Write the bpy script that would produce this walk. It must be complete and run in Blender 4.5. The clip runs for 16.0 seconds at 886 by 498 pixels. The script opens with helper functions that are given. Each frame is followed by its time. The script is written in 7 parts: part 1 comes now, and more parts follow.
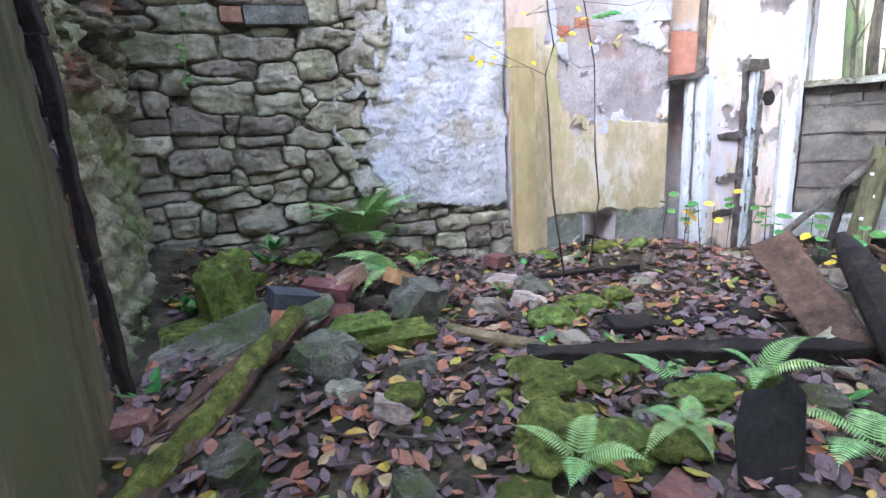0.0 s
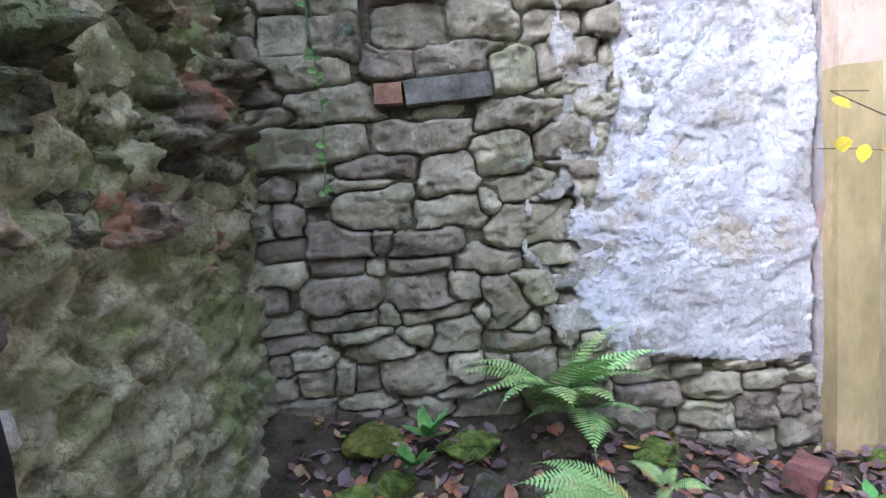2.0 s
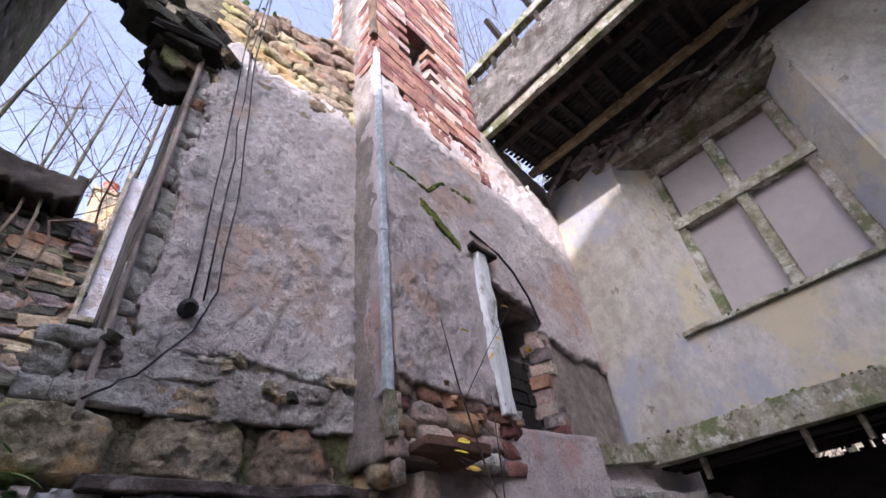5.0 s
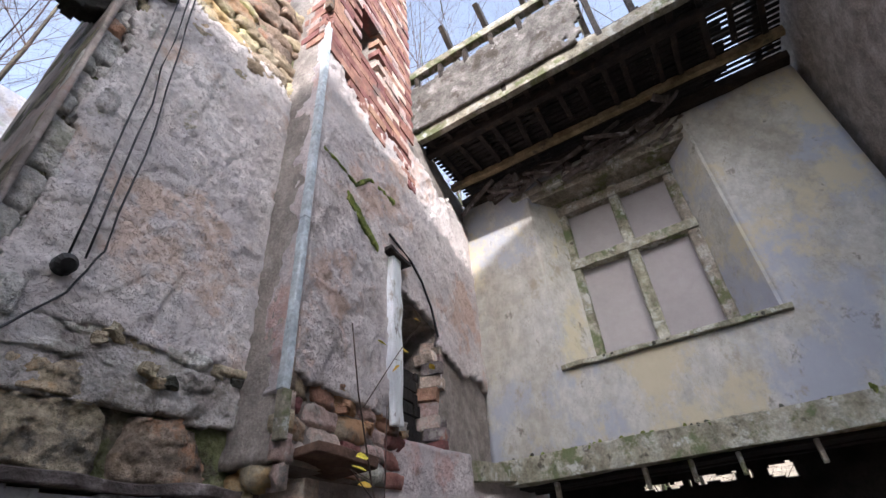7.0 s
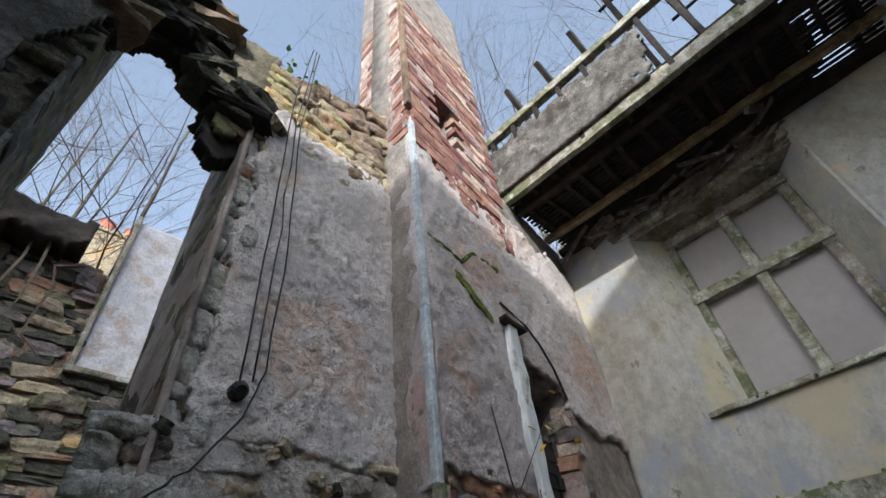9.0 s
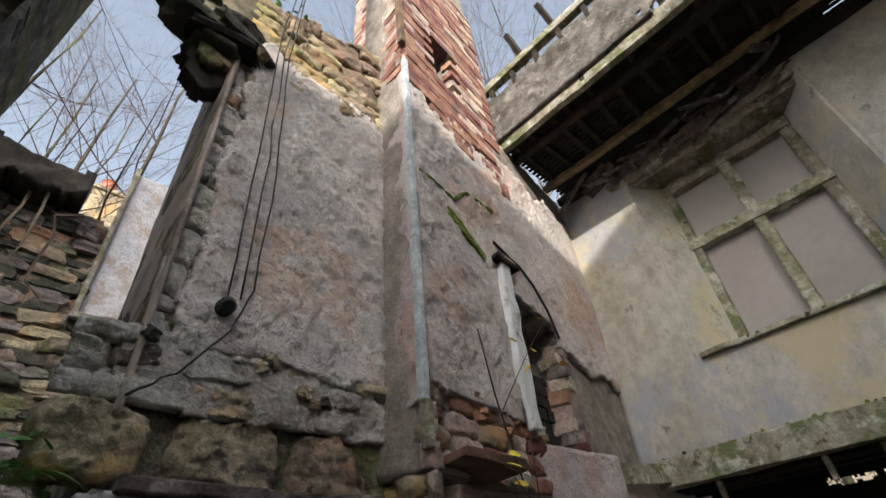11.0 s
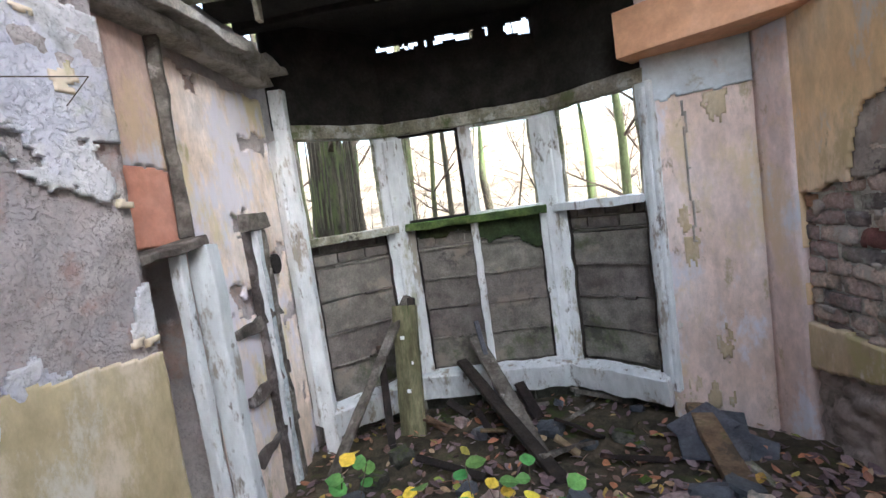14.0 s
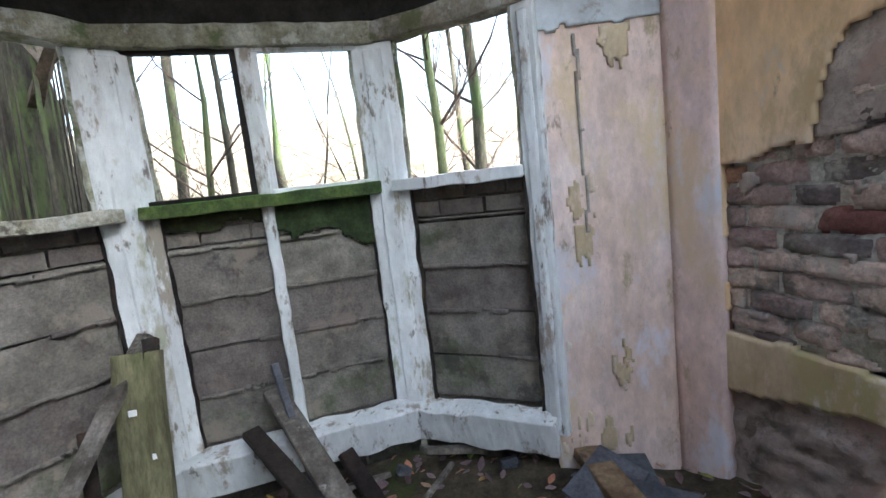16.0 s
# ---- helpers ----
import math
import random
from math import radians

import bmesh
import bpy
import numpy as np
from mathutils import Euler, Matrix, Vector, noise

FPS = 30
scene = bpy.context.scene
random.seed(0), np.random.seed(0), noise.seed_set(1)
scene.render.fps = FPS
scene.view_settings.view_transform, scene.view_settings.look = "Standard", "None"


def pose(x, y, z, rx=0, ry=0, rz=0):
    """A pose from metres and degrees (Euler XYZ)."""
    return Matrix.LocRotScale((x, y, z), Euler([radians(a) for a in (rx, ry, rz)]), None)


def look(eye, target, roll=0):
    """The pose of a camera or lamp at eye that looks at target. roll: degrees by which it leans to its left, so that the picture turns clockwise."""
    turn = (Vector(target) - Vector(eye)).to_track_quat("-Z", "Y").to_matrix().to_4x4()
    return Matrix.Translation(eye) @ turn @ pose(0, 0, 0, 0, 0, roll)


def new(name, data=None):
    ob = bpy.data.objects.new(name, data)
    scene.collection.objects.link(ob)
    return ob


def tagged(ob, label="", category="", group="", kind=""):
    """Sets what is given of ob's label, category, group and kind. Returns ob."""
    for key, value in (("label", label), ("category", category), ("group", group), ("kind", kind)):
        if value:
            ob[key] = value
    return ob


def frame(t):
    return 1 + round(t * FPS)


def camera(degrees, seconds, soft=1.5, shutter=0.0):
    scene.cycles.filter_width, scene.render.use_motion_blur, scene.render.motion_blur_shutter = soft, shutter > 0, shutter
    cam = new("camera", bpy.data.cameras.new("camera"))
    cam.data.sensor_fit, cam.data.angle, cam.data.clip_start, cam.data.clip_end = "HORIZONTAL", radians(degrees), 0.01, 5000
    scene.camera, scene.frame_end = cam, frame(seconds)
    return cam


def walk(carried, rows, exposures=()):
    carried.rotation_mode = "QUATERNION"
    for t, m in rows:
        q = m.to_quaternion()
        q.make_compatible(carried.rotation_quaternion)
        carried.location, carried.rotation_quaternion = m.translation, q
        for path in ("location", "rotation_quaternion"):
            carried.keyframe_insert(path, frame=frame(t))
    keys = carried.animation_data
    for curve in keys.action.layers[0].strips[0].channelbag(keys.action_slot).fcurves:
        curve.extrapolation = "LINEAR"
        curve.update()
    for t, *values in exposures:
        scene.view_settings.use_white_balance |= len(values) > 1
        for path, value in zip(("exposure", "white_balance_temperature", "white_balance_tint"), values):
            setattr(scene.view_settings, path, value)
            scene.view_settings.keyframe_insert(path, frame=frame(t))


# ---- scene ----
cam = camera(86.2, 16.0)
PATH = [
    (0, (0.148, -0.134, 1.349), (0.817, 1.694, 0.893), -3.8),
    (0.5, (0.21, 0.012, 1.417), (0.658, 1.9, 0.932), -6.4),
    (1, (0.244, 0.32, 1.485), (0.514, 2.256, 1.064), -6.6),
    (1.5, (0.193, 0.492, 1.568), (0.315, 2.454, 1.198), -6.3),
    (2, (0.252, 0.968, 1.663), (0.269, 2.956, 1.438), -5.2),
    (2.5, (0.239, 1.266, 1.886), (0.278, 3.252, 1.654), -2.6),
    (3, (0.225, 1.413, 2.053), (0.353, 3.409, 2.027), -1.6),
    (3.5, (0.218, 1.382, 2.24), (0.296, 3.351, 2.581), -0.7),
    (4, (0.291, 1.322, 2.263), (0.49, 3.138, 3.076), -0.3),
    (4.5, (0.396, 1.254, 2.277), (1.062, 2.798, 3.359), -3.4),
    (5, (0.485, 1.172, 2.283), (1.618, 2.303, 3.481), -7.6),
    (5.2, (0.505, 1.15, 2.298), (1.737, 2.186, 3.485), -7.1),
    (7.5, (0.335, 1.268, 2.379), (1.758, 2.068, 3.534), -5.1),
    (8, (0.274, 1.268, 2.419), (1.51, 2.216, 3.673), -6.4),
    (8.5, (0.253, 1.275, 2.428), (1.352, 2.259, 3.779), -6.5),
    (11, (0.37, 1.323, 2.299), (1.507, 2.405, 3.538), -6.1),
    (11.5, (0.481, 1.336, 2.132), (1.971, 2.358, 2.988), -7.2),
    (12, (0.654, 1.307, 1.89), (2.396, 2.16, 2.378), -5.9),
    (12.5, (0.796, 1.293, 1.808), (2.588, 2.139, 2.077), -3.9),
    (13, (0.958, 1.367, 1.754), (2.795, 2.156, 1.79), -5.7),
    (13.5, (1.175, 1.469, 1.738), (3.088, 2.047, 1.659), -7.6),
    (14, (1.535, 1.494, 1.7), (3.516, 1.71, 1.524), -8.1),
    (14.5, (1.825, 1.475, 1.652), (3.809, 1.317, 1.458), -8.4),
    (15, (2.122, 1.501, 1.617), (4.054, 1.032, 1.397), -7.3),
    (15.5, (2.505, 1.532, 1.592), (4.39, 0.896, 1.386), -6.8),
    (16, (2.674, 1.542, 1.568), (4.563, 0.941, 1.297), -6.6),
]
EXPOSURES = [(0, 4.1, 5100, 13), (1, 4.4, 5100, 13), (2, 4.2, 5200, 15), (3, 3.75, 5250, 19), (3.5, 3.5, 5200, 20), (4, 3.1, 5200, 20), (4.5, 2.45, 5250, 24), (5, 1.9, 5450, 24), (7.5, 1.9, 5500, 12), (8.5, 1.3, 5350, 7), (11, 1.4, 6100, 9), (11.5, 2.1, 6050, 12), (12, 2.45, 6000, 13), (12.5, 2.6, 5900, 12), (14.5, 3.2, 5450, 8), (16, 3.15, 5350, 6)]
walk(cam, [(t, look(eye, target, roll)) for t, eye, target, roll in PATH], EXPOSURES)

# ---- light: hazy sky over the roofless shell, low autumn sun from the south-west ----
SUN = Vector((0.75, 0.66, -0.36)).normalized()
world = bpy.data.worlds.new("sky")
scene.world = world
world.use_nodes = True
wn = world.node_tree
sky = wn.nodes.new("ShaderNodeTexSky")
sky.sky_type = "NISHITA"
sky.sun_disc = False
sky.sun_elevation = math.asin(-SUN.z)
sky.sun_rotation = math.atan2(-SUN.x, -SUN.y)
sky.dust_density = 6.0
sky.air_density = 1.3
haze = wn.nodes.new("ShaderNodeHueSaturation")
haze.inputs["Saturation"].default_value = 0.52
wn.links.new(sky.outputs[0], haze.inputs["Color"])
wn.links.new(haze.outputs[0], wn.nodes["Background"].inputs[0])
wn.nodes["Background"].inputs[1].default_value = 0.15
sun = new("sun", bpy.data.lights.new("sun", "SUN"))
sun.data.energy = 2.1
sun.data.angle = radians(0.6)
sun.data.color = (1.0, 0.9, 0.76)
sun.matrix_world = look((0, 0, 20), Vector((0, 0, 20)) + SUN)

# ---- materials ----
def surf(name, ramp, scale=4.0, rough=0.9, bump=0.3, fine=60.0, stain=None, stain_scale=1.2, stain_at=0.55, moss=0.0, moss_col=(0.07, 0.1, 0.02), vary=0.12, stretch=(1, 1, 1), spec=0.25, detail=7.0, island=False, local=False, grain=0.28, flake=0.0, flake_scale=9.0, mottle=0.22):
    m = bpy.data.materials.new(name)
    m.use_nodes = True
    nt = m.node_tree
    N, L = nt.nodes, nt.links
    bsdf = N["Principled BSDF"]
    bsdf.inputs["Specular IOR Level"].default_value = spec
    geo = N.new("ShaderNodeNewGeometry")
    pos = geo.outputs["Position"]
    if local:
        pos = N.new("ShaderNodeTexCoord").outputs["Object"]
    mp = N.new("ShaderNodeMapping")
    mp.inputs["Scale"].default_value = stretch
    L.new(pos, mp.inputs[0])
    def tex(s, d=detail, r=0.62):
        n = N.new("ShaderNodeTexNoise")
        n.inputs["Scale"].default_value = s
        n.inputs["Detail"].default_value = d
        n.inputs["Roughness"].default_value = r
        L.new(mp.outputs[0], n.inputs["Vector"])
        return n.outputs["Fac"]
    def mth(op, a, b):
        n = N.new("ShaderNodeMath")
        n.operation = op
        for i, v in enumerate((a, b)):
            if isinstance(v, (int, float)):
                n.inputs[i].default_value = v
            else:
                L.new(v, n.inputs[i])
        return n.outputs[0]
    def mixc(f, a, b, kind="MIX"):
        n = N.new("ShaderNodeMix")
        n.data_type, n.blend_type = "RGBA", kind
        for i, v in ((0, f), (6, a), (7, b)):
            if isinstance(v, (int, float)):
                n.inputs[i].default_value = v
            elif isinstance(v, tuple):
                n.inputs[i].default_value = (*v[:3], 1)
            else:
                L.new(v, n.inputs[i])
        return n.outputs[2]
    def step(v, lo, hi):
        n = N.new("ShaderNodeMapRange")
        n.interpolation_type = "SMOOTHSTEP"
        L.new(v, n.inputs[0])
        n.inputs[1].default_value, n.inputs[2].default_value = lo, hi
        return n.outputs[0]
    big = tex(scale)
    r = N.new("ShaderNodeValToRGB")
    while len(r.color_ramp.elements) < len(ramp):
        r.color_ramp.elements.new(0.5)
    for e, (p, c) in zip(r.color_ramp.elements, ramp):
        e.position, e.color = p, (*c, 1)
    if island:
        L.new(geo.outputs["Random Per Island"], r.inputs[0])
    else:
        L.new(big, r.inputs[0])
    col = r.outputs[0]
    small = tex(fine, 5.0, 0.7)
    col = mixc(1.0, col, mixc(step(small, 0.25, 0.75), (1 - grain, 1 - grain, 1 - grain), (1 + 0.8 * grain, 1 + 0.8 * grain, 1 + 0.8 * grain)), "MULTIPLY")
    col = mixc(1.0, col, mixc(step(tex(11.0, 6.0, 0.65), 0.32, 0.68), (1 - mottle, 1 - mottle, 1 - mottle), (1 + 0.7 * mottle, 1 + 0.7 * mottle, 1 + 0.7 * mottle)), "MULTIPLY")
    if flake:
        steps = mth("MULTIPLY", tex(flake_scale, 7.0, 0.66), 15.0)
        edge = mth("FRACT", steps, 0.0)
        # darkened flake edges: chipped wear plus crevice shade put into the colour
        edge_shade = mth("MULTIPLY", mth("SUBTRACT", 1.0, step(edge, 0.02, 0.16)), step(tex(6.0, 4.0), 0.42, 0.56))
        col = mixc(mth("MULTIPLY", edge_shade, min(0.7, 0.14 * flake)), col, mixc(1.0, col, (0.28, 0.26, 0.24), "MULTIPLY"))
    if stain:
        for k, (c, s, at) in enumerate(stain):
            col = mixc(mth("MULTIPLY", step(tex(s + 0.37 * k, 9.0, 0.7), at - 0.055, at + 0.035), 0.85), col, c)
    if vary:
        oi = N.new("ShaderNodeObjectInfo")
        hv = N.new("ShaderNodeHueSaturation")
        L.new(mth("ADD", mth("MULTIPLY", oi.outputs["Random"], 0.05), 0.475), hv.inputs["Hue"])
        L.new(mth("ADD", mth("MULTIPLY", oi.outputs["Random"], 2 * vary), 1 - vary), hv.inputs["Value"])
        L.new(col, hv.inputs["Color"])
        col = hv.outputs[0]
    if moss:
        sep = N.new("ShaderNodeSeparateXYZ")
        L.new(geo.outputs["Normal"], sep.inputs[0])
        f = step(mth("ADD", mth("MULTIPLY", sep.outputs["Z"], 0.35), tex(5.0, 8.0, 0.7)), 0.95 - moss, 1.12 - moss)
        green = mixc(tex(40.0, 4.0), tuple(0.45 * v for v in moss_col), tuple(1.8 * v for v in moss_col))
        col = mixc(f, col, green)
    L.new(col, bsdf.inputs["Base Color"])
    L.new(mth("ADD", mth("MULTIPLY", big, 0.2), rough - 0.1), bsdf.inputs["Roughness"])
    if bump:
        b = N.new("ShaderNodeBump")
        b.inputs["Strength"].default_value = bump
        b.inputs["Distance"].default_value = 0.02
        height = mth("ADD", mth("MULTIPLY", small, 0.25), mth("MULTIPLY", tex(scale * 5, 8.0, 0.66), 0.8))
        if flake:
            height = mth("ADD", height, mth("MULTIPLY", mth("ADD", mth("FLOOR", steps, 0.0), step(edge, 0.0, 0.2)), 0.09 * flake))
        L.new(height, b.inputs["Height"])
        L.new(b.outputs[0], bsdf.inputs["Normal"])
    return m


M_STONE = surf("grey_green_stone", [(0.3, (0.23, 0.2, 0.14)), (0.5, (0.41, 0.365, 0.27)), (0.7, (0.57, 0.51, 0.4))], 6, 0.92, 0.8, 70, [((0.24, 0.22, 0.14), 2.4, 0.58), ((0.12, 0.105, 0.08), 4.1, 0.62), ((0.28, 0.4, 0.33), 3.7, 0.69)], moss=0.07, vary=0.3, flake=3.0, flake_scale=12.0, grain=0.16)
M_LICHEN = surf("lichened_buff_stone", [(0.28, (0.2, 0.15, 0.1)), (0.5, (0.36, 0.285, 0.19)), (0.72, (0.46, 0.37, 0.26))], 5, 0.93, 0.9, 60, [((0.34, 0.29, 0.12), 2.5, 0.6), ((0.12, 0.1, 0.06), 3.1, 0.6)], vary=0.3, moss=0.1, flake=3.0, flake_scale=12.0)
M_LIME = surf("mossy_lime_render", [(0.28, (0.2, 0.18, 0.115)), (0.5, (0.37, 0.34, 0.235)), (0.72, (0.52, 0.475, 0.35))], 5, 0.95, 0.9, 50, [((0.22, 0.24, 0.09), 2.2, 0.55), ((0.14, 0.12, 0.08), 4.7, 0.6)], moss=0.1, moss_col=(0.12, 0.14, 0.03), flake=4.0, flake_scale=6.0, grain=0.2)
M_TAUPE = surf("brown_grey_render", [(0.3, (0.26, 0.22, 0.185)), (0.5, (0.4, 0.345, 0.3)), (0.7, (0.52, 0.46, 0.4))], 3, 0.93, 0.6, 45, [((0.16, 0.14, 0.12), 2.6, 0.58), ((0.4, 0.3, 0.24), 2.0, 0.6)], flake=2.0, flake_scale=5.0, grain=0.12)
M_DUSTWOOD = surf("dusty_rotten_wood", [(0.3, (0.06, 0.05, 0.042)), (0.5, (0.13, 0.11, 0.095)), (0.7, (0.26, 0.23, 0.21))], 9, 0.9, 0.8, 60, [((0.4, 0.36, 0.34), 6.0, 0.62)], vary=0.2)
M_BANK = surf("sunlit_leaf_bank", [(0.3, (0.16, 0.135, 0.09)), (0.5, (0.28, 0.24, 0.165)), (0.7, (0.38, 0.335, 0.24))], 0.6, 0.95, 0.5, 6, [((0.2, 0.2, 0.1), 0.4, 0.6), ((0.1, 0.08, 0.05), 0.9, 0.57)])
M_PALE = surf("chalky_blue_white_paint", [(0.3, (0.5, 0.52, 0.56)), (0.5, (0.68, 0.71, 0.76)), (0.7, (0.76, 0.77, 0.78))], 3, 0.85, 0.15, 40, [((0.6, 0.45, 0.35), 2.4, 0.6), ((0.36, 0.33, 0.27), 4.0, 0.63)], grain=0.06, flake=1.0, flake_scale=6.0, mottle=0.1)
M_DARK = surf("dark_mortar", [(0.3, (0.05, 0.05, 0.04)), (0.7, (0.13, 0.125, 0.1))], 6, 0.95, 0.9, 60, moss=0.2, flake=4.0)
M_RUBBLE = surf("lime_rubble", [(0.28, (0.1, 0.09, 0.06)), (0.5, (0.22, 0.2, 0.135)), (0.72, (0.36, 0.325, 0.235))], 5, 0.95, 1.0, 50, [((0.17, 0.19, 0.08), 2.2, 0.54), ((0.07, 0.06, 0.045), 3.7, 0.575), ((0.3, 0.2, 0.13), 2.6, 0.64)], moss=0.14, moss_col=(0.1, 0.12, 0.03), flake=9.0, flake_scale=6.0, grain=0.2, mottle=0.3)
M_WHITE = surf("limewash", [(0.3, (0.44, 0.41, 0.4)), (0.5, (0.66, 0.64, 0.66)), (0.7, (0.77, 0.75, 0.77))], 4, 0.92, 0.9, 45, [((0.6, 0.6, 0.68), 1.7, 0.57), ((0.5, 0.42, 0.34), 2.2, 0.6), ((0.42, 0.44, 0.38), 2.0, 0.66)], flake=3.0, flake_scale=5.0, grain=0.1, mottle=0.06)
M_GREYP = surf("grey_render", [(0.3, (0.44, 0.39, 0.36)), (0.5, (0.62, 0.56, 0.53)), (0.7, (0.72, 0.67, 0.64))], 3, 0.94, 1.0, 45, [((0.5, 0.46, 0.45), 1.9, 0.54), ((0.54, 0.4, 0.32), 1.6, 0.57), ((0.36, 0.33, 0.31), 4.0, 0.64), ((0.3, 0.27, 0.16), 2.7, 0.7)], flake=4.0, flake_scale=6.0, grain=0.14, mottle=0.07)
M_UPSTONE = surf("buff_stone", [(0.28, (0.18, 0.145, 0.105)), (0.5, (0.38, 0.31, 0.225)), (0.72, (0.52, 0.42, 0.3))], 5, 0.93, 0.9, 60, [((0.46, 0.27, 0.14), 2.5, 0.55), ((0.1, 0.09, 0.08), 3.1, 0.6)], vary=0.3, moss=0.1, flake=4.0, flake_scale=12.0)
M_OCHRE = surf("ochre_plaster", [(0.3, (0.72, 0.53, 0.25)), (0.48, (0.86, 0.68, 0.36)), (0.7, (0.86, 0.75, 0.55))], 1.8, 0.85, 0.15, 40, [((0.76, 0.6, 0.5), 1.4, 0.58), ((0.58, 0.48, 0.24), 1.9, 0.6), ((0.66, 0.64, 0.6), 2.6, 0.61), ((0.2, 0.18, 0.12), 3.3, 0.65)], stretch=(1, 1, 0.45), grain=0.08, flake=0.6, flake_scale=4.0, mottle=0.12)
M_PINK = surf("pink_plaster", [(0.3, (0.6, 0.44, 0.34)), (0.5, (0.78, 0.62, 0.55)), (0.7, (0.84, 0.76, 0.74))], 1.7, 0.82, 0.15, 40, [((0.68, 0.54, 0.34), 1.5, 0.57), ((0.7, 0.68, 0.74), 1.9, 0.56), ((0.4, 0.32, 0.18), 3.1, 0.63), ((0.25, 0.18, 0.1), 5.0, 0.66)], stretch=(1, 1, 0.5), grain=0.1, flake=1.6, flake_scale=5.0, mottle=0.16)
M_CREAM = surf("cream_plaster", [(0.3, (0.31, 0.275, 0.225)), (0.5, (0.405, 0.385, 0.345)), (0.7, (0.455, 0.44, 0.42))], 1.3, 0.85, 0.15, 40, [((0.32, 0.34, 0.385), 1.1, 0.53), ((0.45, 0.385, 0.27), 1.1, 0.57), ((0.27, 0.23, 0.17), 2.4, 0.64), ((0.14, 0.125, 0.1), 4.4, 0.66)], stretch=(1, 1, 0.75), grain=0.1, flake=2.5, flake_scale=3.0, mottle=0.16)
M_BRICK = surf("red_brick", [(0.3, (0.17, 0.09, 0.075)), (0.5, (0.29, 0.145, 0.11)), (0.7, (0.37, 0.22, 0.17))], 8, 0.9, 0.6, 90, [((0.14, 0.12, 0.11), 5.0, 0.62), ((0.5, 0.4, 0.33), 6.0, 0.66)], vary=0.35)
M_GBRICK = surf("grimy_brick", [(0.3, (0.34, 0.25, 0.215)), (0.5, (0.55, 0.42, 0.36)), (0.7, (0.66, 0.54, 0.48))], 8, 0.92, 0.9, 60, [((0.36, 0.19, 0.14), 4.0, 0.64), ((0.17, 0.17, 0.155), 3.4, 0.6), ((0.46, 0.42, 0.37), 5.0, 0.6)], vary=0.2, flake=2.0)
M_MORTAR = surf("old_mortar", [(0.3, (0.2, 0.175, 0.15)), (0.7, (0.37, 0.335, 0.29))], 9, 0.95, 0.8, 80)
M_BLOCK = surf("concrete_block", [(0.3, (0.115, 0.1, 0.085)), (0.5, (0.19, 0.17, 0.148)), (0.7, (0.26, 0.235, 0.208))], 4, 0.95, 0.5, 90, [((0.09, 0.1, 0.05), 1.3, 0.62), ((0.06, 0.055, 0.05), 2.2, 0.63), ((0.26, 0.22, 0.18), 3.0, 0.6)], vary=0.16)
M_WPAINT = surf("flaking_white_paint", [(0.3, (0.66, 0.68, 0.68)), (0.6, (0.82, 0.83, 0.84))], 5, 0.6, 0.4, 30, [((0.3, 0.25, 0.18), 7.0, 0.6), ((0.36, 0.36, 0.24), 2.6, 0.66), ((0.14, 0.11, 0.08), 16.0, 0.63)], stretch=(1, 1, 0.4), grain=0.06, flake=1.5, flake_scale=14.0, mottle=0.12)
M_MOSSWOOD = surf("mossy_wood", [(0.3, (0.17, 0.155, 0.11)), (0.5, (0.33, 0.3, 0.23)), (0.7, (0.5, 0.48, 0.42))], 7, 0.9, 0.7, 60, [((0.13, 0.15, 0.06), 4.0, 0.57), ((0.56, 0.56, 0.52), 6.0, 0.6), ((0.07, 0.06, 0.045), 9.0, 0.64)], moss=0.08, flake=3.0, flake_scale=16.0)
M_GREENWOOD = surf("algae_wood", [(0.3, (0.03, 0.06, 0.02)), (0.6, (0.09, 0.15, 0.04)), (0.75, (0.2, 0.22, 0.12))], 8, 0.75, 0.6, 60, moss=0.4, moss_col=(0.06, 0.12, 0.02))
M_ALGAE = surf("dark_wall_algae", [(0.3, (0.015, 0.02, 0.01)), (0.5, (0.035, 0.045, 0.018)), (0.7, (0.07, 0.085, 0.035))], 7, 0.9, 0.5, 60)
M_WOOD = surf("weathered_wood", [(0.3, (0.1, 0.065, 0.04)), (0.5, (0.21, 0.14, 0.085)), (0.7, (0.33, 0.24, 0.15))], 6, 0.8, 0.6, 50, [((0.06, 0.05, 0.04), 3.0, 0.58)], vary=0.3, moss=0.08)
M_POST = surf("olive_stained_timber", [(0.3, (0.055, 0.05, 0.028)), (0.5, (0.15, 0.13, 0.076)), (0.7, (0.29, 0.25, 0.155))], 9, 0.75, 0.6, 80, [((0.04, 0.045, 0.02), 1.1, 0.58), ((0.1, 0.105, 0.045), 2.3, 0.57), ((0.05, 0.045, 0.03), 5.0, 0.66)], stretch=(1, 1, 0.15))
# rotten black wood, also the painted shadow strips beside the bay posts
M_BLACKWOOD_SHADE = surf("black_wood_and_shade", [(0.3, (0.012, 0.01, 0.009)), (0.6, (0.04, 0.03, 0.024)), (0.75, (0.1, 0.06, 0.035))], 9, 0.7, 0.8, 60)
# one near-black colour shared by boards, beams, slate and hole backs
M_NEARBLACK = surf("near_black", [(0.3, (0.012, 0.011, 0.01)), (0.7, (0.045, 0.04, 0.035))], 5, 0.9, 0.5, 50)
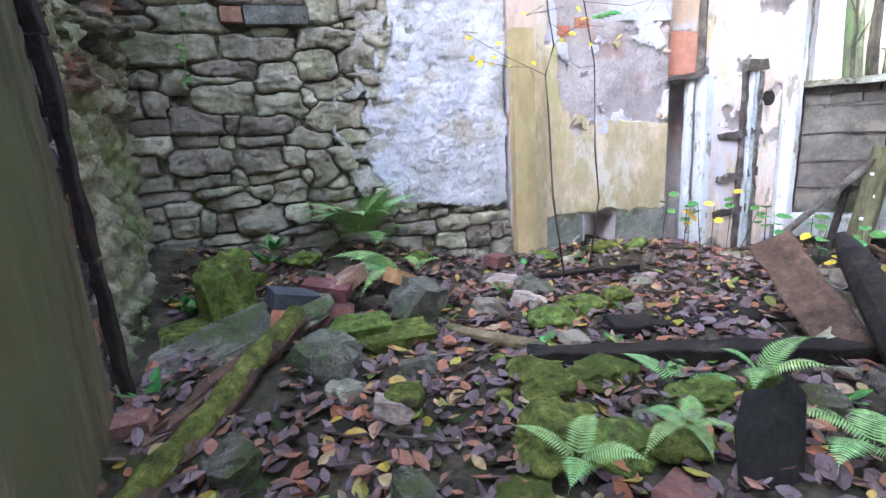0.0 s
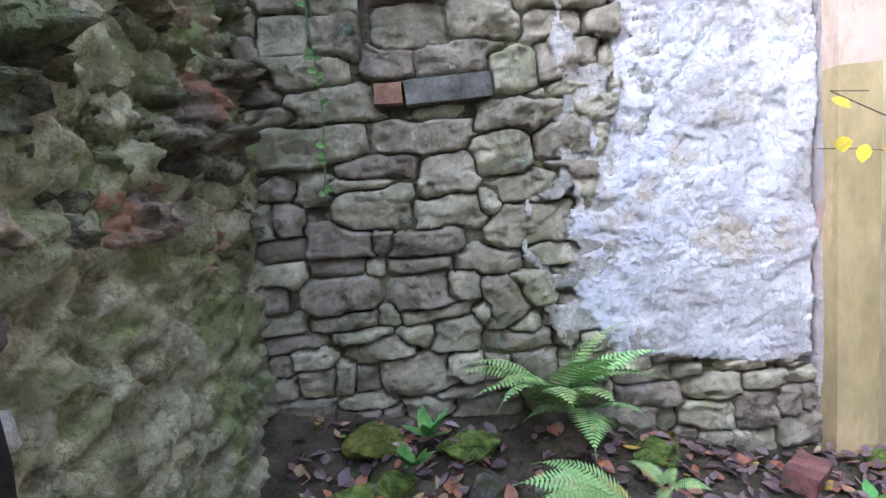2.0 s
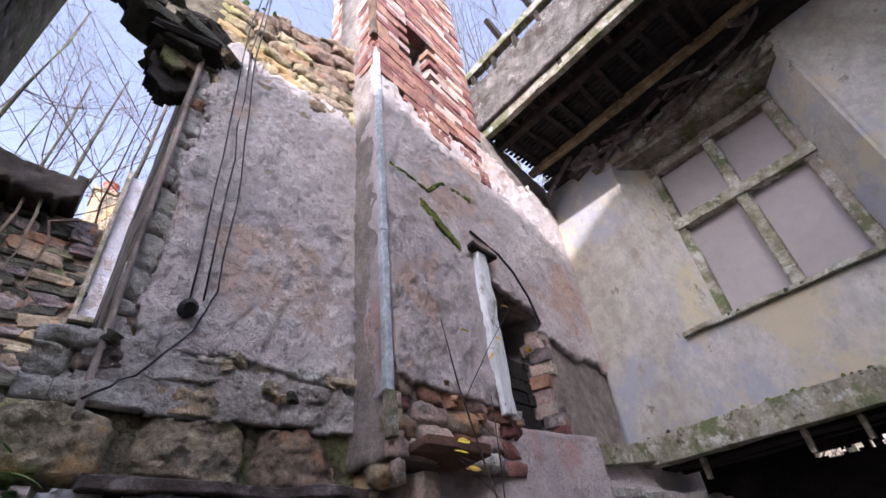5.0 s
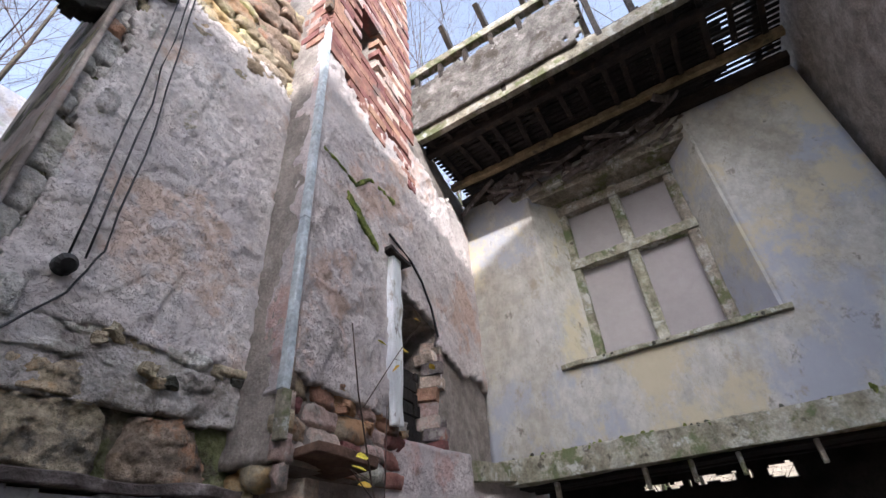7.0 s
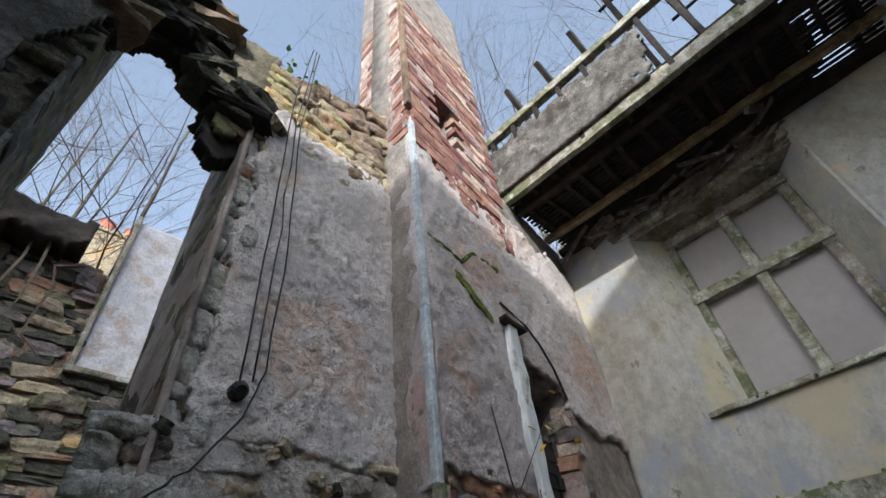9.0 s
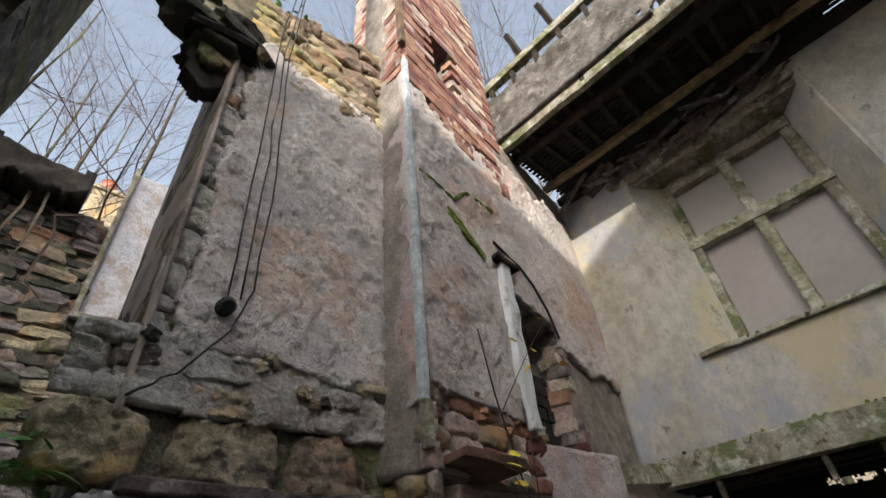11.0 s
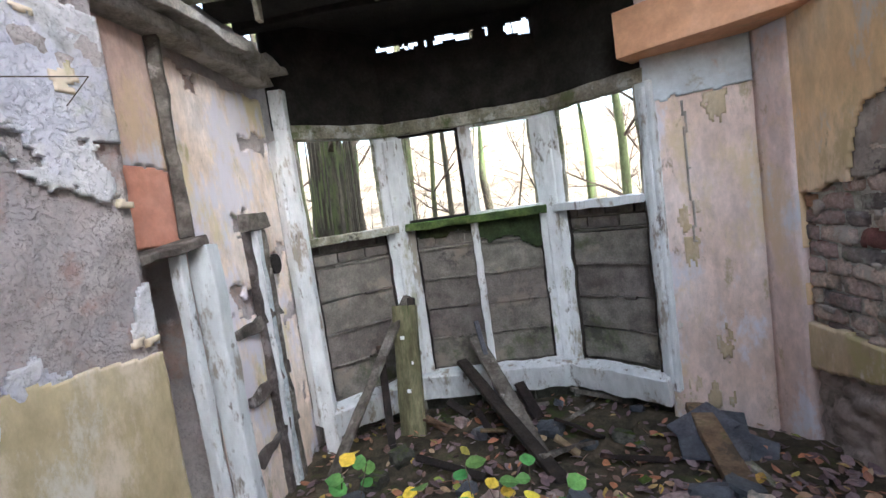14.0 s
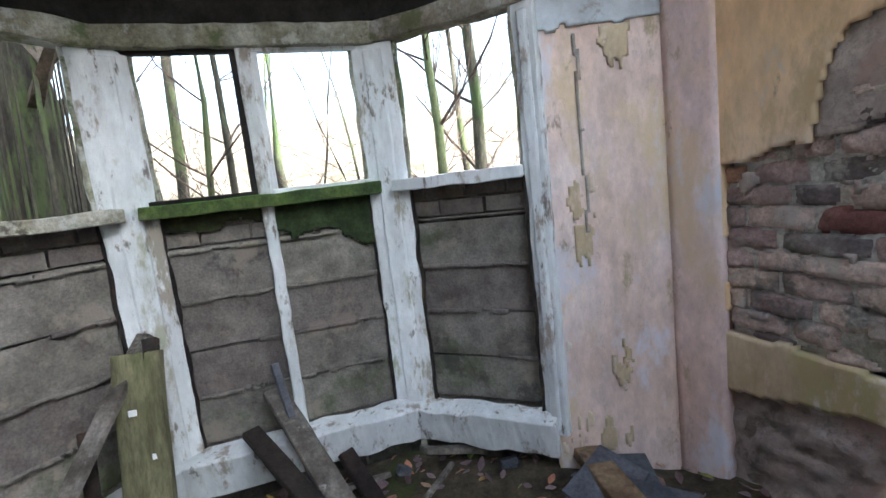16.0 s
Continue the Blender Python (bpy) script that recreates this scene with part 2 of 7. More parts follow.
M_MOSSROCK = surf("mossy_floor_stone", [(0.3, (0.12, 0.11, 0.085)), (0.5, (0.24, 0.22, 0.17)), (0.7, (0.38, 0.35, 0.28))], 7, 0.92, 1.0, 70, [((0.12, 0.14, 0.05), 4.0, 0.55), ((0.06, 0.05, 0.04), 5.0, 0.6)], moss=0.04, moss_col=(0.12, 0.15, 0.03), vary=0.2, flake=4.0, flake_scale=14.0)
M_MUD = surf("leaf_mould", [(0.3, (0.03, 0.024, 0.017)), (0.5, (0.075, 0.06, 0.04)), (0.7, (0.13, 0.1, 0.07))], 7, 0.95, 1.0, 60, [((0.06, 0.075, 0.02), 3.0, 0.6)])
M_MOSS = surf("green_moss", [(0.3, (0.07, 0.085, 0.02)), (0.5, (0.2, 0.24, 0.05)), (0.7, (0.38, 0.42, 0.1))], 24, 0.95, 1.0, 120, [((0.1, 0.08, 0.045), 7.0, 0.62), ((0.12, 0.15, 0.03), 3.0, 0.58)])
M_SLATE = surf("slate", [(0.3, (0.05, 0.055, 0.065)), (0.6, (0.11, 0.115, 0.13)), (0.75, (0.2, 0.2, 0.2))], 6, 0.6, 0.5, 60)
M_PANEL = surf("taupe_sheet", [(0.3, (0.33, 0.3, 0.29)), (0.6, (0.37, 0.34, 0.33)), (0.75, (0.4, 0.37, 0.36))], 2, 0.7, 0.05, 30, grain=0.03, mottle=0.04)
M_LEAD = surf("painted_pipe", [(0.3, (0.35, 0.4, 0.42)), (0.6, (0.55, 0.6, 0.62)), (0.8, (0.68, 0.7, 0.7))], 8, 0.6, 0.2, 50, [((0.2, 0.18, 0.14), 7.0, 0.66)])
M_CABLE = surf("black_cable", [(0.3, (0.02, 0.02, 0.02)), (0.7, (0.05, 0.05, 0.05))], 8, 0.5, 0.0, 50)
M_BARK = surf("bark", [(0.3, (0.03, 0.027, 0.02)), (0.5, (0.07, 0.062, 0.045)), (0.7, (0.13, 0.12, 0.08))], 6, 0.95, 0.9, 50, [((0.1, 0.13, 0.05), 2.0, 0.56)], stretch=(1, 1, 0.3))
M_TWIG = surf("twig", [(0.3, (0.06, 0.045, 0.035)), (0.7, (0.15, 0.11, 0.08))], 12, 0.8, 0.2, 80)
M_FERN = surf("fern_green", [(0.3, (0.24, 0.42, 0.13)), (0.6, (0.4, 0.6, 0.22)), (0.75, (0.54, 0.64, 0.26))], 9, 0.6, 0.1, 50, vary=0.2)
M_LEAFG = surf("leaf_green", [(0.3, (0.07, 0.2, 0.05)), (0.7, (0.18, 0.36, 0.09))], 9, 0.6, 0.1, 50, vary=0.25)
M_LEAFY = surf("leaf_yellow", [(0.0, (0.6, 0.42, 0.03)), (0.6, (0.75, 0.58, 0.06)), (0.8, (0.5, 0.2, 0.03)), (1.0, (0.42, 0.5, 0.06))], 9, 0.55, 0.1, 50, island=True)
M_LITTER = surf("fallen_leaves", [(0.0, (0.1, 0.06, 0.06)), (0.25, (0.16, 0.1, 0.105)), (0.5, (0.23, 0.165, 0.17)), (0.66, (0.18, 0.1, 0.07)), (0.76, (0.46, 0.18, 0.08)), (0.84, (0.34, 0.14, 0.09)), (0.92, (0.42, 0.3, 0.18)), (0.96, (0.55, 0.36, 0.05)), (1.0, (0.2, 0.3, 0.06))], 9, 0.5, 0.2, 60, island=True, vary=0.0, spec=0.5)
M_TILE = surf("far_roof_slate", [(0.3, (0.2, 0.18, 0.14)), (0.7, (0.4, 0.36, 0.26))], 3, 0.9, 0.4, 30)
M_POT = surf("terracotta", [(0.3, (0.45, 0.2, 0.1)), (0.7, (0.6, 0.3, 0.16))], 5, 0.8, 0.2, 50)
M_OLIVE = surf("olive_damp_plaster", [(0.3, (0.3, 0.22, 0.11)), (0.5, (0.47, 0.35, 0.2)), (0.7, (0.6, 0.45, 0.28))], 1.6, 0.8, 0.15, 40, [((0.2, 0.19, 0.09), 1.9, 0.58), ((0.62, 0.44, 0.27), 1.3, 0.58)], stretch=(1, 1, 0.4), grain=0.08, mottle=0.12)
M_SALMON = surf("salmon_plaster", [(0.3, (0.48, 0.21, 0.14)), (0.5, (0.62, 0.29, 0.2)), (0.7, (0.7, 0.38, 0.29))], 2.5, 0.8, 0.15, 50, [((0.4, 0.26, 0.17), 2.3, 0.64)], grain=0.06, mottle=0.1)
M_BUFF = surf("buff_plaster", [(0.3, (0.38, 0.28, 0.165)), (0.5, (0.53, 0.41, 0.275)), (0.7, (0.6, 0.5, 0.38))], 1.6, 0.85, 0.2, 40, [((0.72, 0.58, 0.48), 1.5, 0.54), ((0.4, 0.34, 0.17), 1.9, 0.58), ((0.66, 0.6, 0.54), 2.4, 0.58), ((0.26, 0.22, 0.15), 4.3, 0.65)], stretch=(1, 1, 0.5), grain=0.1, flake=0.9, flake_scale=4.0, mottle=0.14)
M_DADO = surf("grey_green_dado", [(0.3, (0.14, 0.15, 0.12)), (0.5, (0.25, 0.26, 0.22)), (0.7, (0.36, 0.35, 0.3))], 3, 0.85, 0.3, 40, [((0.4, 0.34, 0.2), 2.0, 0.58), ((0.1, 0.12, 0.06), 3.0, 0.58), ((0.45, 0.25, 0.17), 3.6, 0.66)], mottle=0.2)
M_PBRICK = surf("purple_grey_brick", [(0.3, (0.12, 0.1, 0.1)), (0.5, (0.21, 0.175, 0.17)), (0.7, (0.32, 0.27, 0.26))], 8, 0.9, 0.9, 60, [((0.3, 0.13, 0.09), 4.0, 0.64), ((0.13, 0.14, 0.1), 3.4, 0.6), ((0.36, 0.34, 0.3), 5.0, 0.6)], vary=0.2, flake=2.0)
M_SCRIM = surf("thin_lime_slurry", [(0.3, (0.34, 0.31, 0.27)), (0.5, (0.53, 0.5, 0.45)), (0.7, (0.66, 0.64, 0.6))], 6, 0.94, 0.9, 60, [((0.3, 0.28, 0.22), 4.0, 0.6), ((0.66, 0.63, 0.6), 5.0, 0.58)], flake=3.0, flake_scale=7.0)
M_LATHPL = surf("grey_lath_plaster", [(0.3, (0.1, 0.095, 0.08)), (0.5, (0.2, 0.19, 0.165)), (0.7, (0.34, 0.32, 0.29))], 7, 0.95, 0.9, 60, [((0.08, 0.07, 0.05), 5.0, 0.58), ((0.42, 0.4, 0.37), 6.0, 0.63)], flake=5.0, flake_scale=14.0)

# ---- mesh tools ----
def lat(ix, iy, seed):
    h = np.sin(ix * 127.1 + iy * 311.7 + seed * 74.7) * 43758.5453
    return h - np.floor(h)


def vnoise(u, v, s, seed=0):
    x, y = np.asarray(u, float) * s, np.asarray(v, float) * s
    ix, iy = np.floor(x), np.floor(y)
    fx, fy = x - ix, y - iy
    fx, fy = fx * fx * (3 - 2 * fx), fy * fy * (3 - 2 * fy)
    a, b = lat(ix, iy, seed), lat(ix + 1, iy, seed)
    c, d = lat(ix, iy + 1, seed), lat(ix + 1, iy + 1, seed)
    return (a + (b - a) * fx) * (1 - fy) + (c + (d - c) * fx) * fy


def fbm(u, v, s, seed=0, octaves=4):
    """Layered noise about 0, within about -1 to 1."""
    out, amp, tot = 0, 1.0, 0
    for k in range(octaves):
        out = out + amp * (vnoise(u, v, s * 2 ** k, seed + 3 * k) * 2 - 1)
        tot += amp
        amp *= 0.55
    return out / tot


def cells(u, v, su, sv, seed=0):
    """Rubble: how far inside its stone a place lies (0 at the joint), and a number for the stone."""
    x, y = np.asarray(u, float) * su, np.asarray(v, float) * sv
    ix, iy = np.floor(x), np.floor(y)
    f1, f2, who = np.full(x.shape, 9.0), np.full(x.shape, 9.0), np.zeros(x.shape)
    for i in (-1, 0, 1):
        for j in (-1, 0, 1):
            cx, cy = ix + i, iy + j
            px, py = cx + 0.15 + 0.7 * lat(cx, cy, seed), cy + 0.15 + 0.7 * lat(cx, cy, seed + 5)
            d = np.hypot(x - px, y - py)
            near = d < f1
            f2 = np.where(near, f1, np.minimum(f2, d))
            who = np.where(near, lat(cx, cy, seed + 9), who)
            f1 = np.where(near, d, f1)
    return f2 - f1, who


def link(name, verts, faces, mat, parent=None, label="", smooth=False):
    me = bpy.data.meshes.new(name)
    me.from_pydata(verts, [], faces)
    me.update()
    me.materials.append(mat)
    if smooth:
        me.shade_smooth()
    ob = new(name, me)
    if parent:
        ob.parent = parent
    if label:
        ob["label"] = label
    return ob


def part(name, bm, mat, parent=None, label="", smooth=False):
    me = bpy.data.meshes.new(name)
    bmesh.ops.recalc_face_normals(bm, faces=bm.faces)
    bm.to_mesh(me)
    bm.free()
    me.materials.append(mat)
    if smooth:
        me.shade_smooth()
    ob = new(name, me)
    if parent:
        ob.parent = parent
    if label:
        ob["label"] = label
    return ob


def slab(name, o, udir, ndir, u0, u1, v0, v1, cell, depth, mask, thick, mat, parent=None, label="", smooth=True):
    """A closed upright sheet with relief on its face and a ragged outline: depth and mask are functions of u (along) and z."""
    nu, nv = max(2, round((u1 - u0) / cell)), max(2, round((v1 - v0) / cell))
    U, V = np.meshgrid(np.linspace(u0, u1, nu + 1), np.linspace(v0, v1, nv + 1), indexing="ij")
    d = depth(U, V) + 0 * U if depth else 0 * U
    o, a, n = (np.array(w, float) for w in (o, udir, ndir))
    a, n = a / np.linalg.norm(a), n / np.linalg.norm(n)
    base = o + U[..., None] * a
    base[..., 2] += V
    front, back = base + d[..., None] * n, base - thick * n
    cu, cv = (U[:-1, :-1] + U[1:, 1:]) / 2, (V[:-1, :-1] + V[1:, 1:]) / 2
    keep = np.pad(np.asarray(mask(cu, cv)) & np.ones(cu.shape, bool) if mask else np.ones(cu.shape, bool), 1)
    w = nv + 1
    tot = (nu + 1) * w
    flip = np.dot(np.cross(a, (0, 0, 1)), n) < 0
    faces = []
    for i, j in zip(*np.nonzero(keep[1:-1, 1:-1])):
        p, q, r, s = i * w + j, (i + 1) * w + j, (i + 1) * w + j + 1, i * w + j + 1
        faces.append((p, q, r, s))
        faces.append((s + tot, r + tot, q + tot, p + tot))
        for (e, f), out in (((p, q), keep[i + 1, j]), ((q, r), keep[i + 2, j + 1]), ((r, s), keep[i + 1, j + 2]), ((s, p), keep[i, j + 1])):
            if not out:
                faces.append((f, e, e + tot, f + tot))
    if not faces:
        return None
    if flip:
        faces = [f[::-1] for f in faces]
    verts = np.concatenate([front.reshape(-1, 3), back.reshape(-1, 3)])
    used = np.unique(np.array(faces).ravel())
    index = np.full(len(verts), -1)
    index[used] = np.arange(len(used))
    return link(name, verts[used].tolist(), [tuple(int(index[k]) for k in f) for f in faces], mat, parent, label, smooth)


def box(target, m, sx, sy, sz, bevel=0.0, cuts=0, rough=0.0, seed=0):
    """A box of that size about the pose m, its edges eased and its faces worn."""
    bm = bmesh.new()
    bmesh.ops.create_cube(bm, size=1.0)
    for v in bm.verts:
        v.co = Vector((v.co.x * sx, v.co.y * sy, v.co.z * sz))
    if bevel:
        bmesh.ops.bevel(bm, geom=bm.edges[:], offset=min(bevel, 0.3 * min(sx, sy, sz)), segments=1, affect="EDGES")
    if cuts:
        size = (sx, sy, sz)
        k = size.index(max(size))
        es = [e for e in bm.edges if abs((e.verts[0].co - e.verts[1].co)[k]) > 0.6 * size[k]]
        bmesh.ops.subdivide_edges(bm, edges=es, cuts=cuts, use_grid_fill=True)
    if rough:
        for v in bm.verts:
            q = v.co * 9 + Vector((seed * 3.7, seed * 1.3, 0))
            v.co += rough * Vector((noise.noise(q), noise.noise(q + Vector((9, 0, 0))), noise.noise(q + Vector((0, 9, 0)))))
    made = {v: target.verts.new(m @ v.co) for v in bm.verts}
    for f in bm.faces:
        target.faces.new([made[v] for v in f.verts])
    bm.free()


def tube(bm, pts, radii, sides=6):
    rings = []
    pts = [Vector(p) for p in pts]
    for k, p in enumerate(pts):
        d = (pts[min(k + 1, len(pts) - 1)] - pts[max(k - 1, 0)]).normalized()
        a = d.orthogonal().normalized()
        b = d.cross(a)
        r = radii[k] if isinstance(radii, (list, tuple)) else radii
        rings.append([bm.verts.new(p + r * (math.cos(t) * a + math.sin(t) * b)) for t in (2 * math.pi * s / sides for s in range(sides))])
    for r0, r1 in zip(rings, rings[1:]):
        best = min(range(sides), key=lambda o: (r0[0].co - r1[o].co).length)
        r1[:] = r1[best:] + r1[:best]
        for s in range(sides):
            bm.faces.new((r0[s], r0[(s + 1) % sides], r1[(s + 1) % sides], r1[s]))
    for r in (rings[0][::-1], rings[-1]):
        bm.faces.new(r)


def beam(bm, a, b, w, h, roll=0.0, bevel=0.004, cuts=6, rough=0.006, seed=0):
    """A timber from a to b, w wide and h deep."""
    a, b = Vector(a), Vector(b)
    m = Matrix.Translation((a + b) / 2) @ (b - a).to_track_quat("X", "Z").to_matrix().to_4x4() @ pose(0, 0, 0, roll)
    return box(bm, m, (b - a).length, w, h, bevel, cuts, rough, seed)


def thing(name, label, category, group="", kind="", at=None):
    ob = new(name)
    if at:
        ob.location = at
    return tagged(ob, label, category, group, kind)


def timber(name, a, b, w, h, mat, label, category="plank", roll=0.0, rough=0.006, seed=0, cuts=6, group=""):
    bm = bmesh.new()
    beam(bm, a, b, w, h, roll, 0.004, cuts, rough, seed)
    return tagged(part(name, bm, mat), label, category, group)


def rock_mesh(name, seed, roundness=0.35, jag=0.16, cuts=2, taper=0.0):
    bm = bmesh.new()
    bmesh.ops.create_cube(bm, size=1.0)
    bmesh.ops.subdivide_edges(bm, edges=bm.edges[:], cuts=cuts, use_grid_fill=True)
    for v in bm.verts:
        s = v.co.normalized() * 0.62
        v.co = v.co.lerp(s, roundness)
        v.co.x *= 1 + taper * v.co.z
        v.co.z *= 1 + 0.7 * taper * v.co.x
        q = v.co * 2.6 + Vector((seed * 5.1, seed * 2.3, seed))
        v.co += jag * noise.noise_vector(q) + 0.4 * jag * noise.noise_vector(q * 3)
    me = bpy.data.meshes.new(name)
    bm.to_mesh(me)
    bm.free()
    return me


ROCKS = [rock_mesh("stone_shape", k) for k in range(10)]
BLOCKY = [rock_mesh("block_shape", k + 20, 0.3, 0.13, 3, 0.35 * math.sin(2.4 * k)) for k in range(16)]
def moss_mesh(seed):
    bm = bmesh.new()
    bmesh.ops.create_icosphere(bm, subdivisions=4, radius=0.5)
    for v in bm.verts:
        n = v.co.normalized()
        v.co += n * (0.22 * noise.noise(v.co * 2.2 + Vector((seed * 7, 0, 0))) + 0.09 * noise.noise(v.co * 7 + Vector((seed, 3, 0))) + 0.07 * noise.noise(v.co * 22 + Vector((0, seed, 0))))
    me = bpy.data.meshes.new("moss_shape")
    bm.to_mesh(me)
    bm.free()
    me.shade_smooth()
    return me


MOSSES = [moss_mesh(k) for k in range(4)]
BRICKS = [rock_mesh("brick_shape", k + 50, 0.03, 0.035, 1) for k in range(6)]
TINTED = {}


def piece(name, me, mat, m, parent):
    """One stone or brick on shared mesh data."""
    key = (me.name, mat.name)
    if key not in TINTED:
        TINTED[key] = me.copy()
        TINTED[key].materials.append(mat)
    ob = new(name, TINTED[key])
    ob.parent = parent
    ob.matrix_local = m
    return ob


def wall_frame(o, udir, ndir):
    """The pose whose x runs along a wall, y into it and z up."""
    a, n = Vector(udir).normalized(), Vector(ndir).normalized()
    m = Matrix((a, -n, (0, 0, 1))).transposed().to_4x4()
    return Matrix.Translation(o) @ m


def courses(name, frame_m, u0, u1, v0, v1, height, width, depth, shapes, mat, parent, rng, joint=0.012, proud=0.02, keep=None, bond=False, tilt=2.0, wild=0.0, flush=False):
    """Courses of stones or bricks on a wall."""
    v, row = v0, 0
    while v < v1 - 0.02:
        h = min(rng.uniform(*height), v1 - v)
        u = u0 if flush else u0 - (rng.uniform(0, width[1] * 0.6) if not bond else (width[0] / 2 if row % 2 else 0))
        while u < u1:
            w = rng.uniform(*width)
            a, b = max(u, u0), min(u + w, u1)
            if b - a > 0.035 and (keep is None or keep((a + b) / 2, v + h / 2)):
                d = rng.uniform(-proud, proud)
                hh, vv = h, v
                if wild:
                    if h > 0.12 and rng.random() < 0.14:
                        cut = h * rng.uniform(0.35, 0.65)
                        m = frame_m @ pose((a + b) / 2, 0.5 * depth - 0.025 - rng.uniform(-proud, proud), v + h - cut / 2, 0, rng.uniform(-tilt, tilt), 0) @ Matrix.Diagonal((b - a - joint, depth, cut - joint, 1))
                        piece(name, rng.choice(shapes), mat if not isinstance(mat, (list, tuple)) else rng.choice(mat), m, parent)
                        hh = h - cut
                    else:
                        hh = h * rng.uniform(1 - wild, 1 + wild)
                        vv = v + rng.uniform(-0.5, 0.5) * wild * h
                m = frame_m @ pose((a + b) / 2, 0.5 * depth - 0.025 - d, vv + hh / 2, rng.uniform(-tilt, tilt), rng.uniform(-tilt, tilt), rng.uniform(-tilt, tilt)) @ Matrix.Diagonal((b - a - joint, depth, hh - joint, 1))
                pick = mat if not isinstance(mat, (list, tuple)) else rng.choice(mat)
                piece(name, rng.choice(shapes), pick, m, parent)
            u += w
        v += h
        row += 1


def fill_seeds(u0, u1, v0, v1, height, width, rng, keys=()):
    """Stones in rough courses round the ones given: each its centre, width and height."""
    out, v = list(keys), v0
    while v < v1:
        h, u = rng.uniform(*height), u0 - rng.uniform(0, width[1])
        while u < u1:
            w = rng.uniform(*width)
            c, z, hh = u + w / 2, v + h / 2 + rng.uniform(-0.2, 0.2) * h, h * rng.uniform(0.75, 1.2)
            if not any(abs(c - a) < 0.72 * (w + x) / 2 and abs(z - b) < 0.72 * (hh + y) / 2 for a, b, x, y in keys):
                out.append((c, z, w, hh))
            u += w
        v += h
    return out


def masonry(name, o, udir, ndir, seeds, cell, mats, parent, rng, joint=0.006, proud=0.02, deep=0.05, shoulder=0.022, power=4.0, warp=0.016, rough=0.008, keep=None, seed=0, loose=0.035, lean=0.14):
    """Rubble stones fitted to one another, each with its own worn face, arrises and lean."""
    def spread_of(u, v, k):
        return (np.abs((u - k[0]) / (k[2] / 2)) ** power + np.abs((v - k[1]) / (k[3] / 2)) ** power) ** (1 / power) * min(k[2], k[3]) / 2 - min(k[2], k[3]) / 2
    for i, k in enumerate(seeds):
        near = [q for j, q in enumerate(seeds) if j != i and abs(q[0] - k[0]) < (q[2] + k[2]) / 2 + 0.1 and abs(q[1] - k[1]) < (q[3] + k[3]) / 2 + 0.1]
        def inside(u, v):
            a, b = u + warp * fbm(u, v, 9, seed, 5), v + warp * fbm(u, v, 9, seed + 4, 5)
            own = spread_of(a, b, k)
            other = np.full(np.shape(u), 0.2)
            for q in near:
                other = np.minimum(other, spread_of(a, b, q))
            return (other - own) / 2, own
        def stays(u, v):
            e, own = inside(u, v)
            ok = (e > joint / 2) & (own < loose)
            return ok & keep(u, v) if keep else ok
        d = rng.uniform(-proud, proud)
        planes = [(rng.gauss(0, lean), rng.gauss(0, lean), rng.uniform(0, 0.25 * lean * k[3])) for j in range(4)]
        def face(u, v):
            e, own = inside(u, v)
            e = np.clip(np.minimum(e - joint / 2, loose - own) / shoulder, 0, 1)
            split = np.minimum.reduce([a * (u - k[0]) + b * (v - k[1]) + c for a, b, c in planes])
            return d + split + deep * (e ** 0.5 - 1) + 0.45 * rough * fbm(u, v, 8, seed + i, 4) + 0.5 * rough * np.round(2.4 * fbm(u * 0.45, v, 16, seed + i + 3, 5)) + 0.4 * rough * fbm(u, v, 40, seed + 7, 2)
        box4 = (k[0] - k[2] / 2 - 0.04, k[0] + k[2] / 2 + 0.04, k[1] - k[3] / 2 - 0.04, k[1] + k[3] / 2 + 0.04)
        U, V = np.meshgrid(np.linspace(box4[0], box4[1], 14), np.linspace(box4[2], box4[3], 14))
        if stays(U, V).sum() > 10:
            slab(name, o, udir, ndir, *box4, cell, face, stays, deep + 0.02, rng.choice(mats), parent)


def structure(name, label, category):
    return tagged(new(name), label, category, kind="structure")


def ground_z(x, y):
    x, y = np.asarray(x, float), np.asarray(y, float)
    def s(a, b, t):
        t = np.clip((t - a) / (b - a), 0, 1)
        return t * t * (3 - 2 * t)
    z = 0.5 - 0.3 * s(2.4, 4.2, x) - 0.12 * s(0.9, 0.0, y) * s(1.5, 0.6, x)
    z = z + 0.24 * s(2.2, 2.85, y) * s(1.5, 0.6, x) + 0.1 * s(0.4, -0.35, x) * s(0.9, 1.6, y)
    z = z + 0.045 * fbm(x, y, 2.5, 3) + 0.03 * fbm(x, y, 7, 8)
    out = np.maximum.reduce([s(4.9, 5.6, x), s(-0.6, -1.5, x), s(3.3, 4.5, y), s(-0.3, -1.5, y)])
    return z * (1 - out) + out * (-0.1 + 0.5 * fbm(x, y, 0.15, 5))

# ---- the shell ----
def axis(a, b, fine):
    far = [1.0, 3.0, 8.0, 20.0, 60.0, 200.0, 900.0]
    return np.array([a - f for f in far[::-1]] + list(np.linspace(a, b, round((b - a) / fine) + 1)) + [b + f for f in far])


gx, gy = axis(-0.9, 5.6, 0.05), axis(-0.7, 3.6, 0.05)
GX, GY = np.meshgrid(gx, gy, indexing="ij")
GZ = ground_z(GX, GY)
wn_ = len(gy)
ground = link("ground", np.stack([GX, GY, GZ], -1).reshape(-1, 3).tolist(), [(i * wn_ + j, (i + 1) * wn_ + j, (i + 1) * wn_ + j + 1, i * wn_ + j + 1) for i in range(len(gx) - 1) for j in range(wn_ - 1)], M_MUD, smooth=True)
